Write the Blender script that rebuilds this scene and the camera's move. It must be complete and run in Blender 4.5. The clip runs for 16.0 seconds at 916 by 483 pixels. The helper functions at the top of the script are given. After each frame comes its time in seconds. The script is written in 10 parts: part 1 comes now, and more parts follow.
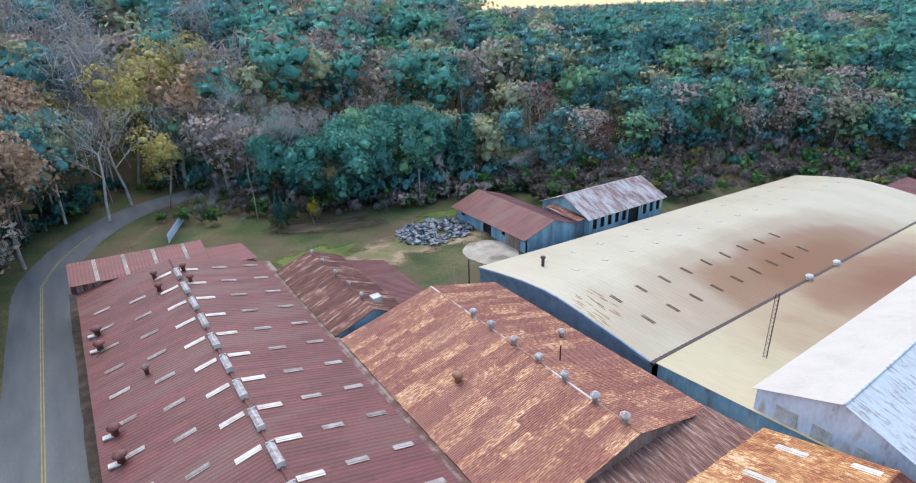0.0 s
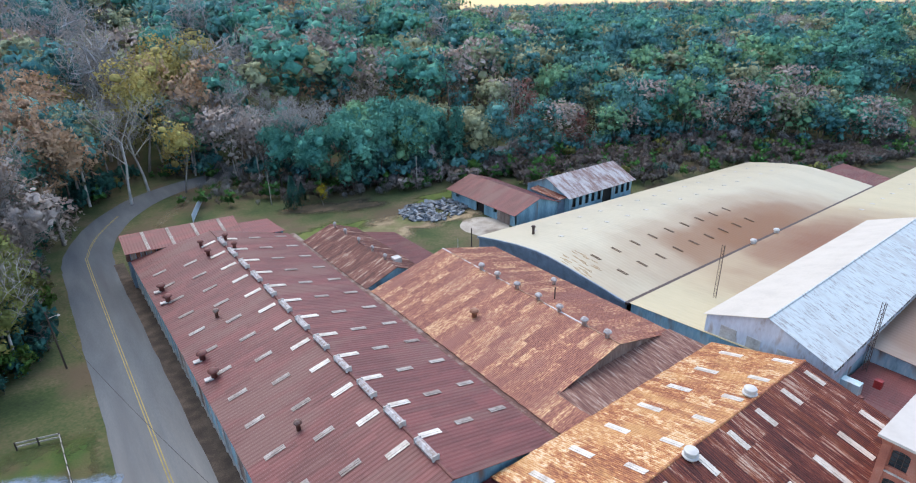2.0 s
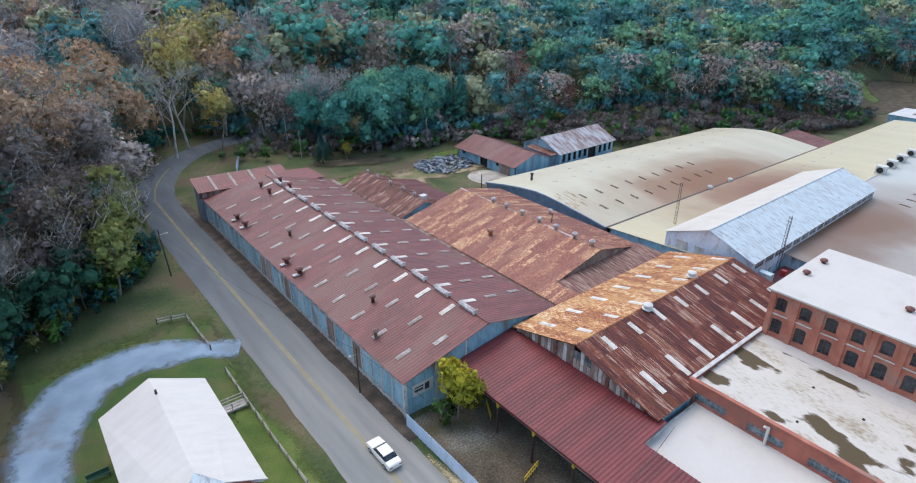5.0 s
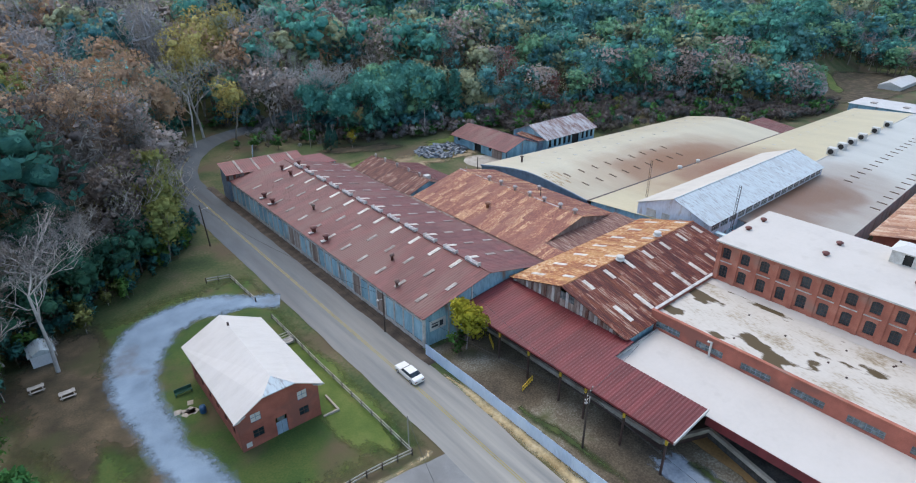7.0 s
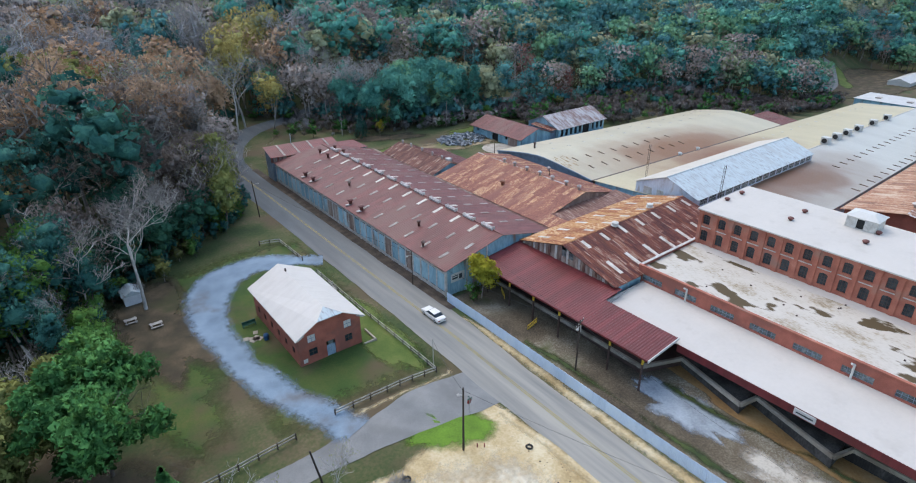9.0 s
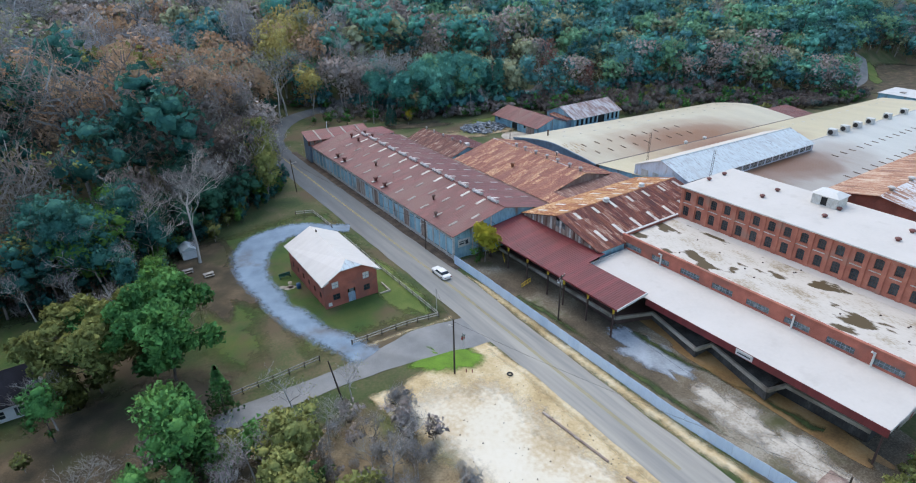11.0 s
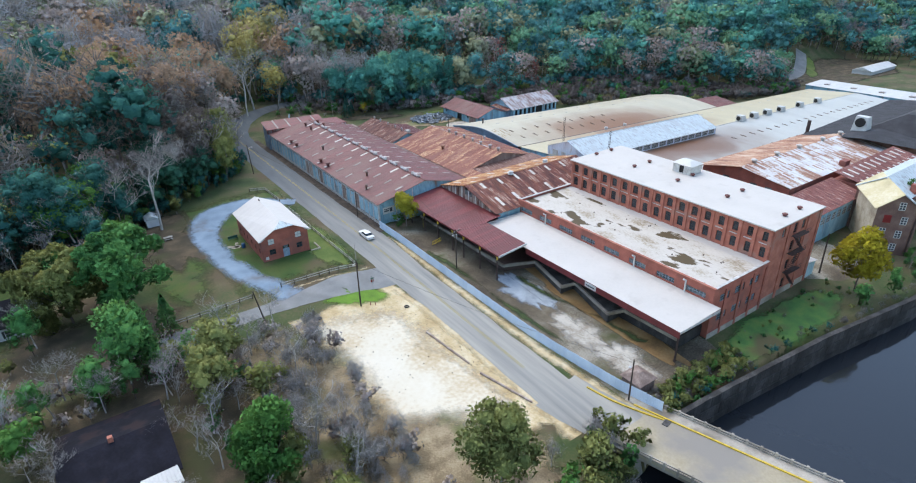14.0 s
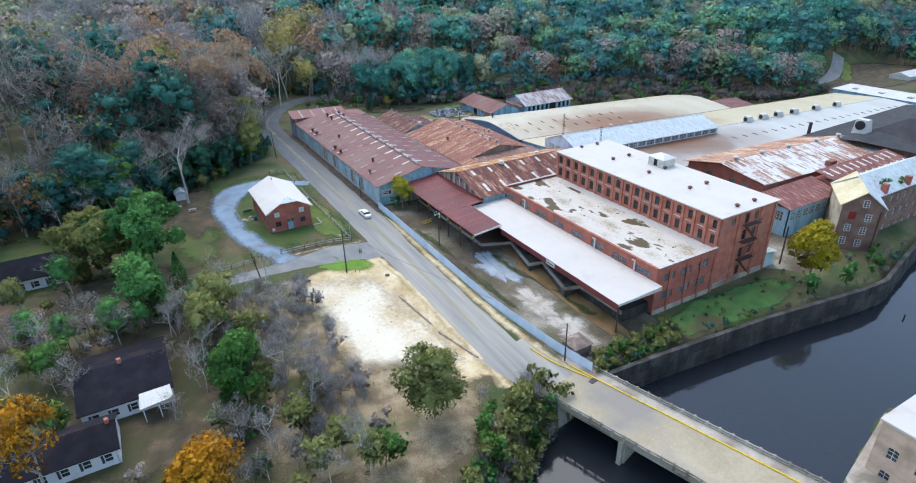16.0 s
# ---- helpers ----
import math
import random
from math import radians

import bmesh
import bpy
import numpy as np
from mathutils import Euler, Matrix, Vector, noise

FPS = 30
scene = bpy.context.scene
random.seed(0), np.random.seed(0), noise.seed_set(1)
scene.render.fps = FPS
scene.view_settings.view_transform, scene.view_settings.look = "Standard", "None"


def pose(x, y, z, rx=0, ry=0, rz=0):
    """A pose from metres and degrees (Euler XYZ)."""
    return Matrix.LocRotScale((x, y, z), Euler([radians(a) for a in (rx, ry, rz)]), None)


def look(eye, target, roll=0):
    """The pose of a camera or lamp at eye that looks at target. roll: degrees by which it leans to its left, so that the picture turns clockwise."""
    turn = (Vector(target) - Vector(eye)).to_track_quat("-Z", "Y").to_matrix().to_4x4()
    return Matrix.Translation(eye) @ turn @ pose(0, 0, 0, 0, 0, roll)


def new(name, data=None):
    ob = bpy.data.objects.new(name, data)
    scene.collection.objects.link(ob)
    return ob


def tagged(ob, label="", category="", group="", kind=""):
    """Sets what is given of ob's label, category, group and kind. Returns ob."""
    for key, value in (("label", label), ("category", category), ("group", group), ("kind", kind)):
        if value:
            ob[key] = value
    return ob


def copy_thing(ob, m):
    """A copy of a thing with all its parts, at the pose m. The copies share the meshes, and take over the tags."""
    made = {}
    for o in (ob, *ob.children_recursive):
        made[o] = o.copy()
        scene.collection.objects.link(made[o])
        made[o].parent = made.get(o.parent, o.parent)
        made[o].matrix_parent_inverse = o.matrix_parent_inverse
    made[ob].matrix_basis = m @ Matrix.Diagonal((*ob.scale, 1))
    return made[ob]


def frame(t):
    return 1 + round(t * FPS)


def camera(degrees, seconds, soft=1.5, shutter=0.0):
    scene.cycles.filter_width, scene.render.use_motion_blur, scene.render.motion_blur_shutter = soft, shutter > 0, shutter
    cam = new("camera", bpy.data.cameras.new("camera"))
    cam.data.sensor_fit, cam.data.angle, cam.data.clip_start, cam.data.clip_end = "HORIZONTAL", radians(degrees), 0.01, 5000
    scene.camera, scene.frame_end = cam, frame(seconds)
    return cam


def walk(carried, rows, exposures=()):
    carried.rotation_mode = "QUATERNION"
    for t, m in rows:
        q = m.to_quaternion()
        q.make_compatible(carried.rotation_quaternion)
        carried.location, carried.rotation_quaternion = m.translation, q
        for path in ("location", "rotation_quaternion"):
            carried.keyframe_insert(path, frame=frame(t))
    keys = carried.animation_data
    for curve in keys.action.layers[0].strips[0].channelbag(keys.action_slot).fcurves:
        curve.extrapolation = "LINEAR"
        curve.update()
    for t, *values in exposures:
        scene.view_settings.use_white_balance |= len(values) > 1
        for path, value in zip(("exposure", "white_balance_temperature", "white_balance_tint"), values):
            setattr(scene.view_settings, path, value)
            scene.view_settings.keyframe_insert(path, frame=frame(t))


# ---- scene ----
cam = camera(76.6, 16.0, soft=1.1)
METRES, EYE, TILT, LEAN, TURN = 150.0, 40.0, -28.0, 0.0, -35.0
PATH = [
    (0, (0.243, 0.264, 45.561), (1.26, 1.804, 44.789), -1.6),
    (0.5, (-3.294, -2.314, 45.817), (-2.241, -0.798, 45.046), -1.5),
    (1, (-7.09, -4.967, 46.367), (-6.021, -3.464, 45.595), -1.4),
    (1.5, (-10.823, -7.609, 47.026), (-9.74, -6.118, 46.248), -1.1),
    (2, (-14.633, -10.254, 47.67), (-13.536, -8.777, 46.886), -0.9),
    (2.5, (-18.471, -12.925, 48.166), (-17.366, -11.465, 47.362), -0.8),
    (3, (-21.55, -15.861, 48.496), (-20.447, -14.411, 47.672), -0.7),
    (3.5, (-24.943, -18.55, 48.807), (-23.834, -17.11, 47.973), -0.6),
    (4, (-28.654, -21.157, 49.188), (-27.537, -19.728, 48.344), -0.3),
    (6.3, (-44.204, -34.175, 52.647), (-43.071, -32.779, 51.772), -0.1),
    (6.5, (-45.585, -35.317, 52.813), (-44.445, -33.925, 51.939), -0.1),
    (7, (-49.0, -38.391, 53.627), (-47.85, -37.012, 52.747), -0.1),
    (7.5, (-52.193, -41.799, 54.075), (-51.04, -40.421, 53.195), -0.2),
    (8, (-55.521, -45.158, 54.676), (-54.375, -43.776, 53.795), -0.1),
    (8.5, (-58.164, -48.737, 55.05), (-57.038, -47.337, 54.169), -0.2),
    (9, (-60.135, -52.372, 55.306), (-59.037, -50.952, 54.424), -0.5),
    (9.2, (-60.895, -54.119, 55.374), (-59.806, -52.691, 54.493), -0.5),
    (11.5, (-65.568, -73.909, 57.863), (-64.587, -72.413, 56.967), -1.2),
    (12, (-65.729, -78.732, 58.279), (-64.748, -77.236, 57.385), -1.3),
    (12.5, (-65.572, -83.526, 58.654), (-64.568, -82.044, 57.761), -1.5),
    (13, (-65.138, -88.371, 58.786), (-64.109, -86.906, 57.894), -1.5),
    (13.5, (-64.54, -93.147, 58.921), (-63.503, -91.689, 58.028), -1.5),
    (14, (-63.961, -98.205, 59.083), (-62.95, -96.728, 58.191), -1.4),
    (14.5, (-62.953, -103.03, 59.475), (-61.984, -101.525, 58.582), -1.4),
    (15, (-61.892, -107.947, 59.989), (-60.962, -106.419, 59.096), -1.4),
    (15.5, (-60.482, -112.849, 60.368), (-59.582, -111.303, 59.475), -1.4),
    (16, (-58.957, -117.564, 60.531), (-58.08, -116.004, 59.638), -1.3),
]
walk(cam, [(t, look(eye, target, roll)) for t, eye, target, roll in PATH], [(0, 1.24, 6900, 12), (4, 1.14, 6900, 11), (8, 0.97, 6900, 10), (12, 1.06, 6800, 9), (16, 1.27, 6700, 8)])
# ---- light ----
world = bpy.data.worlds.new("world")
scene.world = world
world.use_nodes = True
wn, wl = world.node_tree.nodes, world.node_tree.links
sky = wn.new("ShaderNodeTexSky")
sky.sky_type, sky.sun_disc = "NISHITA", False
SUN_EL, SUN_AZ = 60.0, 5.0          # degrees; the azimuth runs clockwise from +y
sky.sun_elevation, sky.sun_rotation = radians(SUN_EL), radians(SUN_AZ)
sky.air_density, sky.dust_density, sky.ozone_density = 1.2, 1.2, 1.6
wl.new(sky.outputs["Color"], wn["Background"].inputs["Color"])
wn["Background"].inputs["Strength"].default_value = 0.15
sun = new("sun", bpy.data.lights.new("sun", "SUN"))
sun.data.energy, sun.data.angle, sun.data.color = 0.75, radians(60), (1.0, 0.95, 0.88)
sd = Vector((math.sin(radians(SUN_AZ)) * math.cos(radians(SUN_EL)), math.cos(radians(SUN_AZ)) * math.cos(radians(SUN_EL)), math.sin(radians(SUN_EL))))
sun.matrix_world = look(sd * 300, (0, 0, 0))


# ---- materials ----
def ramp(nt, stops):
    r = nt.nodes.new("ShaderNodeValToRGB")
    e = r.color_ramp.elements
    while len(e) < len(stops):
        e.new(0.5)
    for el, (p, c) in zip(e, stops):
        el.position, el.color = p, (*c, 1)
    return r


def material(name, stops, rough=0.8, metal=0.0, scale=0.5, fine=6.0, stretch=(1, 1, 1), bump=0.2, per="", spec=0.5, stain=None, stain_scale=0.08, stain_at=(0.5, 0.62), cells=None, soft=0.0):
    """A surface in the colours of stops: coarse and fine noise pick the colour, per ("object" or "island") shifts it for each piece,
    stain adds large blotches, cells (metres) a patchwork of sheets."""
    m = bpy.data.materials.new(name)
    m.use_nodes = True
    nt = m.node_tree
    n, l = nt.nodes, nt.links
    b = n["Principled BSDF"]
    geo = n.new("ShaderNodeNewGeometry")
    mp = n.new("ShaderNodeMapping")
    mp.inputs["Scale"].default_value = stretch
    l.new(geo.outputs["Position"], mp.inputs["Vector"])
    big, small = n.new("ShaderNodeTexNoise"), n.new("ShaderNodeTexNoise")
    for t, s, d in ((big, scale, 4), (small, fine, 3)):
        t.inputs["Scale"].default_value, t.inputs["Detail"].default_value = s, d
        l.new(mp.outputs["Vector"], t.inputs["Vector"])
    mix = n.new("ShaderNodeMath")
    mix.operation = "MULTIPLY_ADD"
    l.new(small.outputs["Fac"], mix.inputs[0])
    mix.inputs[1].default_value = 0.5
    l.new(big.outputs["Fac"], mix.inputs[2])
    sub = n.new("ShaderNodeMath")
    sub.operation = "SUBTRACT"
    l.new(mix.outputs[0], sub.inputs[0])
    sub.inputs[1].default_value = 0.25
    fac = sub.outputs[0]
    if per:
        src = n.new("ShaderNodeObjectInfo").outputs["Random"] if per == "object" else geo.outputs["Random Per Island"]
        ma = n.new("ShaderNodeMath")
        ma.operation = "MULTIPLY_ADD"
        l.new(src, ma.inputs[0])
        ma.inputs[1].default_value = {"island": 0.42, "leaf": 0.2, "object": 0.24}[per]
        l.new(fac, ma.inputs[2])
        ms = n.new("ShaderNodeMath")
        ms.operation = "SUBTRACT"
        l.new(ma.outputs[0], ms.inputs[0])
        ms.inputs[1].default_value = {"island": 0.21, "leaf": 0.1, "object": 0.12}[per]
        fac = ms.outputs[0]
    if cells:
        sn = n.new("ShaderNodeVectorMath")
        sn.operation = "SNAP"
        sn.inputs[1].default_value = cells
        l.new(geo.outputs["Position"], sn.inputs[0])
        wnz = n.new("ShaderNodeTexWhiteNoise")
        l.new(sn.outputs["Vector"], wnz.inputs["Vector"])
        ma = n.new("ShaderNodeMath")
        ma.operation = "MULTIPLY_ADD"
        l.new(wnz.outputs["Value"], ma.inputs[0])
        ma.inputs[1].default_value = 0.36
        l.new(fac, ma.inputs[2])
        ms = n.new("ShaderNodeMath")
        ms.operation = "SUBTRACT"
        l.new(ma.outputs[0], ms.inputs[0])
        ms.inputs[1].default_value = 0.18
        fac = ms.outputs[0]
    r = ramp(nt, stops)
    l.new(fac, r.inputs["Fac"])
    col = r.outputs["Color"]
    if stain:
        st = n.new("ShaderNodeTexNoise")
        st.inputs["Scale"].default_value, st.inputs["Detail"].default_value = stain_scale, 6
        l.new(mp.outputs["Vector"], st.inputs["Vector"])
        sr = ramp(nt, ((stain_at[0], (0, 0, 0)), (stain_at[1], (1, 1, 1))))
        l.new(st.outputs["Fac"], sr.inputs["Fac"])
        mx = n.new("ShaderNodeMix")
        mx.data_type = "RGBA"
        l.new(sr.outputs["Color"], mx.inputs["Factor"])
        l.new(col, mx.inputs["A"])
        mx.inputs["B"].default_value = (*stain, 1)
        col = mx.outputs["Result"]
    l.new(col, b.inputs["Base Color"])
    b.inputs["Roughness"].default_value, b.inputs["Metallic"].default_value = rough, metal
    b.inputs["Specular IOR Level"].default_value = spec
    if soft:
        at, no, ma, tr, ms = (n.new("ShaderNode" + k) for k in ("Attribute", "TexNoise", "Math", "BsdfTransparent", "MixShader"))
        at.attribute_name = "rim"
        no.inputs["Scale"].default_value, no.inputs["Detail"].default_value = 0.9, 7
        no.inputs["Roughness"].default_value = 0.7
        l.new(geo.outputs["Position"], no.inputs["Vector"])
        ma.operation = "MULTIPLY_ADD"
        l.new(at.outputs["Fac"], ma.inputs[0])
        ma.inputs[1].default_value = 1.0 / soft
        l.new(no.outputs["Fac"], ma.inputs[2])
        half = n.new("ShaderNodeMath")
        half.operation = "MULTIPLY"
        half.inputs[1].default_value = 0.6
        l.new(ma.outputs[0], half.inputs[0])
        sr = ramp(nt, ((0.36, (0, 0, 0)), (0.72, (1, 1, 1))))
        l.new(half.outputs[0], sr.inputs["Fac"])
        l.new(sr.outputs["Color"], ms.inputs["Fac"])
        l.new(tr.outputs["BSDF"], ms.inputs[1])
        l.new(b.outputs["BSDF"], ms.inputs[2])
        l.new(ms.outputs["Shader"], n["Material Output"].inputs["Surface"])
    if bump:
        bu = n.new("ShaderNodeBump")
        bu.inputs["Strength"].default_value, bu.inputs["Distance"].default_value = bump, 0.05
        l.new(small.outputs["Fac"], bu.inputs["Height"])
        l.new(bu.outputs["Normal"], b.inputs["Normal"])
    return m


def shades(c, lo=0.7, hi=1.3):
    return ((0.25, tuple(v * lo for v in c)), (0.5, c), (0.75, tuple(min(1, v * hi) for v in c)))


RED = material("red_painted_metal", shades((0.152, 0.043, 0.039), 0.78, 1.25), 0.55, scale=0.25, fine=3, stretch=(0.5, 2, 1), stain=(0.165, 0.070, 0.058), stain_scale=0.12, cells=(3.2, 0.9, 50))
RED_BRIGHT = material("red_canopy_metal", shades((0.152, 0.023, 0.025), 0.8, 1.25), 0.5, scale=0.3, fine=3, stretch=(0.5, 2, 1), cells=(50, 0.9, 50))
# North-slope rust painted brighter, south-slope rust darker, for the light on them.
RUST_ORANGE = material("bright_side_orange_rust", ((0.3, (0.25, 0.078, 0.034)), (0.44, (0.38, 0.135, 0.052)), (0.54, (0.52, 0.24, 0.085)), (0.63, (0.64, 0.41, 0.20)), (0.74, (0.72, 0.58, 0.40))), 0.6, scale=2.2, fine=8, stretch=(1.9, 0.55, 1), per="object", stain=(0.56, 0.31, 0.12), stain_scale=0.22, stain_at=(0.46, 0.75))
RUST_RED = material("dark_side_red_rust", ((0.32, (0.055, 0.011, 0.008)), (0.49, (0.128, 0.025, 0.015)), (0.585, (0.215, 0.055, 0.028)), (0.66, (0.37, 0.215, 0.15)), (0.76, (0.50, 0.39, 0.31))), 0.6, scale=1.0, fine=5, stretch=(5.5, 0.22, 1), per="object", stain=(0.24, 0.065, 0.016), stain_scale=0.14, stain_at=(0.54, 0.8))
RUST_MIX = material("streaked_rust_sheet", ((0.30, (0.22, 0.075, 0.052)), (0.46, (0.33, 0.118, 0.078)), (0.57, (0.43, 0.175, 0.105)), (0.65, (0.62, 0.34, 0.16)), (0.76, (0.76, 0.55, 0.33))), 0.6, scale=3.4, fine=14, stretch=(0.45, 2.0, 1), per="object", stain=(0.30, 0.115, 0.085), stain_scale=0.16, stain_at=(0.48, 0.7))
RUST_BROWN = material("brown_rust_sheet", ((0.3, (0.105, 0.034, 0.026)), (0.48, (0.17, 0.055, 0.038)), (0.62, (0.26, 0.10, 0.065)), (0.74, (0.50, 0.36, 0.27))), 0.6, scale=0.8, fine=4, stretch=(0.5, 3.0, 1), per="object")
RUST_DARK = material("dark_rust_sheet", ((0.25, (0.06, 0.022, 0.018)), (0.5, (0.13, 0.05, 0.035)), (0.75, (0.26, 0.20, 0.17))), 0.65, scale=0.6, fine=5, cells=(0.9, 50, 50))
RUST_PALE = material("pale_rusty_sheet", ((0.25, (0.24, 0.09, 0.05)), (0.42, (0.36, 0.20, 0.12)), (0.55, (0.55, 0.52, 0.50)), (0.8, (0.66, 0.66, 0.66))), 0.5, scale=0.09, fine=1.6, stretch=(1, 1, 1), cells=(0.9, 3.0, 50))
GALV = material("galvanised_sheet", ((0.33, (0.30, 0.305, 0.31)), (0.42, (0.425, 0.475, 0.495)), (0.5, (0.480, 0.552, 0.575)), (0.75, (0.540, 0.605, 0.620))), 0.65, scale=1.1, fine=4, stretch=(2.0, 0.5, 1), bump=0.05, stain=(0.42, 0.45, 0.46), stain_scale=0.2, stain_at=(0.55, 0.7))
WHITE_ROOF = material("white_roof_membrane", ((0.25, (0.513, 0.481, 0.437)), (0.5, (0.545, 0.511, 0.464)), (0.75, (0.567, 0.531, 0.484))), 0.75, scale=0.2, fine=2, bump=0.03, stain=(0.44, 0.405, 0.36), stain_scale=0.3, stain_at=(0.6, 0.85))
WHITE_METAL = material("white_painted_metal", ((0.25, (0.510, 0.504, 0.479)), (0.5, (0.563, 0.557, 0.530)), (0.75, (0.602, 0.595, 0.565))), 0.45, scale=0.3, fine=3, bump=0.05)
PEEL_ROOF = material("peeling_white_roof", ((0.25, (0.28, 0.22, 0.145)), (0.36, (0.43, 0.375, 0.295)), (0.46, (0.535, 0.495, 0.43)), (0.7, (0.59, 0.55, 0.485))), 0.75, scale=0.22, fine=2.5, stretch=(1.2, 0.6, 1), stain=(0.085, 0.058, 0.024), stain_scale=0.22, stain_at=(0.575, 0.61))
BLUE = material("blue_painted_sheet", ((0.25, (0.15, 0.285, 0.36)), (0.45, (0.25, 0.44, 0.53)), (0.6, (0.33, 0.53, 0.61)), (0.8, (0.52, 0.64, 0.67))), 0.6, scale=0.4, fine=4, stretch=(1, 1, 0.25), stain=(0.21, 0.13, 0.09), stain_scale=0.5, stain_at=(0.58, 0.72), per="object")
BLUE_FENCE = material("pale_blue_fence_sheet", ((0.25, (0.52, 0.64, 0.78)), (0.5, (0.62, 0.735, 0.87)), (0.75, (0.68, 0.79, 0.90))), 0.5, scale=0.4, fine=5, stretch=(1, 1, 0.3), per="object", bump=0.1)
BLUE_TRIM = material("blue_grey_trim", shades((0.17, 0.24, 0.31)), 0.5, scale=0.6)
BRICK = material("red_mill_brick", ((0.2, (0.260, 0.086, 0.060)), (0.45, (0.377, 0.127, 0.085)), (0.6, (0.442, 0.159, 0.106)), (0.85, (0.546, 0.262, 0.199))), 0.85, scale=0.5, fine=9, stain=(0.312, 0.166, 0.128), stain_scale=0.25, stain_at=(0.55, 0.7))
BRICK_DARK = material("dark_red_brick", shades((0.346, 0.107, 0.074)), 0.85, scale=0.5, fine=9, stain=(0.256, 0.094, 0.070), stain_scale=0.3)
BRICK_BROWN = material("brown_old_brick", ((0.2, (0.13, 0.075, 0.06)), (0.5, (0.20, 0.115, 0.09)), (0.8, (0.28, 0.19, 0.15))), 0.85, scale=0.5, fine=8)
GLASS = material("dark_window_glass", ((0.3, (0.014, 0.022, 0.028)), (0.5, (0.028, 0.042, 0.052)), (0.75, (0.06, 0.08, 0.09))), 0.12, scale=1.2, fine=4, bump=0.02, per="object")
GLASS_GREY = material("grey_glass_panes", ((0.3, (0.06, 0.075, 0.08)), (0.55, (0.14, 0.165, 0.165)), (0.8, (0.30, 0.33, 0.32))), 0.25, scale=1.1, fine=3, bump=0.02, per="object")
SKYLIGHT = material("translucent_skylight_panel", ((0.25, (0.43, 0.375, 0.31)), (0.5, (0.60, 0.555, 0.49)), (0.75, (0.72, 0.68, 0.61))), 0.5, scale=0.7, fine=4, per="object", bump=0.1)
SKYLIGHT_DIRTY = material("dirty_skylight_panel", ((0.25, (0.19, 0.15, 0.13)), (0.5, (0.30, 0.26, 0.23)), (0.75, (0.46, 0.42, 0.38))), 0.55, scale=0.7, fine=4, per="object", bump=0.1)
WOOD = material("weathered_grey_board", ((0.25, (0.16, 0.11, 0.09)), (0.5, (0.27, 0.20, 0.165)), (0.75, (0.44, 0.38, 0.34))), 0.85, scale=0.8, fine=6, stretch=(1, 1, 0.2), per="object")
POLE_WOOD = material("creosoted_pole_wood", shades((0.055, 0.040, 0.032)), 0.85, scale=0.8, stretch=(1, 1, 0.1))
FENCE_WOOD = material("pale_grey_fence_wood", shades((0.40, 0.37, 0.33)), 0.85, scale=1.2, stretch=(1, 1, 0.4))
DRY_SLOPE = material("dry_tan_leaf_slope", ((0.25, (0.13, 0.095, 0.052)), (0.45, (0.22, 0.165, 0.095)), (0.6, (0.32, 0.25, 0.15)), (0.8, (0.42, 0.35, 0.23))), 0.95, scale=0.35, fine=4, bump=0.5, stain=(0.13, 0.14, 0.05), stain_scale=0.12, stain_at=(0.52, 0.64), soft=8)
ROAD_DUST = material("sandy_road_dust", ((0.3, (0.180, 0.178, 0.168)), (0.5, (0.225, 0.220, 0.203)), (0.7, (0.285, 0.272, 0.243))), 0.95, scale=0.3, fine=5, stretch=(2.0, 0.06, 1), bump=0.1, soft=4)
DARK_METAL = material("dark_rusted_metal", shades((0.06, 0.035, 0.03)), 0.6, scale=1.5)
COWL = material("rust_red_cowl_metal", shades((0.16, 0.055, 0.045)), 0.55, scale=2)
PALE_METAL = material("pale_weathered_metal", ((0.25, (0.36, 0.33, 0.30)), (0.5, (0.50, 0.48, 0.45)), (0.75, (0.62, 0.61, 0.59))), 0.5, scale=1.2, fine=5)
YELLOW = material("yellow_safety_paint", shades((0.62, 0.42, 0.04), 0.7, 1.15), 0.6, scale=1.5)
CONCRETE = material("grey_concrete", ((0.25, (0.270, 0.240, 0.195)), (0.5, (0.389, 0.347, 0.288)), (0.75, (0.508, 0.459, 0.381))), 0.9, scale=0.4, fine=5, stain=(0.205, 0.173, 0.135), stain_scale=0.2)
STONE = material("dark_river_stone", ((0.25, (0.021, 0.019, 0.018)), (0.5, (0.045, 0.042, 0.039)), (0.75, (0.096, 0.090, 0.084))), 0.9, scale=0.5, fine=4, stretch=(1, 1, 0.4), per="object", bump=0.6)
ASPHALT = material("worn_grey_asphalt", ((0.25, (0.085, 0.099, 0.111)), (0.5, (0.109, 0.126, 0.136)), (0.75, (0.140, 0.156, 0.164))), 0.9, scale=0.25, fine=7, stretch=(1.6, 0.25, 1), stain=(0.083, 0.092, 0.100), stain_scale=0.12, stain_at=(0.5, 0.7))
ASPHALT_PALE = material("pale_grey_asphalt", ((0.25, (0.165, 0.168, 0.165)), (0.5, (0.215, 0.218, 0.212)), (0.75, (0.27, 0.27, 0.258))), 0.9, scale=0.25, fine=7, stain=(0.15, 0.148, 0.14), stain_scale=0.12, stain_at=(0.5, 0.7))


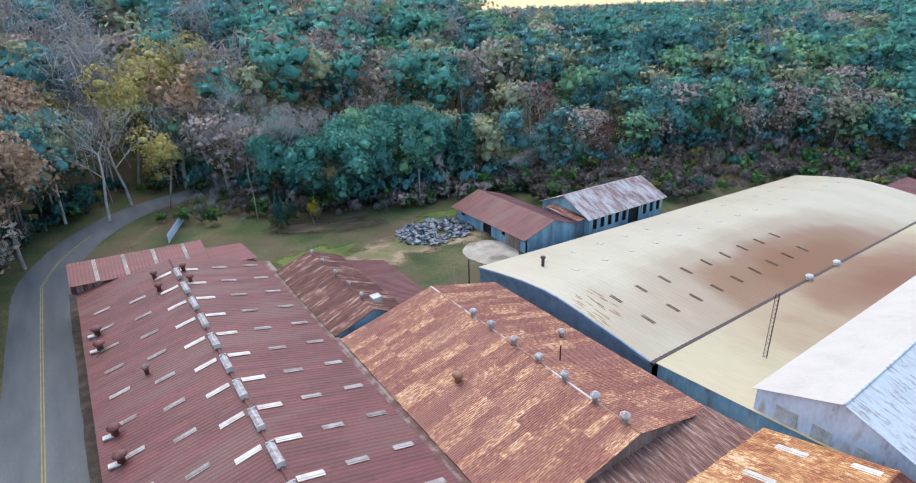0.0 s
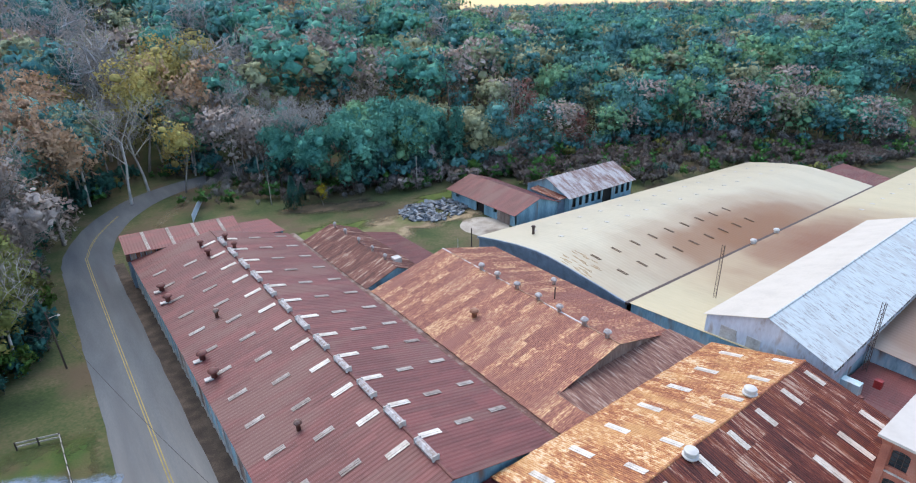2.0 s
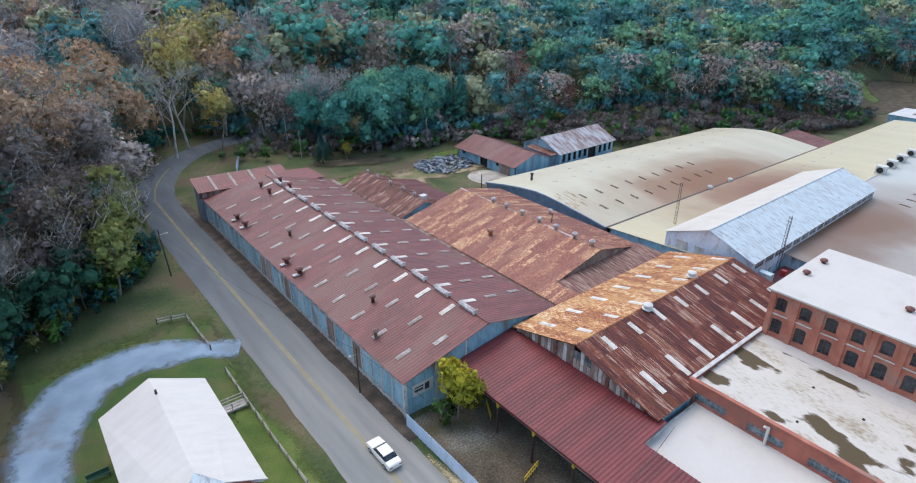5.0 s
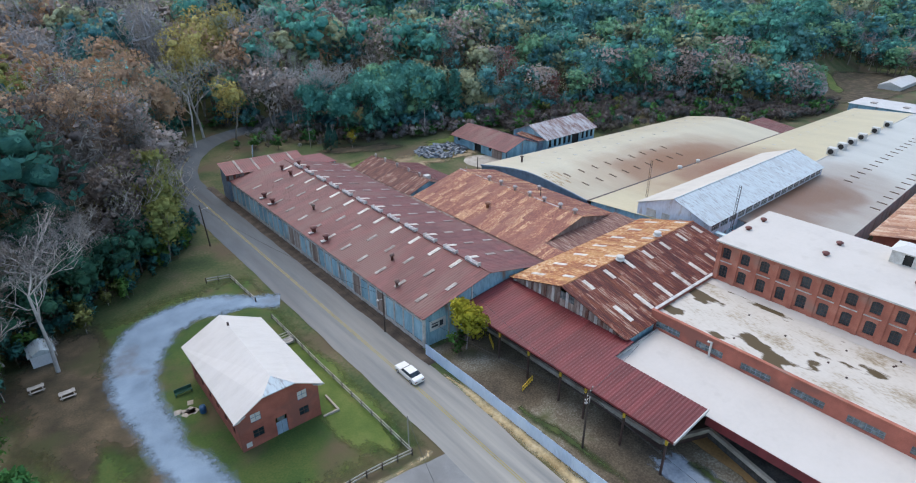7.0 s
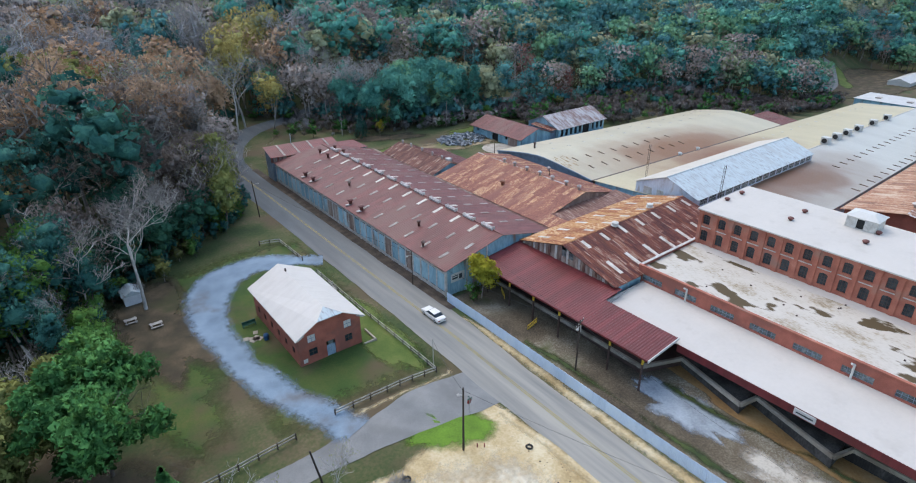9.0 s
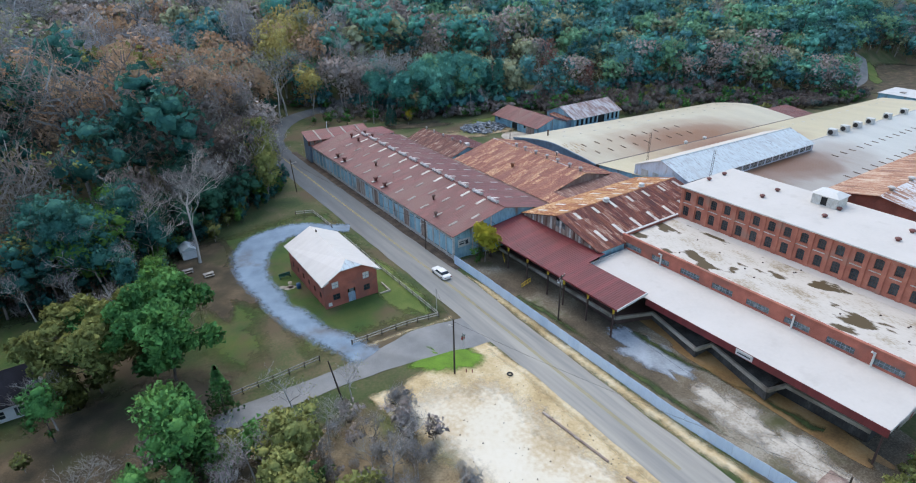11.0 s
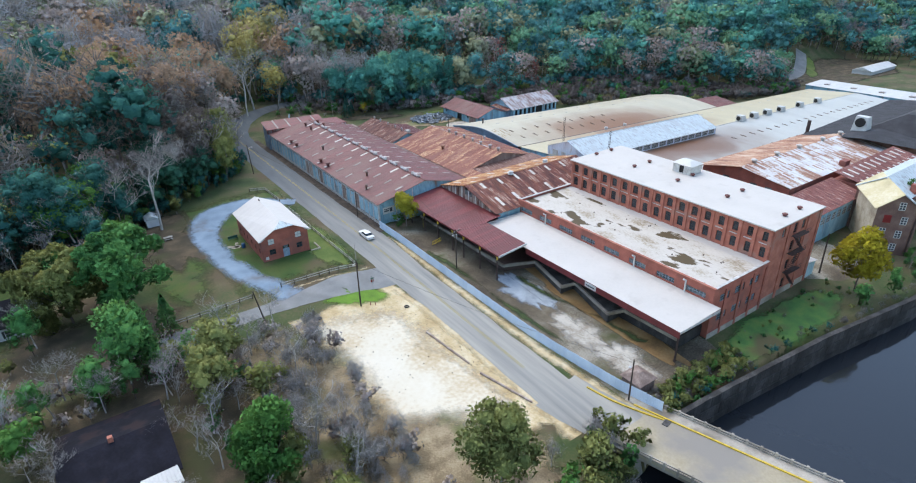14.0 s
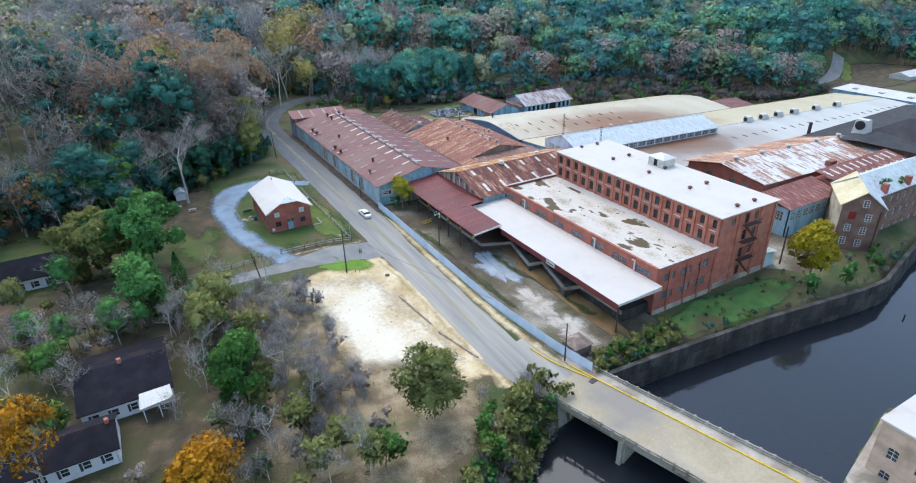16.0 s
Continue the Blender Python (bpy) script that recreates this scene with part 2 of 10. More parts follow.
def dusted(m, colour, y_clean, y_dusty):
    """Sand carried onto the surface, more and more from y_clean to y_dusty."""
    nt = m.node_tree
    n, l = nt.nodes, nt.links
    bs = n["Principled BSDF"]
    src = bs.inputs["Base Color"].links[0].from_socket
    geo, sep, mr, nz, ad, mx = (n.new("ShaderNode" + k) for k in ("NewGeometry", "SeparateXYZ", "MapRange", "TexNoise", "Math", "Mix"))
    l.new(geo.outputs["Position"], sep.inputs[0])
    l.new(sep.outputs["Y"], mr.inputs["Value"])
    mr.inputs["From Min"].default_value, mr.inputs["From Max"].default_value = y_clean, y_dusty
    nz.inputs["Scale"].default_value, nz.inputs["Detail"].default_value = 0.35, 5
    st = n.new("ShaderNodeMapping")
    st.inputs["Scale"].default_value = (2.2, 0.12, 1)
    l.new(geo.outputs["Position"], st.inputs["Vector"])
    l.new(st.outputs["Vector"], nz.inputs["Vector"])
    ad.operation = "MULTIPLY"
    l.new(mr.outputs["Result"], ad.inputs[0])
    ad2 = n.new("ShaderNodeMath")
    ad2.operation = "MULTIPLY_ADD"
    l.new(nz.outputs["Fac"], ad2.inputs[0])
    ad2.inputs[1].default_value, ad2.inputs[2].default_value = 1.6, -0.05
    ad2.use_clamp = True
    l.new(ad2.outputs[0], ad.inputs[1])
    mx.data_type = "RGBA"
    l.new(ad.outputs[0], mx.inputs["Factor"])
    l.new(src, mx.inputs["A"])
    mx.inputs["B"].default_value = (*colour, 1)
    l.new(mx.outputs["Result"], bs.inputs["Base Color"])
    return m


dusted(ASPHALT, (0.37, 0.348, 0.30), 78, -12)
LINE = material("faded_yellow_line", shades((0.33, 0.27, 0.09), 0.7, 1.2), 0.85, scale=0.6, fine=5)
GRASS = material("mixed_autumn_grass", ((0.2, (0.022, 0.040, 0.011)), (0.40, (0.045, 0.072, 0.018)), (0.54, (0.082, 0.090, 0.033)), (0.66, (0.125, 0.105, 0.052)), (0.8, (0.17, 0.135, 0.075))), 0.95, scale=0.11, fine=2.4, bump=0.5, stain=(0.105, 0.078, 0.043), stain_scale=0.07, stain_at=(0.5, 0.62))
LAWN = material("green_lawn", ((0.2, (0.022, 0.052, 0.009)), (0.45, (0.042, 0.085, 0.014)), (0.62, (0.075, 0.102, 0.021)), (0.85, (0.13, 0.110, 0.042))), 0.95, scale=0.2, fine=4, bump=0.5, stain=(0.105, 0.082, 0.040), stain_scale=0.12, stain_at=(0.5, 0.66), soft=8)
LAWN_LIT = material("yellow_green_and_sunlit_lawn", ((0.2, (0.045, 0.085, 0.012)), (0.45, (0.085, 0.13, 0.022)), (0.65, (0.13, 0.16, 0.038)), (0.85, (0.17, 0.15, 0.055))), 0.95, scale=0.25, fine=5, bump=0.5, soft=4)
BRIGHT_GRASS = material("bright_green_grass", shades((0.116, 0.220, 0.020), 0.65, 1.35), 0.95, scale=0.35, fine=4, bump=0.5, soft=3)
BANK_GRASS = material("mossy_bank_grass", ((0.2, (0.020, 0.070, 0.018)), (0.45, (0.045, 0.135, 0.030)), (0.62, (0.085, 0.165, 0.035)), (0.85, (0.16, 0.15, 0.05))), 0.95, scale=0.3, fine=4, bump=0.5, stain=(0.075, 0.07, 0.03), stain_scale=0.14, stain_at=(0.52, 0.66), soft=4)
LITTER = material("leaf_litter_soil", ((0.2, (0.034, 0.026, 0.014)), (0.45, (0.064, 0.050, 0.027)), (0.6, (0.105, 0.077, 0.044)), (0.85, (0.18, 0.13, 0.076))), 0.95, scale=0.3, fine=5, bump=0.5, stain=(0.057, 0.059, 0.022), stain_scale=0.12, stain_at=(0.55, 0.66), soft=7)
SAND = material("pale_sandy_ground", ((0.25, (0.465, 0.352, 0.201)), (0.42, (0.586, 0.487, 0.335)), (0.55, (0.670, 0.604, 0.469)), (0.75, (0.707, 0.650, 0.527))), 0.95, scale=0.09, fine=1.5, bump=0.2, soft=9)
SHOULDER = material("sandy_yellow_shoulder", ((0.2, (0.34, 0.24, 0.11)), (0.45, (0.52, 0.40, 0.22)), (0.65, (0.64, 0.54, 0.35)), (0.85, (0.70, 0.62, 0.46))), 0.95, scale=0.25, fine=3, bump=0.3, soft=2.2)
GRAVEL = material("pale_blue_grey_gravel", ((0.25, (0.145, 0.205, 0.265)), (0.5, (0.205, 0.285, 0.365)), (0.75, (0.262, 0.352, 0.440))), 0.95, scale=0.25, fine=7, bump=0.4, stain=(0.148, 0.157, 0.168), stain_scale=0.13, stain_at=(0.55, 0.7), soft=3)
YARD = material("dirty_yard_ground", ((0.3, (0.053, 0.041, 0.028)), (0.45, (0.117, 0.092, 0.059)), (0.56, (0.177, 0.150, 0.106)), (0.68, (0.320, 0.294, 0.233))), 0.95, scale=0.12, fine=4, bump=0.3, stain=(0.082, 0.086, 0.033), stain_scale=0.1, stain_at=(0.56, 0.66))
MUD = material("ochre_mud", ((0.2, (0.149, 0.083, 0.035)), (0.5, (0.310, 0.176, 0.065)), (0.8, (0.380, 0.253, 0.125))), 0.7, scale=0.2, fine=3, soft=1.3)
DIRT = material("dark_damp_dirt", ((0.25, (0.032, 0.024, 0.018)), (0.5, (0.062, 0.046, 0.034)), (0.75, (0.115, 0.088, 0.064))), 0.95, scale=0.5, fine=6, bump=0.4)
MOSS = material("moss_and_weeds", ((0.25, (0.022, 0.036, 0.012)), (0.5, (0.045, 0.068, 0.018)), (0.75, (0.095, 0.115, 0.035))), 0.95, scale=0.5, fine=5, bump=0.5, soft=1.5)
PALE_DIRT = material("pale_washed_concrete", ((0.25, (0.221, 0.184, 0.136)), (0.42, (0.366, 0.327, 0.265)), (0.55, (0.509, 0.474, 0.406)), (0.75, (0.598, 0.558, 0.482))), 0.95, scale=0.25, fine=3, bump=0.2, soft=4)
WET = material("blue_grey_wet_patch", ((0.25, (0.206, 0.241, 0.268)), (0.5, (0.320, 0.369, 0.412)), (0.75, (0.423, 0.482, 0.525))), 0.5, scale=0.3, fine=3, soft=3)
SHINGLE = material("dark_asphalt_shingles", shades((0.011, 0.012, 0.017), 0.7, 1.6), 0.9, scale=0.4, fine=5, spec=0.2)
SHINGLE_BROWN = material("brown_leaf_strewn_shingles", shades((0.011, 0.011, 0.017), 0.6, 1.5), 0.9, scale=0.5, fine=3, stain=(0.027, 0.018, 0.019), stain_scale=0.25, stain_at=(0.55, 0.66), spec=0.2)
SIDING = material("white_clapboard_siding", shades((0.66, 0.69, 0.72), 0.85, 1.1), 0.7, scale=0.5, fine=4)
DOOR_BLUE = material("blue_grey_door_paint", shades((0.23, 0.31, 0.39)), 0.6, scale=1)
# Tyre rubber; also the black painted into doorways and fan openings for their darkness.
RUBBER = material("black_rubber_and_dark_openings", shades((0.022, 0.021, 0.020)), 0.85, scale=2)
CAR_PAINT = material("cream_white_car_paint", shades((0.74, 0.73, 0.69), 0.95, 1.04), 0.25, scale=0.5, bump=0)
SCRAP = material("blue_grey_scrap_sheet", ((0.2, (0.03, 0.035, 0.042)), (0.5, (0.11, 0.135, 0.155)), (0.8, (0.30, 0.35, 0.39))), 0.5, scale=1.2, fine=4, per="island")
GREEN_PAINT = material("dark_green_paint", shades((0.02, 0.09, 0.065)), 0.6, scale=1)
BLUE_PAINT = material("bright_blue_plastic", shades((0.02, 0.09, 0.20)), 0.5, scale=1)
RED_PAINT = material("red_sign_paint", shades((0.225, 0.015, 0.015)), 0.5, scale=1)
CABLE = material("black_cable", shades((0.03, 0.03, 0.03)), 0.6, scale=1)
INK = material("dark_sign_ink", shades((0.03, 0.04, 0.05)), 0.6, scale=1)
BARK = material("grey_brown_bark", ((0.25, (0.06, 0.048, 0.04)), (0.5, (0.115, 0.095, 0.08)), (0.75, (0.20, 0.175, 0.155))), 0.9, scale=1.2, stretch=(1, 1, 0.3), bump=0.5)
BARK_PALE = material("pale_grey_bark", ((0.25, (0.17, 0.15, 0.135)), (0.5, (0.28, 0.255, 0.235)), (0.75, (0.42, 0.39, 0.36))), 0.9, scale=1.2, stretch=(1, 1, 0.3), bump=0.4)
TWIG = material("grey_twigs", ((0.25, (0.30, 0.28, 0.265)), (0.5, (0.45, 0.43, 0.41)), (0.75, (0.58, 0.57, 0.55))), 0.9, scale=0.5, fine=3, bump=0)


def leaf(name, stops, cut=0.47):
    """Leaf clumps: colour by clump, light shining through, ragged gaps between the leaves of a clump."""
    m = material(name, stops, 0.75, scale=0.08, fine=0.9, bump=0, per="leaf", spec=0.25)
    n, l = m.node_tree.nodes, m.node_tree.links
    b = n["Principled BSDF"]
    tr, mx = n.new("ShaderNodeBsdfTranslucent"), n.new("ShaderNodeMixShader")
    l.new(b.inputs["Base Color"].links[0].from_socket, tr.inputs["Color"])
    mx.inputs["Fac"].default_value = 0.22
    at, vt = n.new("ShaderNodeAttribute"), n.new("ShaderNodeVectorTransform")
    at.attribute_name = "crown_normal"
    vt.vector_type, vt.convert_from, vt.convert_to = "NORMAL", "OBJECT", "WORLD"
    l.new(at.outputs["Vector"], vt.inputs["Vector"])
    rn, rs, rm, ra, ru = (n.new("ShaderNode" + k) for k in ("TexNoise", "VectorMath", "VectorMath", "VectorMath", "VectorMath"))
    rn.inputs["Scale"].default_value, rn.inputs["Detail"].default_value, rn.inputs["Roughness"].default_value = 0.9, 4, 0.7
    gp = n.new("ShaderNodeNewGeometry")
    l.new(gp.outputs["Position"], rn.inputs["Vector"])
    rs.operation, rm.operation, ra.operation, ru.operation = "SUBTRACT", "SCALE", "ADD", "NORMALIZE"
    rs.inputs[1].default_value = (0.5, 0.5, 0.5)
    rm.inputs["Scale"].default_value = 2.7
    l.new(rn.outputs["Color"], rs.inputs[0])
    l.new(rs.outputs["Vector"], rm.inputs[0])
    l.new(vt.outputs["Vector"], ra.inputs[0])
    l.new(rm.outputs["Vector"], ra.inputs[1])
    l.new(ra.outputs["Vector"], ru.inputs[0])
    l.new(ru.outputs["Vector"], b.inputs["Normal"])
    b.inputs["Specular IOR Level"].default_value = 0.08
    l.new(b.outputs["BSDF"], mx.inputs[1])
    l.new(tr.outputs["BSDF"], mx.inputs[2])
    gap, nz, gt = n.new("ShaderNodeBsdfTransparent"), n.new("ShaderNodeTexNoise"), n.new("ShaderNodeMath")
    geo = n.new("ShaderNodeNewGeometry")
    l.new(geo.outputs["Position"], nz.inputs["Vector"])
    nz.inputs["Scale"].default_value, nz.inputs["Detail"].default_value = 2.6, 1.0
    gt.operation = "GREATER_THAN"
    gt.inputs[1].default_value = cut
    full, fill = n.new("ShaderNodeAttribute"), n.new("ShaderNodeMath")
    full.attribute_name = "solid"
    l.new(nz.outputs["Fac"], fill.inputs[0])
    l.new(full.outputs["Fac"], fill.inputs[1])
    l.new(fill.outputs[0], gt.inputs[0])
    m2 = n.new("ShaderNodeMixShader")
    l.new(gt.outputs[0], m2.inputs["Fac"])
    l.new(gap.outputs["BSDF"], m2.inputs[1])
    l.new(mx.outputs["Shader"], m2.inputs[2])
    l.new(m2.outputs["Shader"], n["Material Output"].inputs["Surface"])
    return m


L_TEAL = leaf("dark_blue_green_leaves", ((0.15, (0.017, 0.078, 0.074)), (0.45, (0.040, 0.152, 0.134)), (0.7, (0.076, 0.240, 0.190)), (0.95, (0.135, 0.340, 0.235))))
L_PINE = leaf("pine_needles", ((0.15, (0.028, 0.121, 0.078)), (0.45, (0.062, 0.216, 0.130)), (0.7, (0.111, 0.311, 0.173)), (0.95, (0.218, 0.476, 0.217))))
L_GREEN = leaf("green_leaves", ((0.15, (0.044, 0.140, 0.036)), (0.45, (0.102, 0.256, 0.061)), (0.7, (0.180, 0.366, 0.090)), (0.95, (0.337, 0.555, 0.138))))
L_OLIVE = leaf("olive_yellow_leaves", ((0.15, (0.109, 0.139, 0.048)), (0.45, (0.229, 0.267, 0.091)), (0.7, (0.362, 0.386, 0.134)), (0.95, (0.380, 0.366, 0.123))))
L_YELLOW = leaf("yellow_autumn_leaves", ((0.15, (0.245, 0.178, 0.021)), (0.45, (0.469, 0.383, 0.034)), (0.7, (0.625, 0.555, 0.052)), (0.95, (0.759, 0.727, 0.115))))
L_GOLD = leaf("golden_orange_leaves", ((0.15, (0.299, 0.121, 0.014)), (0.45, (0.552, 0.253, 0.021)), (0.7, (0.667, 0.368, 0.034)), (0.95, (0.782, 0.506, 0.069))))
L_ORANGE = leaf("rusty_orange_leaves", ((0.15, (0.229, 0.105, 0.058)), (0.45, (0.435, 0.212, 0.112)), (0.7, (0.420, 0.221, 0.108)), (0.95, (0.571, 0.327, 0.156))))
L_RED = leaf("red_orange_leaves", ((0.15, (0.280, 0.056, 0.038)), (0.45, (0.345, 0.071, 0.044)), (0.7, (0.483, 0.127, 0.069)), (0.95, (0.575, 0.207, 0.103))))
L_BROWN = leaf("dull_brown_leaves", ((0.15, (0.095, 0.078, 0.076)), (0.45, (0.179, 0.157, 0.148)), (0.7, (0.274, 0.243, 0.230)), (0.95, (0.259, 0.235, 0.223))))

L_DEEP = leaf("deep_green_leaves", ((0.15, (0.042, 0.140, 0.050)), (0.45, (0.090, 0.270, 0.085)), (0.7, (0.185, 0.430, 0.125)), (0.95, (0.350, 0.590, 0.185))))
L_DUSK = leaf("dusky_green_leaves", ((0.15, (0.018, 0.068, 0.050)), (0.45, (0.038, 0.130, 0.088)), (0.7, (0.072, 0.205, 0.125)), (0.95, (0.135, 0.300, 0.165))))
L_GREY = leaf("grey_twig_haze", ((0.15, (0.155, 0.150, 0.148)), (0.45, (0.255, 0.248, 0.243)), (0.7, (0.355, 0.347, 0.335)), (0.95, (0.450, 0.440, 0.425))))

# Copies for the distant woods, with air haze painted into the leaf colours.
W_TEAL = leaf("hazed_oak_leaves", ((0.1, (0.030, 0.115, 0.135)), (0.4, (0.075, 0.250, 0.265)), (0.7, (0.165, 0.430, 0.400)), (0.95, (0.300, 0.630, 0.520))))
W_PINE = leaf("hazed_pine_needles", ((0.1, (0.032, 0.150, 0.145)), (0.4, (0.085, 0.325, 0.280)), (0.7, (0.180, 0.520, 0.400)), (0.95, (0.330, 0.720, 0.520))))
W_GREEN = leaf("hazed_green_leaves", ((0.15, (0.075, 0.225, 0.150)), (0.45, (0.175, 0.410, 0.245)), (0.7, (0.310, 0.580, 0.350)), (0.95, (0.520, 0.780, 0.470))))
W_OLIVE = leaf("hazed_olive_leaves", ((0.15, (0.170, 0.215, 0.150)), (0.45, (0.340, 0.400, 0.260)), (0.7, (0.500, 0.540, 0.350)), (0.95, (0.560, 0.560, 0.340))))
W_ORANGE = leaf("hazed_orange_leaves", ((0.15, (0.315, 0.205, 0.150)), (0.45, (0.570, 0.390, 0.270)), (0.7, (0.600, 0.430, 0.285)), (0.95, (0.740, 0.580, 0.390))))
W_BROWN = leaf("hazed_brown_leaves", ((0.15, (0.235, 0.205, 0.205)), (0.45, (0.440, 0.390, 0.375)), (0.7, (0.580, 0.520, 0.490)), (0.95, (0.640, 0.560, 0.500))))
W_YELLOW = leaf("hazed_yellow_leaves", ((0.15, (0.270, 0.225, 0.100)), (0.45, (0.500, 0.430, 0.160)), (0.7, (0.680, 0.610, 0.220)), (0.95, (0.800, 0.740, 0.330))))
W_RED = leaf("hazed_red_leaves", ((0.15, (0.235, 0.106, 0.109)), (0.45, (0.290, 0.135, 0.125)), (0.7, (0.406, 0.241, 0.197)), (0.95, (0.483, 0.393, 0.295))))
W_GREY = leaf("hazed_twig_crown", ((0.15, (0.240, 0.250, 0.270)), (0.45, (0.370, 0.385, 0.405)), (0.7, (0.490, 0.505, 0.520)), (0.95, (0.600, 0.610, 0.620))))
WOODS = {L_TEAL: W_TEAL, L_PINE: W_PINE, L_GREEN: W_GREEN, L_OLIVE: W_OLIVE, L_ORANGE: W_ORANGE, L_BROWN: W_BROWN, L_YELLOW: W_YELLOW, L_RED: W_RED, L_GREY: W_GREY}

water_mat = bpy.data.materials.new("dark_river_water")
water_mat.use_nodes = True
_n, _l = water_mat.node_tree.nodes, water_mat.node_tree.links
_b = _n["Principled BSDF"]
_b.inputs["Base Color"].default_value = (0.017, 0.021, 0.026, 1)
_b.inputs["Roughness"].default_value = 0.07
_g = _n.new("ShaderNodeNewGeometry")
_t = _n.new("ShaderNodeTexNoise")
_t.inputs["Scale"].default_value, _t.inputs["Detail"].default_value = 0.5, 4
_u = _n.new("ShaderNodeBump")
_u.inputs["Strength"].default_value, _u.inputs["Distance"].default_value = 0.12, 0.2
_l.new(_g.outputs["Position"], _t.inputs["Vector"])
_l.new(_t.outputs["Fac"], _u.inputs["Height"])
_l.new(_u.outputs["Normal"], _b.inputs["Normal"])


# ---- mesh tools ----
VIEW_SHEAR = None          # (x from which eastern buildings are sheared to fit the camera's view, drift of y, drift of z per metre)


def shear_to_view(p):
    """The place of p once its building is sheared to fit the camera's view."""
    if VIEW_SHEAR is None:
        return p
    s = p[0] - VIEW_SHEAR[0]
    return (p[0], p[1] + VIEW_SHEAR[1] * s, p[2] + VIEW_SHEAR[2] * s)


class Mesh:
    """Collects vertices and faces of one mesh."""

    def __init__(self):
        self.v, self.f = [], []

    def add(self, vs, fs):
        k = len(self.v)
        self.v += [tuple(p) for p in vs]
        self.f += [tuple(i + k for i in q) for q in fs]
        return self

    def quad(self, a, b, c, d):
        return self.add((a, b, c, d), ((0, 1, 2, 3),))

    def box(self, x0, x1, y0, y1, z0, z1, m=None):
        vs = [Vector(p) for p in ((x0, y0, z0), (x1, y0, z0), (x1, y1, z0), (x0, y1, z0), (x0, y0, z1), (x1, y0, z1), (x1, y1, z1), (x0, y1, z1))]
        if m is not None:
            vs = [m @ p for p in vs]
        return self.add(vs, ((3, 2, 1, 0), (4, 5, 6, 7), (0, 1, 5, 4), (1, 2, 6, 5), (2, 3, 7, 6), (3, 0, 4, 7)))

    def prism(self, low, high):
        """Two rings of equally many points, joined and closed."""
        n = len(low)
        return self.add([*low, *high], [tuple(reversed(range(n))), tuple(range(n, 2 * n))] + [(i, (i + 1) % n, n + (i + 1) % n, n + i) for i in range(n)])

    def tube(self, p, q, r0, r1=None, n=8, caps=True):
        p, q = Vector(p), Vector(q)
        r1 = r0 if r1 is None else r1
        w = (q - p).normalized()
        u = w.cross((0, 0, 1) if abs(w.z) < 0.9 else (1, 0, 0)).normalized()
        s = w.cross(u)
        ring = [(math.cos(2 * math.pi * i / n) * u + math.sin(2 * math.pi * i / n) * s) for i in range(n)]
        fs = [(i, (i + 1) % n, n + (i + 1) % n, n + i) for i in range(n)]
        if caps:
            fs += [tuple(reversed(range(n))), tuple(range(n, 2 * n))]
        return self.add([p + r0 * d for d in ring] + [q + r1 * d for d in ring], fs)

    def lathe(self, c, prof, n=14):
        """prof: pairs of radius and height over the centre c."""
        k = len(prof)
        vs = [(c[0] + r * math.cos(2 * math.pi * i / n), c[1] + r * math.sin(2 * math.pi * i / n), c[2] + z) for i in range(n) for r, z in prof]
        fs = [(i * k + j, ((i + 1) % n) * k + j, ((i + 1) % n) * k + j + 1, i * k + j + 1) for i in range(n) for j in range(k - 1)]
        return self.add(vs, fs)

    def corrugated(self, a, b, c, d, pitch=0.45, amp=0.05, thick=0.05):
        """A sheet over a, b, c, d: waves follow one another from a to b and run from a to d."""
        a, b, c, d = (Vector(p) for p in (a, b, c, d))
        up = (b - a).cross(d - a).normalized()
        if up.z < 0:
            up = -up
        n = max(2, round((b - a).length / pitch))
        pts = []
        for i in range(n):
            for s, h in ((0, 0), (0.4, 0), (0.5, 1), (0.9, 1)):
                pts.append(((i + s) / n, 0.008 + h * amp))
        pts.append((1, 0.008))
        vs = [a.lerp(b, s) + up * h for s, h in pts] + [d.lerp(c, s) + up * h for s, h in pts]
        k = len(pts)
        self.add(vs, [(i, i + 1, k + i + 1, k + i) for i in range(k - 1)])
        lo = -up * thick
        self.prism((a + lo, b + lo, c + lo, d + lo), (a, b, c, d))
        return self

    def make(self, name, mat, parent=None, label="", smooth=False):
        me = bpy.data.meshes.new(name)
        me.from_pydata([shear_to_view(p) for p in self.v], [], self.f)
        me.materials.append(mat)
        if smooth:
            me.shade_smooth()
        ob = new(name, me)
        if parent is not None:
            ob.parent = parent
            ob.matrix_parent_inverse = parent.matrix_world.inverted()
        if label:
            ob["label"] = label
        return ob


def thing(name, at, label, category, group="", kind=""):
    at = shear_to_view(at)
    e = new(name)
    e.location = at
    e.matrix_world = Matrix.Translation(at)
    e.empty_display_size = 0.5
    return tagged(e, label, category, group, kind)


def piece(name, data, m, parent):
    """One more object on the mesh data, at the world pose m, under parent."""
    o = new(name, data)
    o.parent = parent
    o.matrix_parent_inverse = parent.matrix_world.inverted()
    o.matrix_basis = Matrix.Translation(Vector(shear_to_view(m.translation)) - m.translation) @ m
    return o


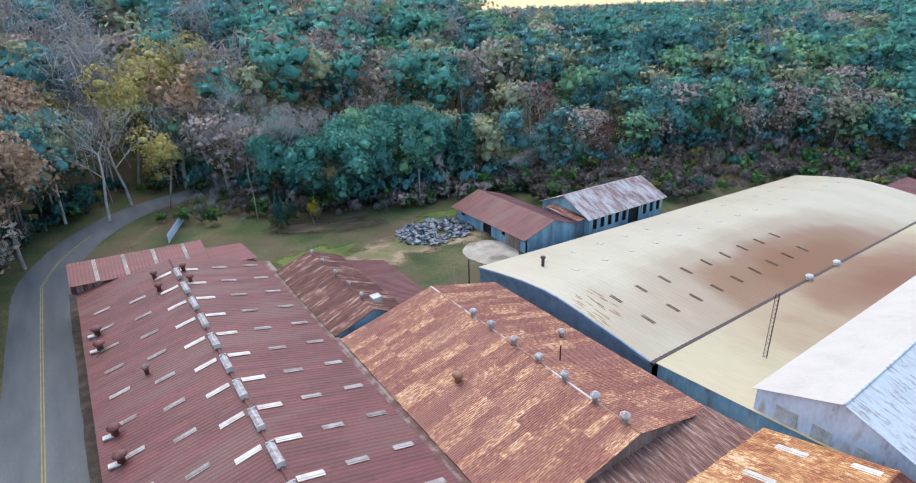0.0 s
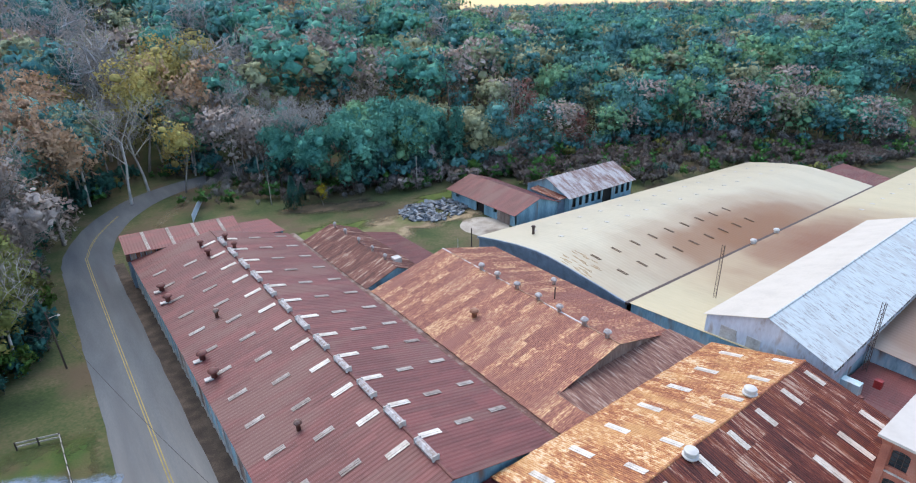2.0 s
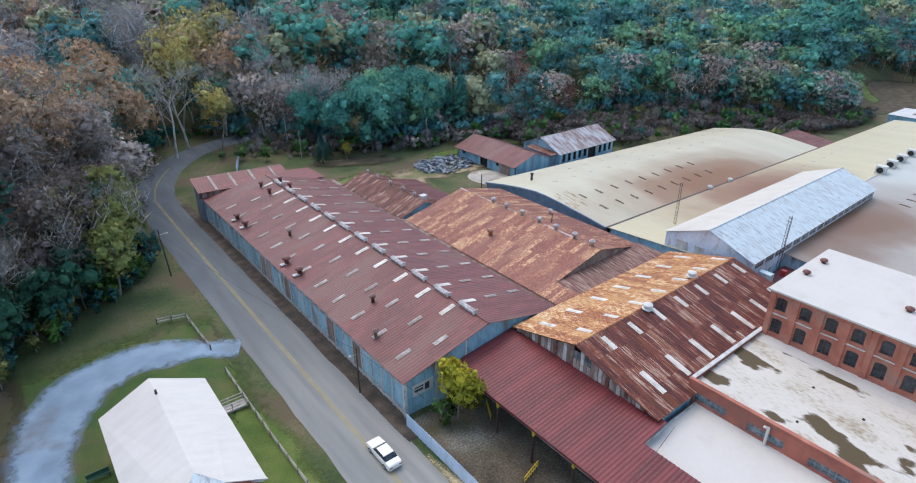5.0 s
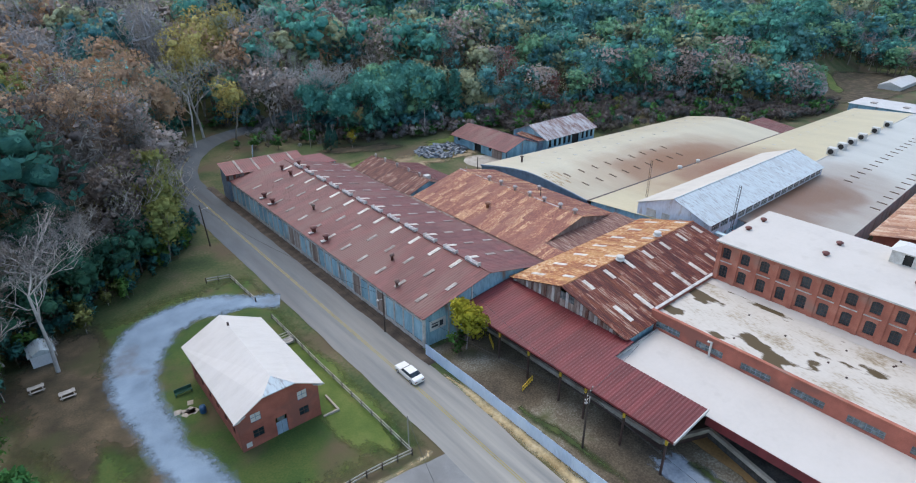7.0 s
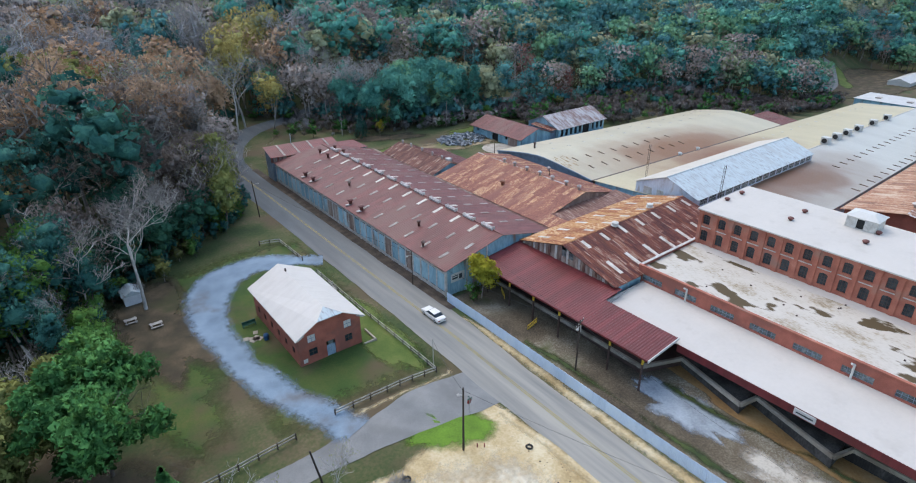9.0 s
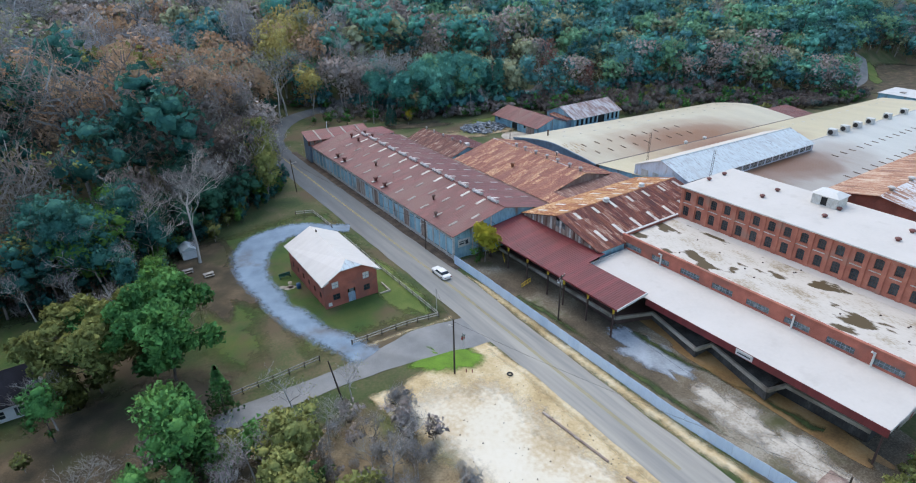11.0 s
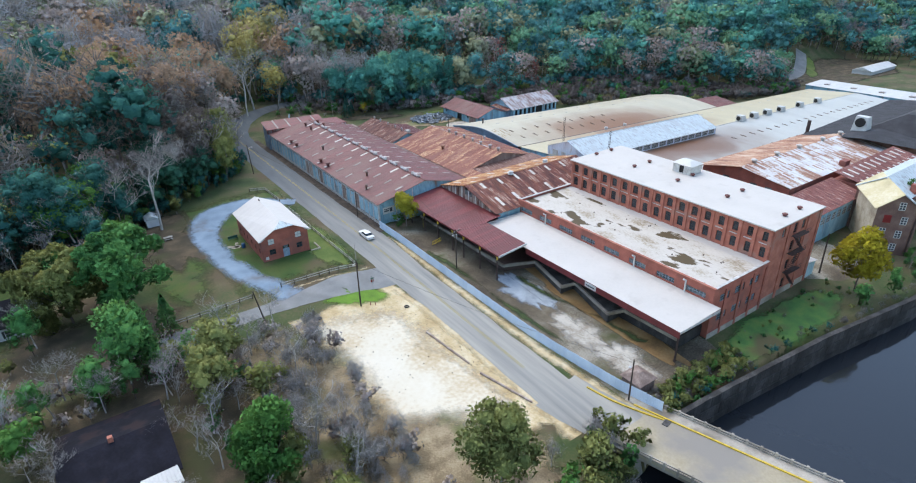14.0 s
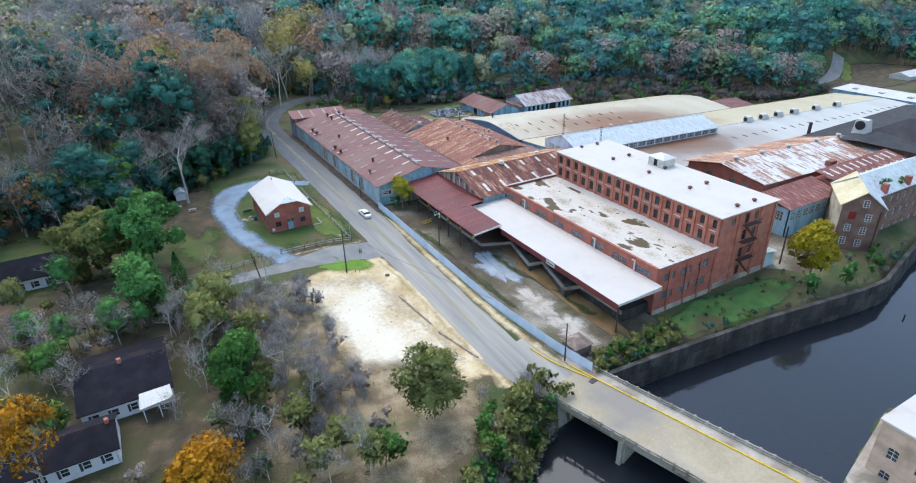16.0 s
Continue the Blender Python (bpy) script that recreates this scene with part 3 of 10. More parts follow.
def lerp_line(pts, s):
    for (x0, y0), (x1, y1) in zip(pts, pts[1:]):
        if s <= x1:
            break
    k = (s - x0) / (x1 - x0)
    return y0 + (y1 - y0) * max(0.0, min(1.0, k))


def smooth(a, b, x):
    k = max(0.0, min(1.0, (x - a) / (b - a)))
    return k * k * (3 - 2 * k)


# ---- ground ----
NORTH_EDGE = [(-20, 195), (5, 182), (24, 171), (34, 154), (58, 129), (94, 121), (130, 114), (167, 110), (200, 100), (240, 88), (262, 84), (296, 92), (330, 102), (380, 122), (430, 134), (600, 150)]
WOOD_EDGE = [(-20, 195), (5, 182), (24, 171), (34, 154), (58, 129), (94, 121), (130, 114), (167, 108), (200, 96), (235, 82), (255, 72), (280, 70), (300, 82), (330, 97), (350, 103), (362, 103), (411, 97), (463, 90), (600, 80)]
RIVER_N = [(-200, -150), (-80, -105), (-40, -84), (-21, -71), (-11, -63.5), (-1, -61.5), (12, -62.5), (38, -65), (65, -69), (73, -69.5), (88, -66), (102, -63), (140, -62), (250, -75), (600, -100)]
RIVER_S = [(-200, -190), (-80, -140), (-10, -104), (10, -95), (18, -93), (34, -89), (60, -92), (140, -105), (250, -115), (600, -140)]
WATER_Z = -9.4


def height(x, y):
    """The lie of the land."""
    z = -2.3 + 1.0 * (1 - smooth(-27, -15, x)) * smooth(-40, -5, y)
    south = max(0.0, 12 - y)
    z -= min(south, 75) * 0.029 * (0.35 + 0.65 * smooth(-40, -12, x))
    z -= 0.5 * smooth(-3, 4, x) * (1 - smooth(30, 60, y)) * (1 - smooth(60, 110, x))
    s = y - lerp_line(NORTH_EDGE, x)
    if s > 0:
        z += (0.107 + 0.05 * (1 - smooth(0, 450, x))) * min(s, 260 - 95 * smooth(150, 350, x)) * smooth(0, 45, s)
        z += 2.5 * noise.noise((x * 0.012, y * 0.012, 3)) * smooth(10, 80, s)
    w = (-21 - x) * smooth(62, 80, y)
    if w > 0:
        z += 0.13 * min(w, 160) * smooth(0, 30, w) * (1 - 0.75 * smooth(160, 240, y))
    w = (-95 - x) * (1 - smooth(62, 80, y))
    if w > 0:
        z += 0.05 * min(w, 150)
    away = math.hypot(x, y) - 640
    if away > 0 and x > 0:
        z -= 0.07 * min(away, 700)
    low = (1 - smooth(66, 104, y - 0.06 * max(0, x - 55))) * smooth(-52, -30, y)
    z -= 0.06 * min(max(0, x - 70), 195) * low
    e = x - 235
    if e > 0:
        z += 0.045 * min(e, 300) * (1 - low)
    rn, rs = lerp_line(RIVER_N, x), lerp_line(RIVER_S, x)
    steep = 1.2 if -13 < x < 105 else 7.0
    d = min(rn - y, y - rs)
    if d > -8:
        z -= 8.0 * smooth(-steep, steep * 0.4, d)
    return z


def axis(lo, fine0, fine1, hi, step):
    a, out = fine0, []
    g = step
    x = fine0
    while x > lo:
        g *= 1.18
        x -= g
        out.append(x)
    out = out[::-1] + list(np.arange(fine0, fine1, step))
    x, g = fine1, step
    while x < hi:
        out.append(x)
        g *= 1.18
        x += g
    return out


xs, ys = axis(-1800, -110, 150, 2600, 2.0), axis(-1500, -120, 190, 2600, 2.0)
gm = Mesh()
gm.v = [(x, y, height(x, y)) for y in ys for x in xs]
W = len(xs)
gm.f = [(j * W + i, j * W + i + 1, (j + 1) * W + i + 1, (j + 1) * W + i) for j in range(len(ys) - 1) for i in range(W - 1)]
tagged(gm.make("ground", GRASS, smooth=True), "rough autumn grass and bare soil rising to wooded hills", "ground", kind="structure")

wm = Mesh().quad((-260, -240, WATER_Z), (700, -240, WATER_Z), (700, -40, WATER_Z), (-260, -40, WATER_Z))
tagged(wm.make("water", water_mat), "dark still river water reflecting the sky", "water", kind="structure")


def lie(x, y):
    """The height of the ground sheet itself, between its corners."""
    i, j = min(max(int(np.searchsorted(xs, x)) - 1, 0), W - 2), min(max(int(np.searchsorted(ys, y)) - 1, 0), len(ys) - 2)
    a, b = (x - xs[i]) / (xs[i + 1] - xs[i]), (y - ys[j]) / (ys[j + 1] - ys[j])
    z = lambda p, q: gm.v[q * W + p][2]
    return (z(i, j) * (1 - a) + z(i + 1, j) * a) * (1 - b) + (z(i, j + 1) * (1 - a) + z(i + 1, j + 1) * a) * b


def set_rim(ob, values):
    """Metres from the edge, for soft borders."""
    at = ob.data.attributes.new("rim", "FLOAT", "POINT")
    at.data.foreach_set("value", values)
    return ob


def strip(name, left, right, lift, mat, label, category, step=2.0, kind="structure", rough_edge=0.0):
    """A draped band between two lines of equally many corners."""
    ls, rs = [], []
    for (a, b), (c, d) in zip(zip(left, left[1:]), zip(right, right[1:])):
        n = max(1, int(max((Vector(b) - Vector(a)).length, (Vector(d) - Vector(c)).length) / step))
        for i in range(n):
            ls.append(Vector(a).lerp(Vector(b), i / n))
            rs.append(Vector(c).lerp(Vector(d), i / n))
    ls.append(Vector(left[-1]))
    rs.append(Vector(right[-1]))
    m, cols, rim = Mesh(), max(4, int(max((p - q).length for p, q in zip(ls, rs)) / 2.0)), []
    for k, (p, q) in enumerate(zip(ls, rs)):
        w = (q - p).normalized()
        p2 = p - w * rough_edge * (noise.noise((k * 0.35, lift * 50, 1)) + 0.4 * noise.noise((k * 1.1, lift * 50, 4)))
        q2 = q + w * rough_edge * (noise.noise((k * 0.35, lift * 50, 9)) + 0.4 * noise.noise((k * 1.1, lift * 50, 7)))
        for c in range(cols + 1):
            g = p2.lerp(q2, c / cols)
            m.v.append((g.x, g.y, lie(g.x, g.y) + lift))
            rim.append((p - q).length * min(c, cols - c) / cols)
    cols += 1
    m.f = [(k * cols + c, k * cols + c + 1, (k + 1) * cols + c + 1, (k + 1) * cols + c) for k in range(len(ls) - 1) for c in range(cols - 1)]
    return tagged(set_rim(m.make(name, mat), rim), label, category, kind=kind)


def curve_pts(pts, n=8):
    """A smooth line through the points."""
    out = []
    P = [Vector(p) for p in (pts[0], *pts, pts[-1])]
    for i in range(1, len(P) - 2):
        for k in range(n):
            t = k / n
            out.append(0.5 * (2 * P[i] + (P[i + 1] - P[i - 1]) * t + (2 * P[i - 1] - 5 * P[i] + 4 * P[i + 1] - P[i + 2]) * t * t + (3 * P[i] - P[i - 1] - 3 * P[i + 1] + P[i + 2]) * t ** 3))
    return out + [P[-1]]


def band(name, pts, width, lift, mat, label, category, rough_edge=0.0, n=8):
    c = curve_pts([(*p,) for p in pts], n)
    left, right = [], []
    for i, p in enumerate(c):
        w = (c[min(i + 1, len(c) - 1)] - c[max(i - 1, 0)]).normalized()
        s = Vector((-w.y, w.x))
        k = width(i / (len(c) - 1)) if callable(width) else width
        left.append(tuple(p + s * k / 2))
        right.append(tuple(p - s * k / 2))
    return strip(name, left, right, lift, mat, label, category, rough_edge=rough_edge)


def patch(name, c, rx, ry, lift, mat, label, category, turn=0.0, wob=0.25, n=40, seed=0, corners=None):
    """A draped blob with an uneven outline; corners: its outline instead of an ellipse."""
    m, rings, rim = Mesh(), max(4, int(max(rx, ry) / 1.2)), [min(rx, ry)]
    out = []
    for i in range(n):
        a = 2 * math.pi * i / n
        if corners:
            s = i / n * len(corners)
            k = int(s)
            p = Vector(corners[k]).lerp(Vector(corners[(k + 1) % len(corners)]), s - k)
            q = p - Vector(c)
        else:
            q = Vector((rx * math.cos(a), ry * math.sin(a)))
            q = Matrix.Rotation(radians(turn), 2) @ q
        q = q * (1 + wob * noise.noise((math.cos(a) * 2 + seed, math.sin(a) * 2, seed)) + 0.4 * wob * noise.noise((math.cos(a) * 7 + seed, math.sin(a) * 7, seed)))
        out.append(q)
    m.v.append((c[0], c[1], lie(*c) + lift))
    for r in range(1, rings + 1):
        for q in out:
            x, y = c[0] + q.x * r / rings, c[1] + q.y * r / rings
            m.v.append((x, y, lie(x, y) + lift))
            rim.append(q.length * (1 - r / rings))
    m.f = [(0, 1 + i, 1 + (i + 1) % n) for i in range(n)]
    m.f += [(1 + r * n + i, 1 + (r + 1) * n + i, 1 + (r + 1) * n + (i + 1) % n, 1 + r * n + (i + 1) % n) for r in range(rings - 1) for i in range(n)]
    return tagged(set_rim(m.make(name, mat), rim), label, category, kind="structure")


# lawns, litter, lot and drive
patch("lawn", (-30, 30), 20, 27, 0.07, LAWN, "green lawn round the brick house", "lawn", corners=[(-16.3, 5), (-16.5, 30), (-16.5, 66), (-30, 66), (-45, 64), (-46, 40), (-45, 5), (-30, 5)], wob=0.05, n=80, seed=2)
# sunlight on the lawn painted as a yellow-green patch
patch("lawn", (-21.5, 24), 4.6, 17, 0.13, LAWN_LIT, "sunlit-toned yellow-green grass between house and road fence", "lawn", wob=0.25, seed=51)
patch("leaf_litter", (-50, 45), 9, 20, 0.12, LITTER, "brown leaf-strewn soil beside the gravel drive", "ground", wob=0.4, seed=4)
patch("lawn", (-52, 22), 8, 14, 0.10, LAWN, "shaded green lawn beside the gravel drive", "lawn", wob=0.3, seed=5)
patch("lawn", (-88, 36), 22, 16, 0.10, LAWN, "deep green lawn behind the white house", "lawn", wob=0.2, seed=6)
patch("leaf_litter", (-62, -28), 22, 26, 0.10, LITTER, "dark leaf-strewn soil round the old houses", "ground", wob=0.25, seed=24)
patch("leaf_litter", (-78, 6), 24, 13, 0.12, LITTER, "dark leaf-strewn soil round the white house", "ground", wob=0.3, seed=41)
patch("leaf_litter", (-44, -30), 10, 24, 0.13, DRY_SLOPE, "brown leaf-strewn soil under bare trees", "ground", wob=0.25, seed=8)
patch("leaf_litter", (-36, -54), 20, 17, 0.14, DRY_SLOPE, "brown leaf-strewn slope above the river", "ground", wob=0.3, seed=9)
band("gravel_drive", [(-16.4, 51.0), (-24, 54.5), (-34, 55.5), (-41, 48), (-42.8, 38), (-42.5, 27), (-40.5, 16), (-37.5, 8), (-35.5, 2)], lambda s: 6.6 + 4.6 * max(0, 1 - abs(s - 0.3) / 0.25) * (s > 0.1), 0.15, GRAVEL, "pale blue-grey gravel drive curving round the house", "drive", rough_edge=0.9)
# Overexposed middle of the lot painted as paler sand inside a yellower rim.
patch("lot_edge", (-26.5, -24), 10, 20, 0.05, SHOULDER, "yellowish sandy margin of the lot", "sandy ground", corners=[(-40, -6), (-28, -5.0), (-16.2, -3), (-14.5, -20), (-14.6, -36), (-14.5, -52), (-20, -52), (-27, -48), (-36, -43), (-38.5, -27)], wob=0.10, n=120, seed=23)
patch("sandy_lot", (-26.5, -24), 10, 20, 0.06, SAND, "pale sandy lot with scattered debris", "sandy lot", corners=[(-39.5, -7.5), (-30, -8.8), (-20, -10.5), (-17.6, -22), (-17.6, -36), (-17, -48), (-22, -50), (-28, -48), (-36, -43), (-38.5, -27)], wob=0.12, n=120, seed=3)
patch("grass_island", (-24.7, -5.0), 7.0, 4.6, 0.075, BRIGHT_GRASS, "bright green grass at the road corner", "grass", turn=-20, wob=0.25, seed=7)

# roads
road_l, road_r = [], []
for y in range(-48, 121, 12):
    road_l.append((-15.9 + 0.9 * smooth(0, -20, y), y))
    road_r.append((-6.6 - 0.7 * smooth(20, 0, y), y))
strip("road", road_l, road_r, 0.09, ASPHALT, "worn grey two-lane asphalt road", "road", rough_edge=0.22)
band("road", [(-11.25, 119.5), (-10.6, 127), (-7.5, 138), (-1.5, 150), (8, 161), (22, 168), (42, 170), (62, 166), (90, 148), (112, 135), (140, 130)], 9.2, 0.085, ASPHALT, "grey asphalt road bending into the woods", "road", rough_edge=0.2)
band("road", [(-10.6, -47), (-9.6, -53), (-7.4, -59.5), (-6.3, -62.5)], lambda s: 10.2 - 1.4 * s, 0.087, ASPHALT, "grey asphalt road leading onto the bridge", "road", rough_edge=0.15)
band("side_road", [(-14.5, -0.5), (-24, 0.3), (-34, 0.2), (-46, 0.2), (-60, 0.6), (-78, -0.8), (-100, -1.5), (-150, 0)], lambda s: 8.5 - 4.4 * smooth(0.1, 0.4, s), 0.08, ASPHALT_PALE, "narrow grey side road between trees", "road", rough_edge=0.3)
band("road_shoulder", [(-6.3, 16), (-6.2, 4), (-6.1, -20), (-5.7, -40), (-4.6, -52), (-3.6, -57)], lambda s: 1.6 + 1.6 * smooth(0, 0.2, s), 0.065, SHOULDER, "pale sandy shoulder beside the metal fence", "shoulder", rough_edge=0.6)
band("road_shoulder", [(-16.5, -6), (-15.3, -25), (-15.2, -40), (-15.0, -56)], 3.4, 0.07, SHOULDER, "yellow sandy shoulder along the lot", "shoulder", rough_edge=0.9)
band("road_shoulder", [(-17.2, 112), (-16.2, 95), (-16.5, 75), (-16.6, 66)], 1.6, 0.05, LITTER, "leaf-strewn earth shoulder below the woods", "shoulder", rough_edge=0.6)
band("road_shoulder", [(-4.0, 112), (0.5, 126), (7, 140), (16, 152)], 5.0, 0.05, DRY_SLOPE, "bare sandy shoulder at the road bend", "shoulder", rough_edge=1.0)
band("road_shoulder", [(-17.0, 5.5), (-19.5, 4.7), (-30, 4.8), (-36, 4.8)], 1.6, 0.05, SHOULDER, "sandy verge at the side road", "shoulder", rough_edge=0.5)
for o in (-0.16, 0.16):
    band("road_line", [(-11.3 + o, -40), (-11.3 + o, 0), (-11.3 + o, 60), (-11.2 + o, 118), (-10.6 + o, 127), (-7.5 + o, 138), (-1.5 + o, 150)], 0.13, 0.105, LINE, "faded double yellow centre line", "road marking")
patch("yard", (4, -20), 9, 40, 0.04, YARD, "stained bare yard of dirt, moss and old concrete", "yard", corners=[(-4.6, 22), (6, 22), (21, 20), (21, -52), (20, -58), (2, -58), (-3.2, -56), (-4.4, -20)], wob=0.01, n=96, seed=1)
patch("mud_strip", (12.2, -35), 3.4, 21, 0.075, MUD, "ochre mud along the loading dock", "mud", wob=0.3, seed=11)
patch("wet_patch", (5.0, -21), 4.2, 8.8, 0.08, WET, "blue-grey washed-out patch in the yard", "ground patch", wob=0.5, seed=12)
patch("washed_patch", (4.2, -37), 4.4, 8.0, 0.075, PALE_DIRT, "pale washed-out dirt in the yard", "ground patch", wob=0.5, seed=31)
patch("washed_patch", (4.4, -48.5), 4.8, 7.0, 0.078, PALE_DIRT, "pale washed-out dirt in the yard", "ground patch", wob=0.5, seed=32)
band("moss_strip", [(7.2, -16), (8.2, -27), (10.4, -37.5), (11.3, -47)], lambda s: 1.7 + 0.8 * math.sin(9 * s), 0.14, MOSS, "green moss and weeds along the dock's mud", "moss", rough_edge=1.0)
band("moss_strip", [(-2.6, 4), (-1.5, -12), (-1.6, -27), (-0.8, -40)], lambda s: 1.8 + 0.8 * math.sin(11 * s), 0.12, MOSS, "green weeds along the foot of the blue fence", "moss", rough_edge=1.0)
patch("lawn", (37, -58.5), 20, 6, 0.12, BANK_GRASS, "mossy green bank above the river wall", "grass", wob=0.25, seed=14)
patch("field_soil", (50, 100), 14, 9, 0.1, DRY_SLOPE, "bare brown soil in the field", "ground", wob=0.4, seed=15)
band("road_shoulder", [(-6.15, 118), (-6.15, 90), (-6.15, 60), (-6.15, 19)], 1.9, 0.1, DIRT, "dark dirt strip below the warehouse wall", "shoulder", rough_edge=0.3)
patch("field_soil", (68, 96), 11, 5, 0.09, DRY_SLOPE, "trampled bare soil before the scrap heap", "ground", wob=0.5, seed=61)
patch("field_grass", (36, 106), 9, 7, 0.08, LAWN_LIT, "yellow-green grass in the field", "grass", wob=0.5, seed=62)
patch("field_grass", (74, 112), 13, 4, 0.08, LAWN_LIT, "yellow-green grass behind the scrap heap", "grass", wob=0.5, seed=63)
patch("leaf_litter", (44, 122), 16, 6, 0.085, LITTER, "dark leaf litter below the field pines", "ground", turn=-25, wob=0.4, seed=64)
patch("concrete_pad", (65.5, 87), 5.5, 6.5, 0.06, CONCRETE, "pale concrete pad before the blue outbuilding", "concrete pad", wob=0.12, seed=17)
patch("mill_yard", (66, -46), 11, 12, 0.05, YARD, "dark littered ground beside the mill", "yard", wob=0.2, seed=18)


# ---- building helpers ----
def facade(m, p, u, n, length, z0, z1, holes, thick=0.35):
    """A wall from p along u, with outward normal n and holes (s0, s1, z0, z1, arch rise)."""
    u, n, p = Vector((*u, 0)), Vector((*n, 0)), Vector((p[0], p[1], 0))
    ss = sorted({0, length, *(h[0] for h in holes), *(h[1] for h in holes)})
    for s0, s1 in zip(ss, ss[1:]):
        cuts = sorted((h[2], h[3]) for h in holes if h[0] <= s0 + 1e-6 and h[1] >= s1 - 1e-6)
        z = z0
        for a, b in (*cuts, (z1, z1)):
            if a > z + 1e-6:
                q = [p + u * s0, p + u * s1, p + u * s1 - n * thick, p + u * s0 - n * thick]
                m.prism([v + Vector((0, 0, z)) for v in q], [v + Vector((0, 0, a)) for v in q])
            z = b
    for s0, s1, a, b, rise in holes:
        if rise:
            k, w = 8, (s1 - s0) / 2
            for side in (-1, 1):
                ring = [(s0 + w + side * w, b), (s0 + w + side * w, b - rise)] + [(s0 + w + side * w * math.cos(t), b - rise + rise * math.sin(t)) for t in [math.pi / 2 * i / k for i in range(1, k + 1)]]
                if side < 0:
                    ring.reverse()
                m.prism([p + u * s + Vector((0, 0, z)) - n * (thick - 0.02) for s, z in ring], [p + u * s + Vector((0, 0, z)) - n * 0.004 for s, z in ring])
    return m


def mill_window(name, w, h, cols, rows, mat_pane, mat_frame, bar=0.05):
    """Meshes of a sash of w x h: pane and bars; x across, y out of the wall, z up."""
    pane = Mesh().box(-w / 2, w / 2, -0.03, 0.0, 0, h)
    fr = Mesh()
    for i in range(cols + 1):
        x = -w / 2 + w * i / cols
        fr.box(x - bar / 2, x + bar / 2, -0.02, 0.045, 0, h)
    for j in range(rows + 1):
        z = h * j / rows
        fr.box(-w / 2, w / 2, -0.025, 0.04, z - bar / 2, z + bar / 2)
    out = []
    for mesh, nm, mt in ((fr, "frame", mat_frame), (pane, "pane", mat_pane)):
        me = bpy.data.meshes.new(name + "_" + nm)
        me.from_pydata(mesh.v, [], mesh.f)
        me.materials.append(mt)
        out.append(me)
    return out


def put_window(meshes, at, n, parent):
    """A window with its pane, facing n."""
    ang = math.atan2(n[1], n[0]) - math.pi / 2
    m = Matrix.Translation(at) @ Matrix.Rotation(ang, 4, "Z")
    w = piece("window", meshes[0], m, parent)
    g = new("pane", meshes[1])
    g.parent = w
    return w


def gable_ends(m, axis_, c0, c1, lo, hi, mid, zb, ze, zr, thick=0.25, ze2=None):
    """Two gable walls. axis_ 'x': the ridge runs along x from c0 to c1, the gable spans y lo..hi with its peak at mid."""
    ze2 = ze if ze2 is None else ze2
    for c, s in ((c0, 1), (c1, -1)):
        ring = [(lo, zb), (hi, zb), (hi, ze2), (mid, zr), (lo, ze)]
        if axis_ == "x":
            m.prism([(c, y, z) for y, z in ring], [(c + s * thick, y, z) for y, z in ring])
        else:
            m.prism([(x, c, z) for x, z in ring], [(x, c + s * thick, z) for x, z in ring])
    return m


def cowl(parent, x, y, z, r=0.5, mat=COWL, name="roof_vent"):
    """A squat round ventilator with a mushroom cap."""
    return Mesh().lathe((x, y, z), ((0.0, 0), (r * 0.62, 0), (r * 0.62, 0.75), (r * 0.8, 0.8), (r * 1.15, 0.95), (r * 1.1, 1.12), (r * 0.7, 1.32), (0.0, 1.42))).make(name, mat, parent, smooth=True)


def panel_mesh(name, w, l, mat, h=0.035):
    me = bpy.data.meshes.new(name)
    k = Mesh()
    for i in range(3):
        k.box(-w / 2 + i * w / 3 + 0.02, -w / 2 + (i + 1) * w / 3 - 0.02, -l / 2, l / 2, 0, h + 0.02 * (i % 2))
    me.from_pydata(k.v, [], k.f)
    me.materials.append(mat)
    return me


def slope_pose(at, down):
    """z along the roof's normal, y up the slope; down: the direction in which the roof falls, with its fall."""
    y = -Vector(down).normalized()
    x = y.cross((0, 0, 1)).normalized()
    z = x.cross(y)
    return Matrix.Translation(at) @ Matrix((x, y, z)).transposed().to_4x4()


def sheet_mesh(name, w, l, mat):
    k = Mesh().corrugated((-w / 2, -l / 2, 0.02), (w / 2, -l / 2, 0.02), (w / 2, l / 2, 0), (-w / 2, l / 2, 0), pitch=w / 4, amp=0.045, thick=0.012)
    me = bpy.data.meshes.new(name)
    me.from_pydata(k.v, [], k.f)
    me.materials.append(mat)
    return me


def sheet_roof(parent, a, b, up, w, rows, mat, seed=1):
    """Overlapping sheets over the slope that starts at the eave a-b and rises by the vector up."""
    rnd = random.Random(seed)
    a, b, up = Vector(a), Vector(b), Vector(up)
    n = round((b - a).length / w)
    me = sheet_mesh("sheet", (b - a).length / n + 0.04, up.length / rows + 0.12, mat)
    for i in range(n):
        for j in range(rows):
            at = a.lerp(b, (i + 0.5) / n) + up * ((j + 0.5) / rows)
            m = slope_pose(at, -up)
            m = m @ pose(0, rnd.uniform(-0.06, 0.06), 0.035 + rnd.uniform(0, 0.012), 0.45 + rnd.uniform(-0.1, 0.25), rnd.uniform(-0.25, 0.25), rnd.uniform(-0.35, 0.35))
            piece("sheet", me, m, parent)


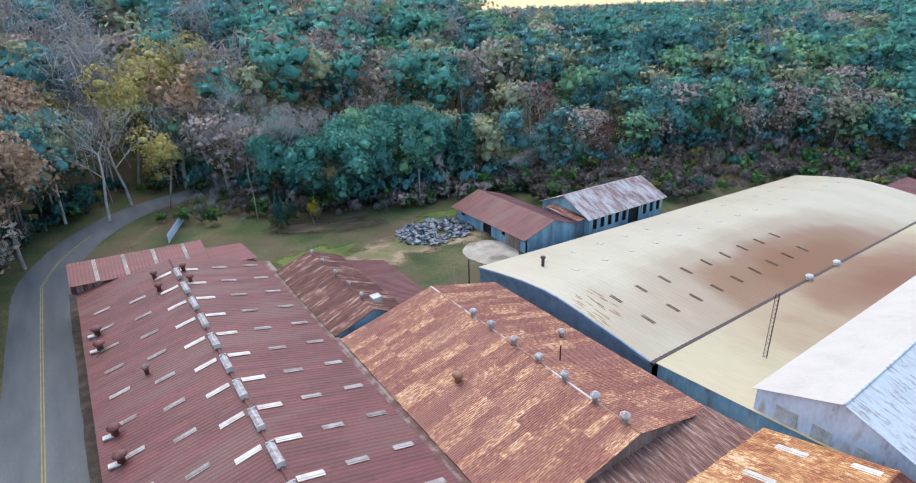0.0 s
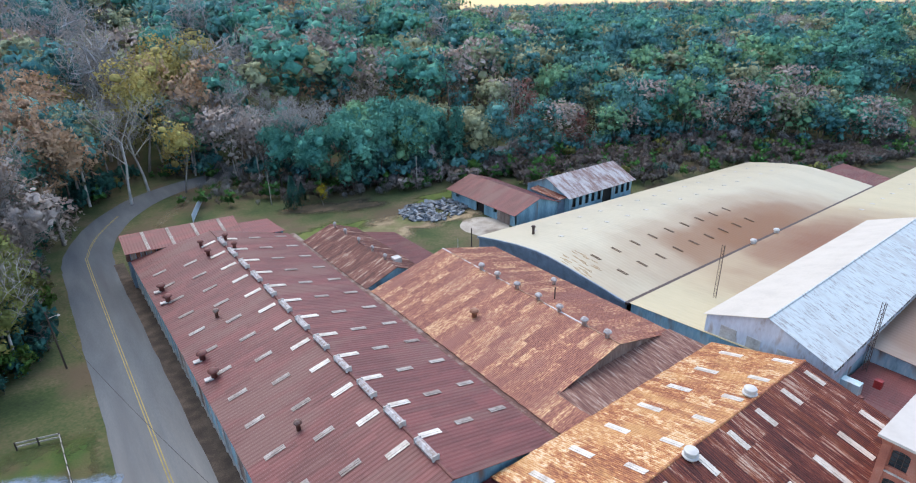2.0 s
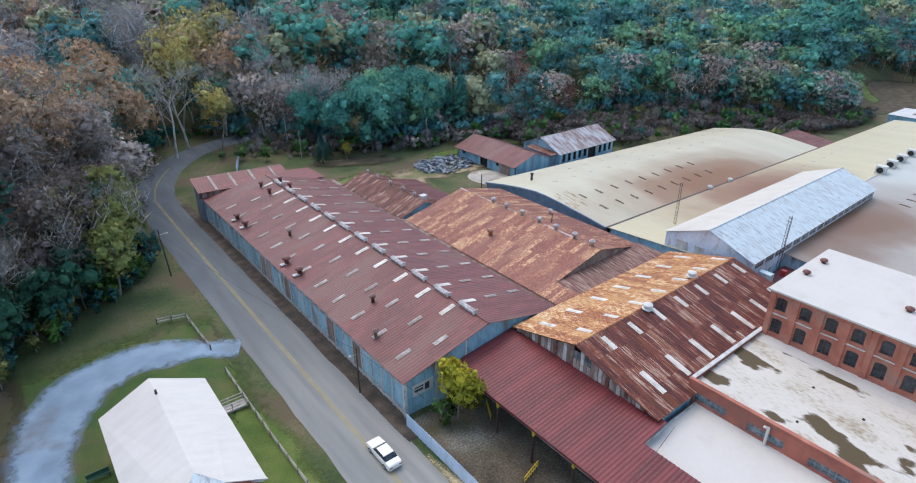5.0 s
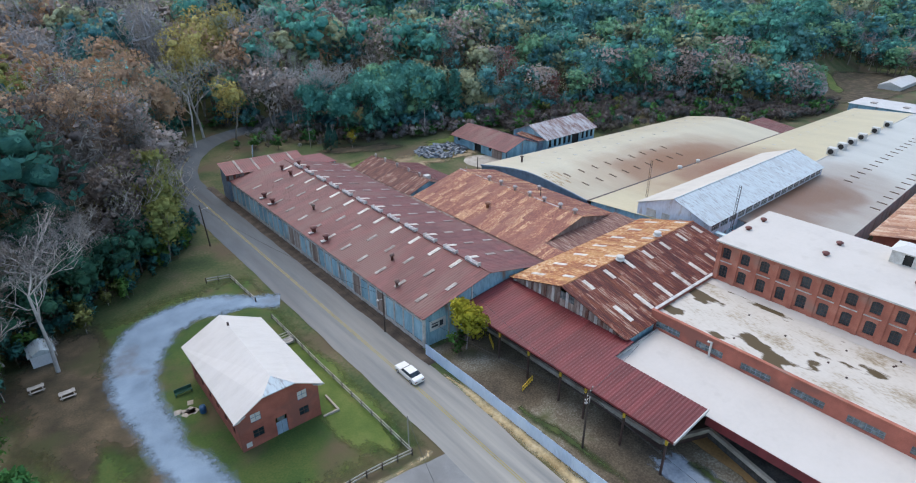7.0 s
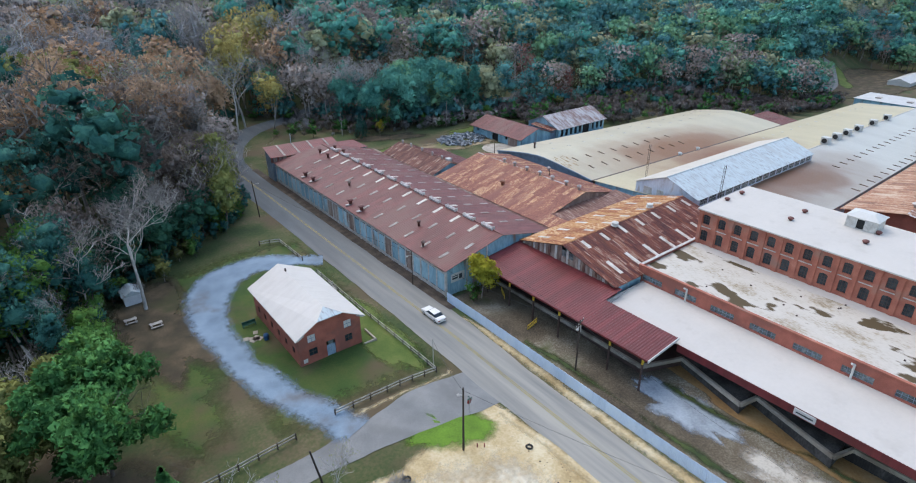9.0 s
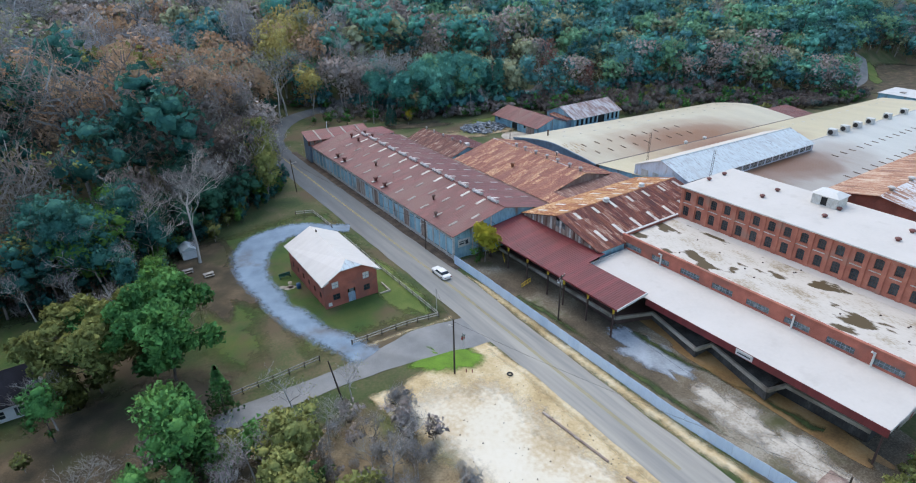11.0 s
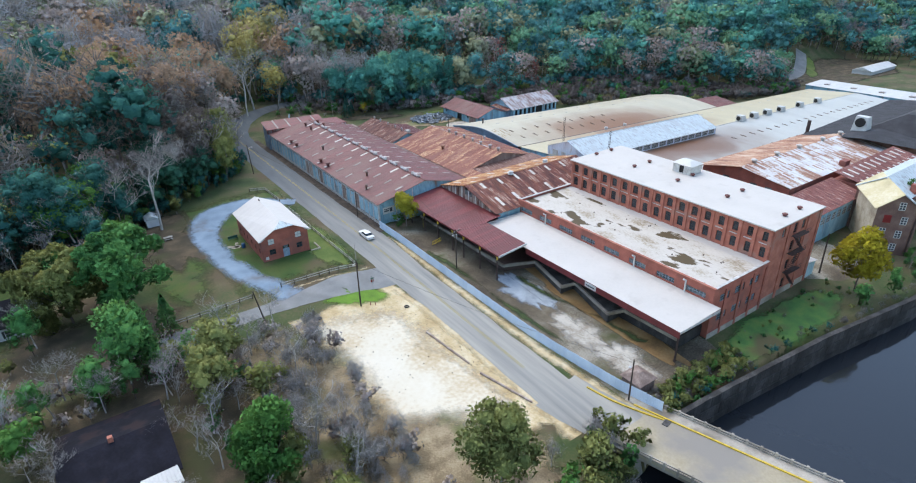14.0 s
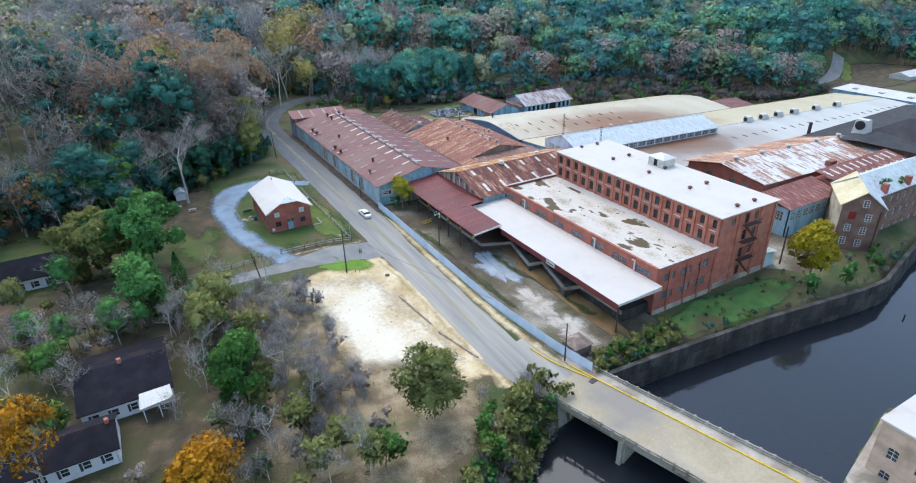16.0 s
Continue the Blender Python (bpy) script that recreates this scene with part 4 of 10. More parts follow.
VENT_METAL = material("grey_rust_stained_vent", ((0.3, (0.24, 0.17, 0.14)), (0.5, (0.40, 0.37, 0.36)), (0.7, (0.52, 0.52, 0.53))), 0.5, scale=2.5, fine=7)
# ---- long red warehouse ----
RW = thing("warehouse", (8.9, 63, -2.5), "long low warehouse with a dark red corrugated roof and blue sides", "warehouse")
ZE, ZR, XW, XE, XR, YS = 3.4, 6.7, -5.2, 22.9, 8.9, 22.6
YN_W, YN_R, YN_E = 103.6, 101.0, 98.6
roof_w = Mesh().corrugated((XW, YN_W, ZE), (XW, YS, ZE), (XR, YS, ZR), (XR, YN_R, ZR), 0.55, 0.03).make("roof_slope", RED, RW)
roof_e = Mesh().corrugated((XE, YN_E, ZE), (XE, YS, ZE), (XR, YS, ZR), (XR, YN_R, ZR), 0.55, 0.026).make("roof_slope", RED, RW)
Mesh().tube((XR, YS, ZR + 0.03), (XR, YN_R, ZR + 0.03), 0.16, n=8).make("ridge_cap", COWL, RW)
body = Mesh()
gable_ends(body, "y", YS + 0.5, 98.3, XW + 0.5, XE - 0.3, XR, -3.2, ZE - 0.1, ZR - 0.12)
body.box(XE - 0.6, XE - 0.35, YS + 0.6, 98.2, -3.2, ZE - 0.12)
body.make("wall", BLUE, RW, "blue painted sheet-metal wall")
# west side: posts, panels and a pale plinth
YB = [YS + 0.55 + i * (YN_W - YS - 1.1) / 30 for i in range(31)]
# dark backing sheet, so gaps between the panels read as the unlit inside
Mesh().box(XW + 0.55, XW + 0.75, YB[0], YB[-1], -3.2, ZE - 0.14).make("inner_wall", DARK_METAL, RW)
post_me, pan_a, low_a = Mesh(), Mesh(), Mesh()
dy = YB[1] - YB[0]
post_me.box(-0.14, 0.14, -0.16, 0.16, -0.2, 5.75)
pan_a.corrugated((-0.04, -dy / 2 + 0.12, 0), (-0.04, dy / 2 - 0.12, 0), (-0.041, dy / 2 - 0.12, 3.6), (-0.041, -dy / 2 + 0.12, 3.6), 0.3, 0.04, 0.03)
low_a.box(-0.06, 0.1, -dy / 2 + 0.1, dy / 2 - 0.1, -0.3, 1.0)
rnd = random.Random(5)
mp_ = post_me.make("post", PALE_METAL, RW)
mp_.data.name = "post"
tall = Mesh()
tall.corrugated((-0.04, -dy / 2 + 0.12, 0), (-0.04, dy / 2 - 0.12, 0), (-0.041, dy / 2 - 0.12, 4.6), (-0.041, -dy / 2 + 0.12, 4.6), 0.3, 0.04, 0.03)


def data_of(mesh, name, mat):
    me = bpy.data.meshes.new(name)
    me.from_pydata(mesh.v, [], mesh.f)
    me.materials.append(mat)
    return me


pm, lm, tm = data_of(pan_a, "panel", BLUE), data_of(low_a, "plinth", PALE_METAL), data_of(tall, "panel", WOOD)
mp_.matrix_basis = Matrix.Translation((XW + 0.42, YB[0], -2.45))
for i, y in enumerate(YB[1:]):
    piece("post", mp_.data, Matrix.Translation((XW + 0.42, y, -2.45)), RW)
    yc = y - dy / 2
    if rnd.random() < 0.16:
        piece("panel", tm, Matrix.Translation((XW + 0.45, yc, -1.5)), RW)["label"] = "bare rusted wall panel"
    else:
        piece("panel", pm, Matrix.Translation((XW + 0.45, yc, -1.35 + rnd.choice((0, 0, 0.12)))), RW)
    piece("plinth", lm, Matrix.Translation((XW + 0.45, yc, -2.5)), RW)
Mesh().box(XW + 0.3, XW + 0.7, YB[0], YB[-1], 2.55, 2.9).make("beam", PALE_METAL, RW)
Mesh().box(XW - 0.55, XW + 0.4, YB[0], YB[-1], -2.9, -2.15).make("kerb", DIRT, RW, "dark stained ledge beside the road")
# south face posts and sign
for x in (XW + 0.6, 0.2, 5.2):
    Mesh().box(x - 0.12, x + 0.12, YS + 0.32, YS + 0.5, -3.0, ZE - 0.3 + (x - XW) * 0.22).make("post", PALE_METAL, RW)
sg = thing("sign_board", (-2.0, YS + 0.4, 0.9), "white rectangular sign board with dark unreadable lettering on the blue wall", "sign")
Mesh().box(-3.6, -0.4, YS + 0.36, YS + 0.44, 0.3, 2.1).make("board", WHITE_METAL, sg)
Mesh().box(-3.3, -2.0, YS + 0.33, YS + 0.37, 0.9, 1.25).make("lettering_bar", INK, sg)
Mesh().box(-1.7, -1.0, YS + 0.33, YS + 0.37, 0.7, 1.7).make("emblem", INK, sg)
Mesh().box(-3.3, -1.9, YS + 0.33, YS + 0.37, 1.45, 1.65).make("lettering_bar", INK, sg)
# ridge ventilators with pale panels
sky_a, sky_b, sky_c = panel_mesh("skylight", 0.85, 2.6, SKYLIGHT), panel_mesh("skylight", 0.75, 2.3, SKYLIGHT_DIRTY), panel_mesh("skylight", 0.85, 2.6, SKYLIGHT)
slope = (ZR - ZE) / (XR - XW)
slope_e = (ZR - ZE) / (XE - XR)
vent_me = Mesh().box(-0.30, 0.30, -1.55, 1.55, 0.0, 0.42)
vent_me.prism([(-0.42, -1.6, 0.42), (0.42, -1.6, 0.42), (0.42, 1.6, 0.42), (-0.42, 1.6, 0.42)], [(-0.1, -1.6, 0.68), (0.1, -1.6, 0.68), (0.1, 1.6, 0.68), (-0.1, 1.6, 0.68)])
vent_data = data_of(vent_me, "ridge_vent", VENT_METAL)
cap_data = data_of(Mesh().box(-0.40, 0.40, -0.06, 0.06, 0.05, 0.72), "vent_end", PALE_METAL)
for k in range(13):
    y = 94.8 - 6.0 * k
    if y < 24:
        break
    v = piece("ridge_vent", vent_data, Matrix.Translation((XR, y - 1.7, ZR)), RW)
    for s in (-1, 1):
        c = new("vent_end", cap_data)
        c.parent = v
        c.location = (0, s * 1.6, 0)
    for s, sl in ((-1, slope), (1, slope_e)):
        x = XR + s * 1.95
        piece("skylight", sky_a, slope_pose((x, y + 0.6, ZR - 1.95 * sl + 0.08), (s, 0, -sl)), RW)
    for x in (-2.2, 2.6, 15.5, 20.6):
        yy = y + {-2.2: -1.8, 2.6: -3.6, 15.5: 1.0, 20.6: 1.4}[x]
        s, sl = (-1, slope) if x < XR else (1, slope_e)
        if YS + 2 < yy < 97:
            piece("skylight", sky_b, slope_pose((x, yy, ZR - abs(x - XR) * sl + 0.08), (s, 0, -sl)), RW)
for x, y, r in ((-3.3, 86.2, 0.62), (-3.3, 81.6, 0.62), (1.0, 70.1, 0.4), (-3.4, 61.7, 0.62), (-3.3, 56.7, 0.62), (5.7, 90.9, 0.5), (5.8, 95.9, 0.5), (10.0, 95.1, 0.5), (10.1, 90.1, 0.5), (0.9, 39.9, 0.4), (-2.9, 32.9, 0.4)):
    sl = slope if x < XR else slope_e
    v = cowl(RW, x, y, ZR - abs(x - XR) * sl, r, RUST_DARK if r == 0.4 else COWL)
    if r > 0.6:
        Mesh().box(x - 1.2, x + 0.1, y - 0.35, y + 0.35, ZR - abs(x - XR) * sl - 0.05, ZR - abs(x - XR) * sl + 0.12).make("flashing", PALE_METAL, RW, "rust-stained pale flashing")
# raised shed at the north end
TW = thing("roof_shed", (4, 105, -2.4), "narrow raised shed with red sloping roof at the warehouse end", "shed")
A0, A1, B0, B1 = Vector((-5.8, 103.4, 4.9)), Vector((14.9, 100.6, 4.9)), Vector((-5.6, 109.5, 6.6)), Vector((15.1, 107.0, 6.6))
Mesh().corrugated(A0, A1, B1, B0, 0.55, 0.032).make("roof", RED_BRIGHT, TW)
tw = Mesh()
tw.prism([(-5.4, 103.9, -2.6), (14.6, 101.2, -2.6), (14.8, 106.6, -2.6), (-5.2, 109.1, -2.6)], [(-5.4, 103.9, 4.9), (14.6, 101.2, 4.9), (14.8, 106.6, 6.4), (-5.2, 109.1, 6.4)])
tw.make("wall", BLUE_TRIM, TW, "dark blue-green sheet wall")
for i in range(24):
    p = A0.lerp(A1, (i + 0.5) / 24)
    Mesh().box(-0.36, 0.36, -0.06, 0.06, 0.0, 1.5, Matrix.Translation((p.x, p.y + 0.42, 3.35)) @ Matrix.Rotation(-0.134, 4, "Z")).make("board", (RUST_DARK, WOOD, RUST_RED)[i % 3], TW)
strip_me = panel_mesh("skylight", 0.6, 6.0, SKYLIGHT_DIRTY)
for k in (0.19, 0.40, 0.62, 0.85):
    piece("skylight", strip_me, slope_pose(A0.lerp(A1, k).lerp(B0.lerp(B1, k), 0.5) + Vector((0, 0, 0.08)), (0.0, -1, -0.28)), TW)
NE_ = thing("lean_to", (18, 103, -2.4), "low red-roofed lean-to at the warehouse corner", "shed")
Mesh().corrugated((15.0, 99.5, 4.3), (22.6, 98.7, 4.0), (21.6, 106.2, 4.6), (15.1, 106.8, 4.9), 0.55, 0.032).make("roof", RED_BRIGHT, NE_)
Mesh().prism([(15.3, 100, -2.6), (22.2, 99.2, -2.6), (21.2, 105.8, -2.6), (15.3, 106.4, -2.6)], [(15.3, 100, 4.2), (22.2, 99.2, 3.9), (21.2, 105.8, 4.45), (15.3, 106.4, 4.75)]).make("wall", BLUE, NE_)

vg = Mesh().box(22.75, 24.1, YS + 0.8, 98.0, 3.0, 3.3).make("valley_gutter", RUST_DARK, RW, "rusted valley gutter between the roofs")
# ---- small rusty gabled shed ----
S2 = thing("gabled_shed", (29.5, 79, -2.4), "gabled shed with rusted brown roof and pale blue gable", "shed")
X0, X1, XM, Y0, Y1 = 23.6, 35.2, 29.6, 66.6, 92.3
b = gable_ends(Mesh(), "y", Y0 + 0.4, Y1 - 0.4, X0 + 0.4, X1 - 0.4, XM, -2.6, 3.4, 5.4)
b.box(X0 + 0.4, X0 + 0.6, Y0 + 0.7, Y1 - 0.7, -2.6, 3.4).box(X1 - 0.6, X1 - 0.4, Y0 + 0.7, Y1 - 0.7, -2.6, 3.4)
b.make("wall", BLUE, S2, "pale blue sheet wall")
Mesh().prism([(X0, Y0, 3.3), (XM, Y0, 5.5), (XM, Y1, 5.5), (X0, Y1, 3.3)], [(X0, Y0, 3.36), (XM, Y0, 5.56), (XM, Y1, 5.56), (X0, Y1, 3.36)]).make("roof_base", RUST_DARK, S2)
Mesh().prism([(XM, Y0, 5.5), (X1, Y0, 3.3), (X1, Y1, 3.3), (XM, Y1, 5.5)], [(XM, Y0, 5.56), (X1, Y0, 3.36), (X1, Y1, 3.36), (XM, Y1, 5.56)]).make("roof_base", RUST_DARK, S2)
for y in (70.5, 75, 80, 85.5, 90):
    cowl(S2, XM, y, 5.4, 0.3, VENT_METAL)
Mesh().box(31.0, 32.4, 69.6, 71.0, 4.6, 5.6).make("roof_box", PALE_METAL, S2)
L2 = thing("lean_to", (38.5, 77, -2.4), "dark red lean-to roof beside the gabled shed", "shed")
Mesh().corrugated((35.3, 69, 3.1), (35.3, 90, 3.1), (41.8, 88, 2.1), (41.8, 68, 2.1), 0.5, 0.05).make("roof", RED, L2)
Mesh().prism([(35.4, 69.4, -2.5), (41.4, 68.5, -2.5), (41.4, 87.6, -2.5), (35.4, 89.4, -2.5)], [(35.4, 69.4, 2.9), (41.4, 68.5, 2.0), (41.4, 87.6, 2.0), (35.4, 89.4, 2.9)]).make("wall", BLUE, L2)

RUST_PATCH = material("dark_patched_sheet", ((0.3, (0.11, 0.045, 0.035)), (0.48, (0.20, 0.09, 0.066)), (0.6, (0.30, 0.17, 0.125)), (0.72, (0.44, 0.34, 0.28))), 0.65, scale=1.2, fine=5, stretch=(3.5, 0.3, 1))
# ---- wide rusty building with ridge ventilators ----
S3 = thing("rusty_building", (38, 46, -2.6), "wide building with a streaked orange-brown rusted roof", "factory building")
X0, X1, XM, Y0, Y1 = 23.9, 50.2, 38.4, 27.4, 65.6
Z0, Z1, ZM = 3.35, 4.0, 6.9
b = gable_ends(Mesh(), "y", Y0 + 0.5, Y1 - 0.4, X0 + 0.2, X1 - 0.3, XM, -2.8, Z0 - 0.1, ZM - 0.15, ze2=Z1 - 0.1)
b.box(X0 + 0.2, X0 + 0.4, Y0 + 0.8, Y1 - 0.7, -2.8, Z0 - 0.1).box(X1 - 0.5, X1 - 0.3, Y0 + 0.8, Y1 - 0.7, -2.8, Z1 - 0.1)
b.make("wall", RUST_DARK, S3, "dark rusted sheet wall")
Mesh().prism([(X0, Y0, Z0 - 0.06), (XM, Y0, ZM - 0.06), (XM, Y1, ZM - 0.06), (X0, Y1, Z0 - 0.06)], [(X0, Y0, Z0), (XM, Y0, ZM), (XM, Y1, ZM), (X0, Y1, Z0)]).make("roof_base", RUST_DARK, S3)
Mesh().prism([(XM, Y0, ZM - 0.06), (X1, Y0, Z1 - 0.06), (X1, Y1, Z1 - 0.06), (XM, Y1, ZM - 0.06)], [(XM, Y0, ZM), (X1, Y0, Z1), (X1, Y1, Z1), (XM, Y1, ZM)]).make("roof_base", RUST_DARK, S3)
Mesh().tube((XM, Y0, ZM + 0.05), (XM, Y1, ZM + 0.05), 0.14).make("ridge_cap", RUST_PALE, S3)
for y in (54.9, 51.0, 46.5, 42.0, 37.8, 33.3, 29.4):
    cowl(S3, XM, y, ZM - 0.15, 0.48, VENT_METAL)
cowl(S3, 46.4, 46.6, 4.85, 0.45, VENT_METAL)
cowl(S3, 30.3, 46.6, 4.95, 0.6, RUST_PALE)
Mesh().tube((41.3, 41.5, 6), (41.3, 41.5, 8.3), 0.09).make("vent_pipe", DARK_METAL, S3)
Mesh().prism([(X0, 22.5, Z0 - 0.06), (27.6, 22.5, 4.2), (27.6, Y0, 4.2), (X0, Y0, Z0 - 0.06)], [(X0, 22.5, Z0), (27.6, 22.5, 4.26), (27.6, Y0, 4.26), (X0, Y0, Z0)]).make("roof_base", RUST_DARK, S3)
Mesh().box(27.3, 27.55, 22.6, Y0 + 0.4, 1.0, 4.2).make("wall", RUST_DARK, S3)
Mesh().corrugated((27.6, 22.7, 3.5), (51.0, 22.7, 4.0), (49.6, 27.7, 4.75), (27.6, 27.7, 4.45), 0.8, 0.05).make("skirt_roof", RUST_PATCH, S3, "dark patched lower roof with pale rust")
Mesh().box(37.0, 38.6, Y0 + 0.42, Y0 + 0.5, 5.0, 5.9).make("window", GLASS, S3)
Mesh().prism([(27.6, Y0 + 0.3, 4.2), (38.4, Y0 + 0.3, 4.4), (49.0, Y0 + 0.3, 4.4), (38.4, Y0 + 0.3, 6.7)], [(27.6, Y0 + 0.44, 4.2), (38.4, Y0 + 0.44, 4.4), (49.0, Y0 + 0.44, 4.4), (38.4, Y0 + 0.44, 6.7)]).make("gable_cladding", WOOD, S3, "weathered boards of the gable")

# ---- rusty gabled building with white skylights ----
S4 = thing("rusty_building", (32, 11, -2.8), "gabled building with rusted corrugated roof and white skylight strips", "factory building")
X0, X1, YM, Y0, Y1 = 13.2, 51.6, 11.2, -1.4, 22.4
ZN, ZS, ZM = 4.4, 4.3, 7.6
b = Mesh()
b.box(X1 - 0.5, X1 - 0.2, Y0 + 0.6, Y1 - 0.6, -3, 4.4).box(X0 + 1.1, X1 - 0.6, Y1 - 0.8, Y1 - 0.5, -3, 4.4).box(X0 + 1.1, X1 - 0.6, Y0 + 0.5, Y0 + 0.8, -3, 4.3)
b.make("wall", BLUE, S4)
Mesh().prism([(X0, Y0, ZS - 0.07), (X1, Y0, ZS - 0.07), (X1, YM, ZM - 0.07), (X0, YM, ZM - 0.07)], [(X0, Y0, ZS), (X1, Y0, ZS), (X1, YM, ZM), (X0, YM, ZM)]).make("roof_base", RUST_DARK, S4)
Mesh().prism([(X0, YM, ZM - 0.07), (X1, YM, ZM - 0.07), (X1, Y1, ZN - 0.07), (X0, Y1, ZN - 0.07)], [(X0, YM, ZM), (X1, YM, ZM), (X1, Y1, ZN), (X0, Y1, ZN)]).make("roof_base", RUST_DARK, S4)
Mesh().tube((X0, YM, ZM + 0.05), (X1, YM, ZM + 0.05), 0.17).make("ridge_cap", RUST_ORANGE, S4)
# plain dark sheet stands for the shade below and behind the boards
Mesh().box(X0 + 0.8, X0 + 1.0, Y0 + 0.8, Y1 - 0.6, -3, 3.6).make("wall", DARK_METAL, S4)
bn = 40
for i in range(bn):
    y0 = Y0 + 0.5 + i * (Y1 - Y0 - 1.0) / bn
    yc = y0 + (Y1 - Y0 - 1.0) / bn / 2
    zt = (ZM - (YM - yc) * (ZM - ZS) / (YM - Y0) if yc < YM else ZM - (yc - YM) * (ZM - ZN) / (Y1 - YM)) - 0.12
    if 9.0 < yc < 11.6 and i % 4 != 3:
        Mesh().box(X0 + 0.5, X0 + 0.62, y0, y0 + 0.5, 5.2, 6.5).make("window_pane", GLASS_GREY, S4)
        Mesh().box(X0 + 0.46, X0 + 0.6, y0 + 0.02, y0 + 0.52, 3.2, 5.2).make("board", WOOD, S4)
        continue
    k = Mesh().box(X0 + 0.44 + 0.05 * (i % 3), X0 + 0.58 + 0.05 * (i % 3), y0 + 0.015, y0 + 0.53, 3.1 + 0.1 * (i % 4), zt)
    k.make("board", (WOOD, WOOD, RUST_DARK, WOOD, PALE_METAL)[i % 5], S4)
sA, sB, sC = panel_mesh("skylight", 0.85, 2.9, SKYLIGHT), panel_mesh("skylight", 0.8, 2.3, SKYLIGHT), panel_mesh("skylight", 0.85, 3.6, SKYLIGHT)
fs, fn = (ZM - ZS) / (YM - Y0), (ZM - ZN) / (Y1 - YM)
for k in range(7):
    for x, y, me in ((16.2 + 5.5 * k, 18.6, sA), (17.2 + 5.5 * k, 13.0, sB), (17.5 + 5.37 * k, 9.2, sB), (17.3 + 5.37 * k, 2.3 + 0.2 * k / 6, sC)):
        s = 1 if y > YM else -1
        sl = fn if y > YM else fs
        piece("skylight", me, slope_pose((x, y, ZM - abs(y - YM) * sl + 0.13), (0, s, -sl)), S4)
for x, y in ((27.5, 10.6), (40.7, 12.0)):
    tb = Mesh().lathe((x, y, 7.2), ((0.0, 0), (0.45, 0), (0.45, 0.45), (0.78, 0.5), (0.8, 0.62), (0.62, 0.66), (0.6, 1.05), (0.7, 1.08), (0.66, 1.2), (0.3, 1.34), (0, 1.36)))
    tb.make("turbine_vent", WHITE_METAL, S4, "white turbine ventilator")

# ---- big pale double shed ----
BG = thing("factory_shed", (100, 40, -2.4), "huge factory shed with stained cream-white metal roofs", "factory building")


def cream(name, base, brown, x_mid, y_mid, rx, ry):
    """Cream roof metal with one wide rust stain round a place, broken up by streaks."""
    m = material(name, ((0.2, tuple(c * 0.88 for c in base)), (0.5, base), (0.8, tuple(min(0.9, c * 1.08) for c in base))), 0.45, scale=0.12, fine=1.5, stretch=(1, 0.3, 1), bump=0.05)
    nt = m.node_tree
    n, l = nt.nodes, nt.links
    bs = n["Principled BSDF"]
    src = bs.inputs["Base Color"].links[0].from_socket
    geo = n.new("ShaderNodeNewGeometry")
    mp = n.new("ShaderNodeMapping")
    mp.inputs["Location"].default_value = (-x_mid / rx, -y_mid / ry, 0)
    mp.inputs["Scale"].default_value = (1 / rx, 1 / ry, 0)
    l.new(geo.outputs["Position"], mp.inputs["Vector"])
    ln = n.new("ShaderNodeVectorMath")
    ln.operation = "LENGTH"
    l.new(mp.outputs["Vector"], ln.inputs[0])
    nz = n.new("ShaderNodeTexNoise")
    nz.inputs["Scale"].default_value, nz.inputs["Detail"].default_value = 0.12, 5
    st = n.new("ShaderNodeMapping")
    st.inputs["Scale"].default_value = (0.8, 0.45, 1)
    l.new(geo.outputs["Position"], st.inputs["Vector"])
    l.new(st.outputs["Vector"], nz.inputs["Vector"])
    ad = n.new("ShaderNodeMath")
    ad.operation = "MULTIPLY_ADD"
    l.new(nz.outputs["Fac"], ad.inputs[0])
    ad.inputs[1].default_value = 0.85
    l.new(ln.outputs["Value"], ad.inputs[2])
    rr = ramp(nt, ((0.30, (1, 1, 1)), (0.46, (0.86, 0.86, 0.86)), (0.64, (0.42, 0.42, 0.42)), (0.9, (0, 0, 0))))
    rr.color_ramp.interpolation = "EASE"
    dv = n.new("ShaderNodeMath")
    dv.operation = "MULTIPLY"
    dv.inputs[1].default_value = 0.5
    l.new(ad.outputs[0], dv.inputs[0])
    l.new(dv.outputs[0], rr.inputs["Fac"])
    mx = n.new("ShaderNodeMix")
    mx.data_type = "RGBA"
    l.new(rr.outputs["Color"], mx.inputs["Factor"])
    l.new(src, mx.inputs["A"])
    mx.inputs["B"].default_value = (*brown, 1)
    l.new(mx.outputs["Result"], bs.inputs["Base Color"])
    return m


CREAM_A = cream("cream_stained_roof", (0.50, 0.445, 0.315), (0.215, 0.080, 0.012), 104, 43, 42, 15)
CREAM_B = cream("cream_stained_roof_low", (0.50, 0.425, 0.26), (0.20, 0.062, 0.009), 108, 32, 36, 13)
CREAM_C = cream("cream_stained_roof_south", (0.46, 0.455, 0.41), (0.165, 0.064, 0.018), 98, 8, 40, 15)
MUD_RUST = material("tan_rust_streak", shades((0.33, 0.205, 0.09)), 0.8, scale=1.5)
SLOT = material("dull_brown_slot_metal", shades((0.15, 0.095, 0.065)), 0.7, scale=1.5)
VIEW_SHEAR = (53.7, 0.062, -0.061)
bx0, bx1, bcx1 = 53.0, 173.0, 264.0
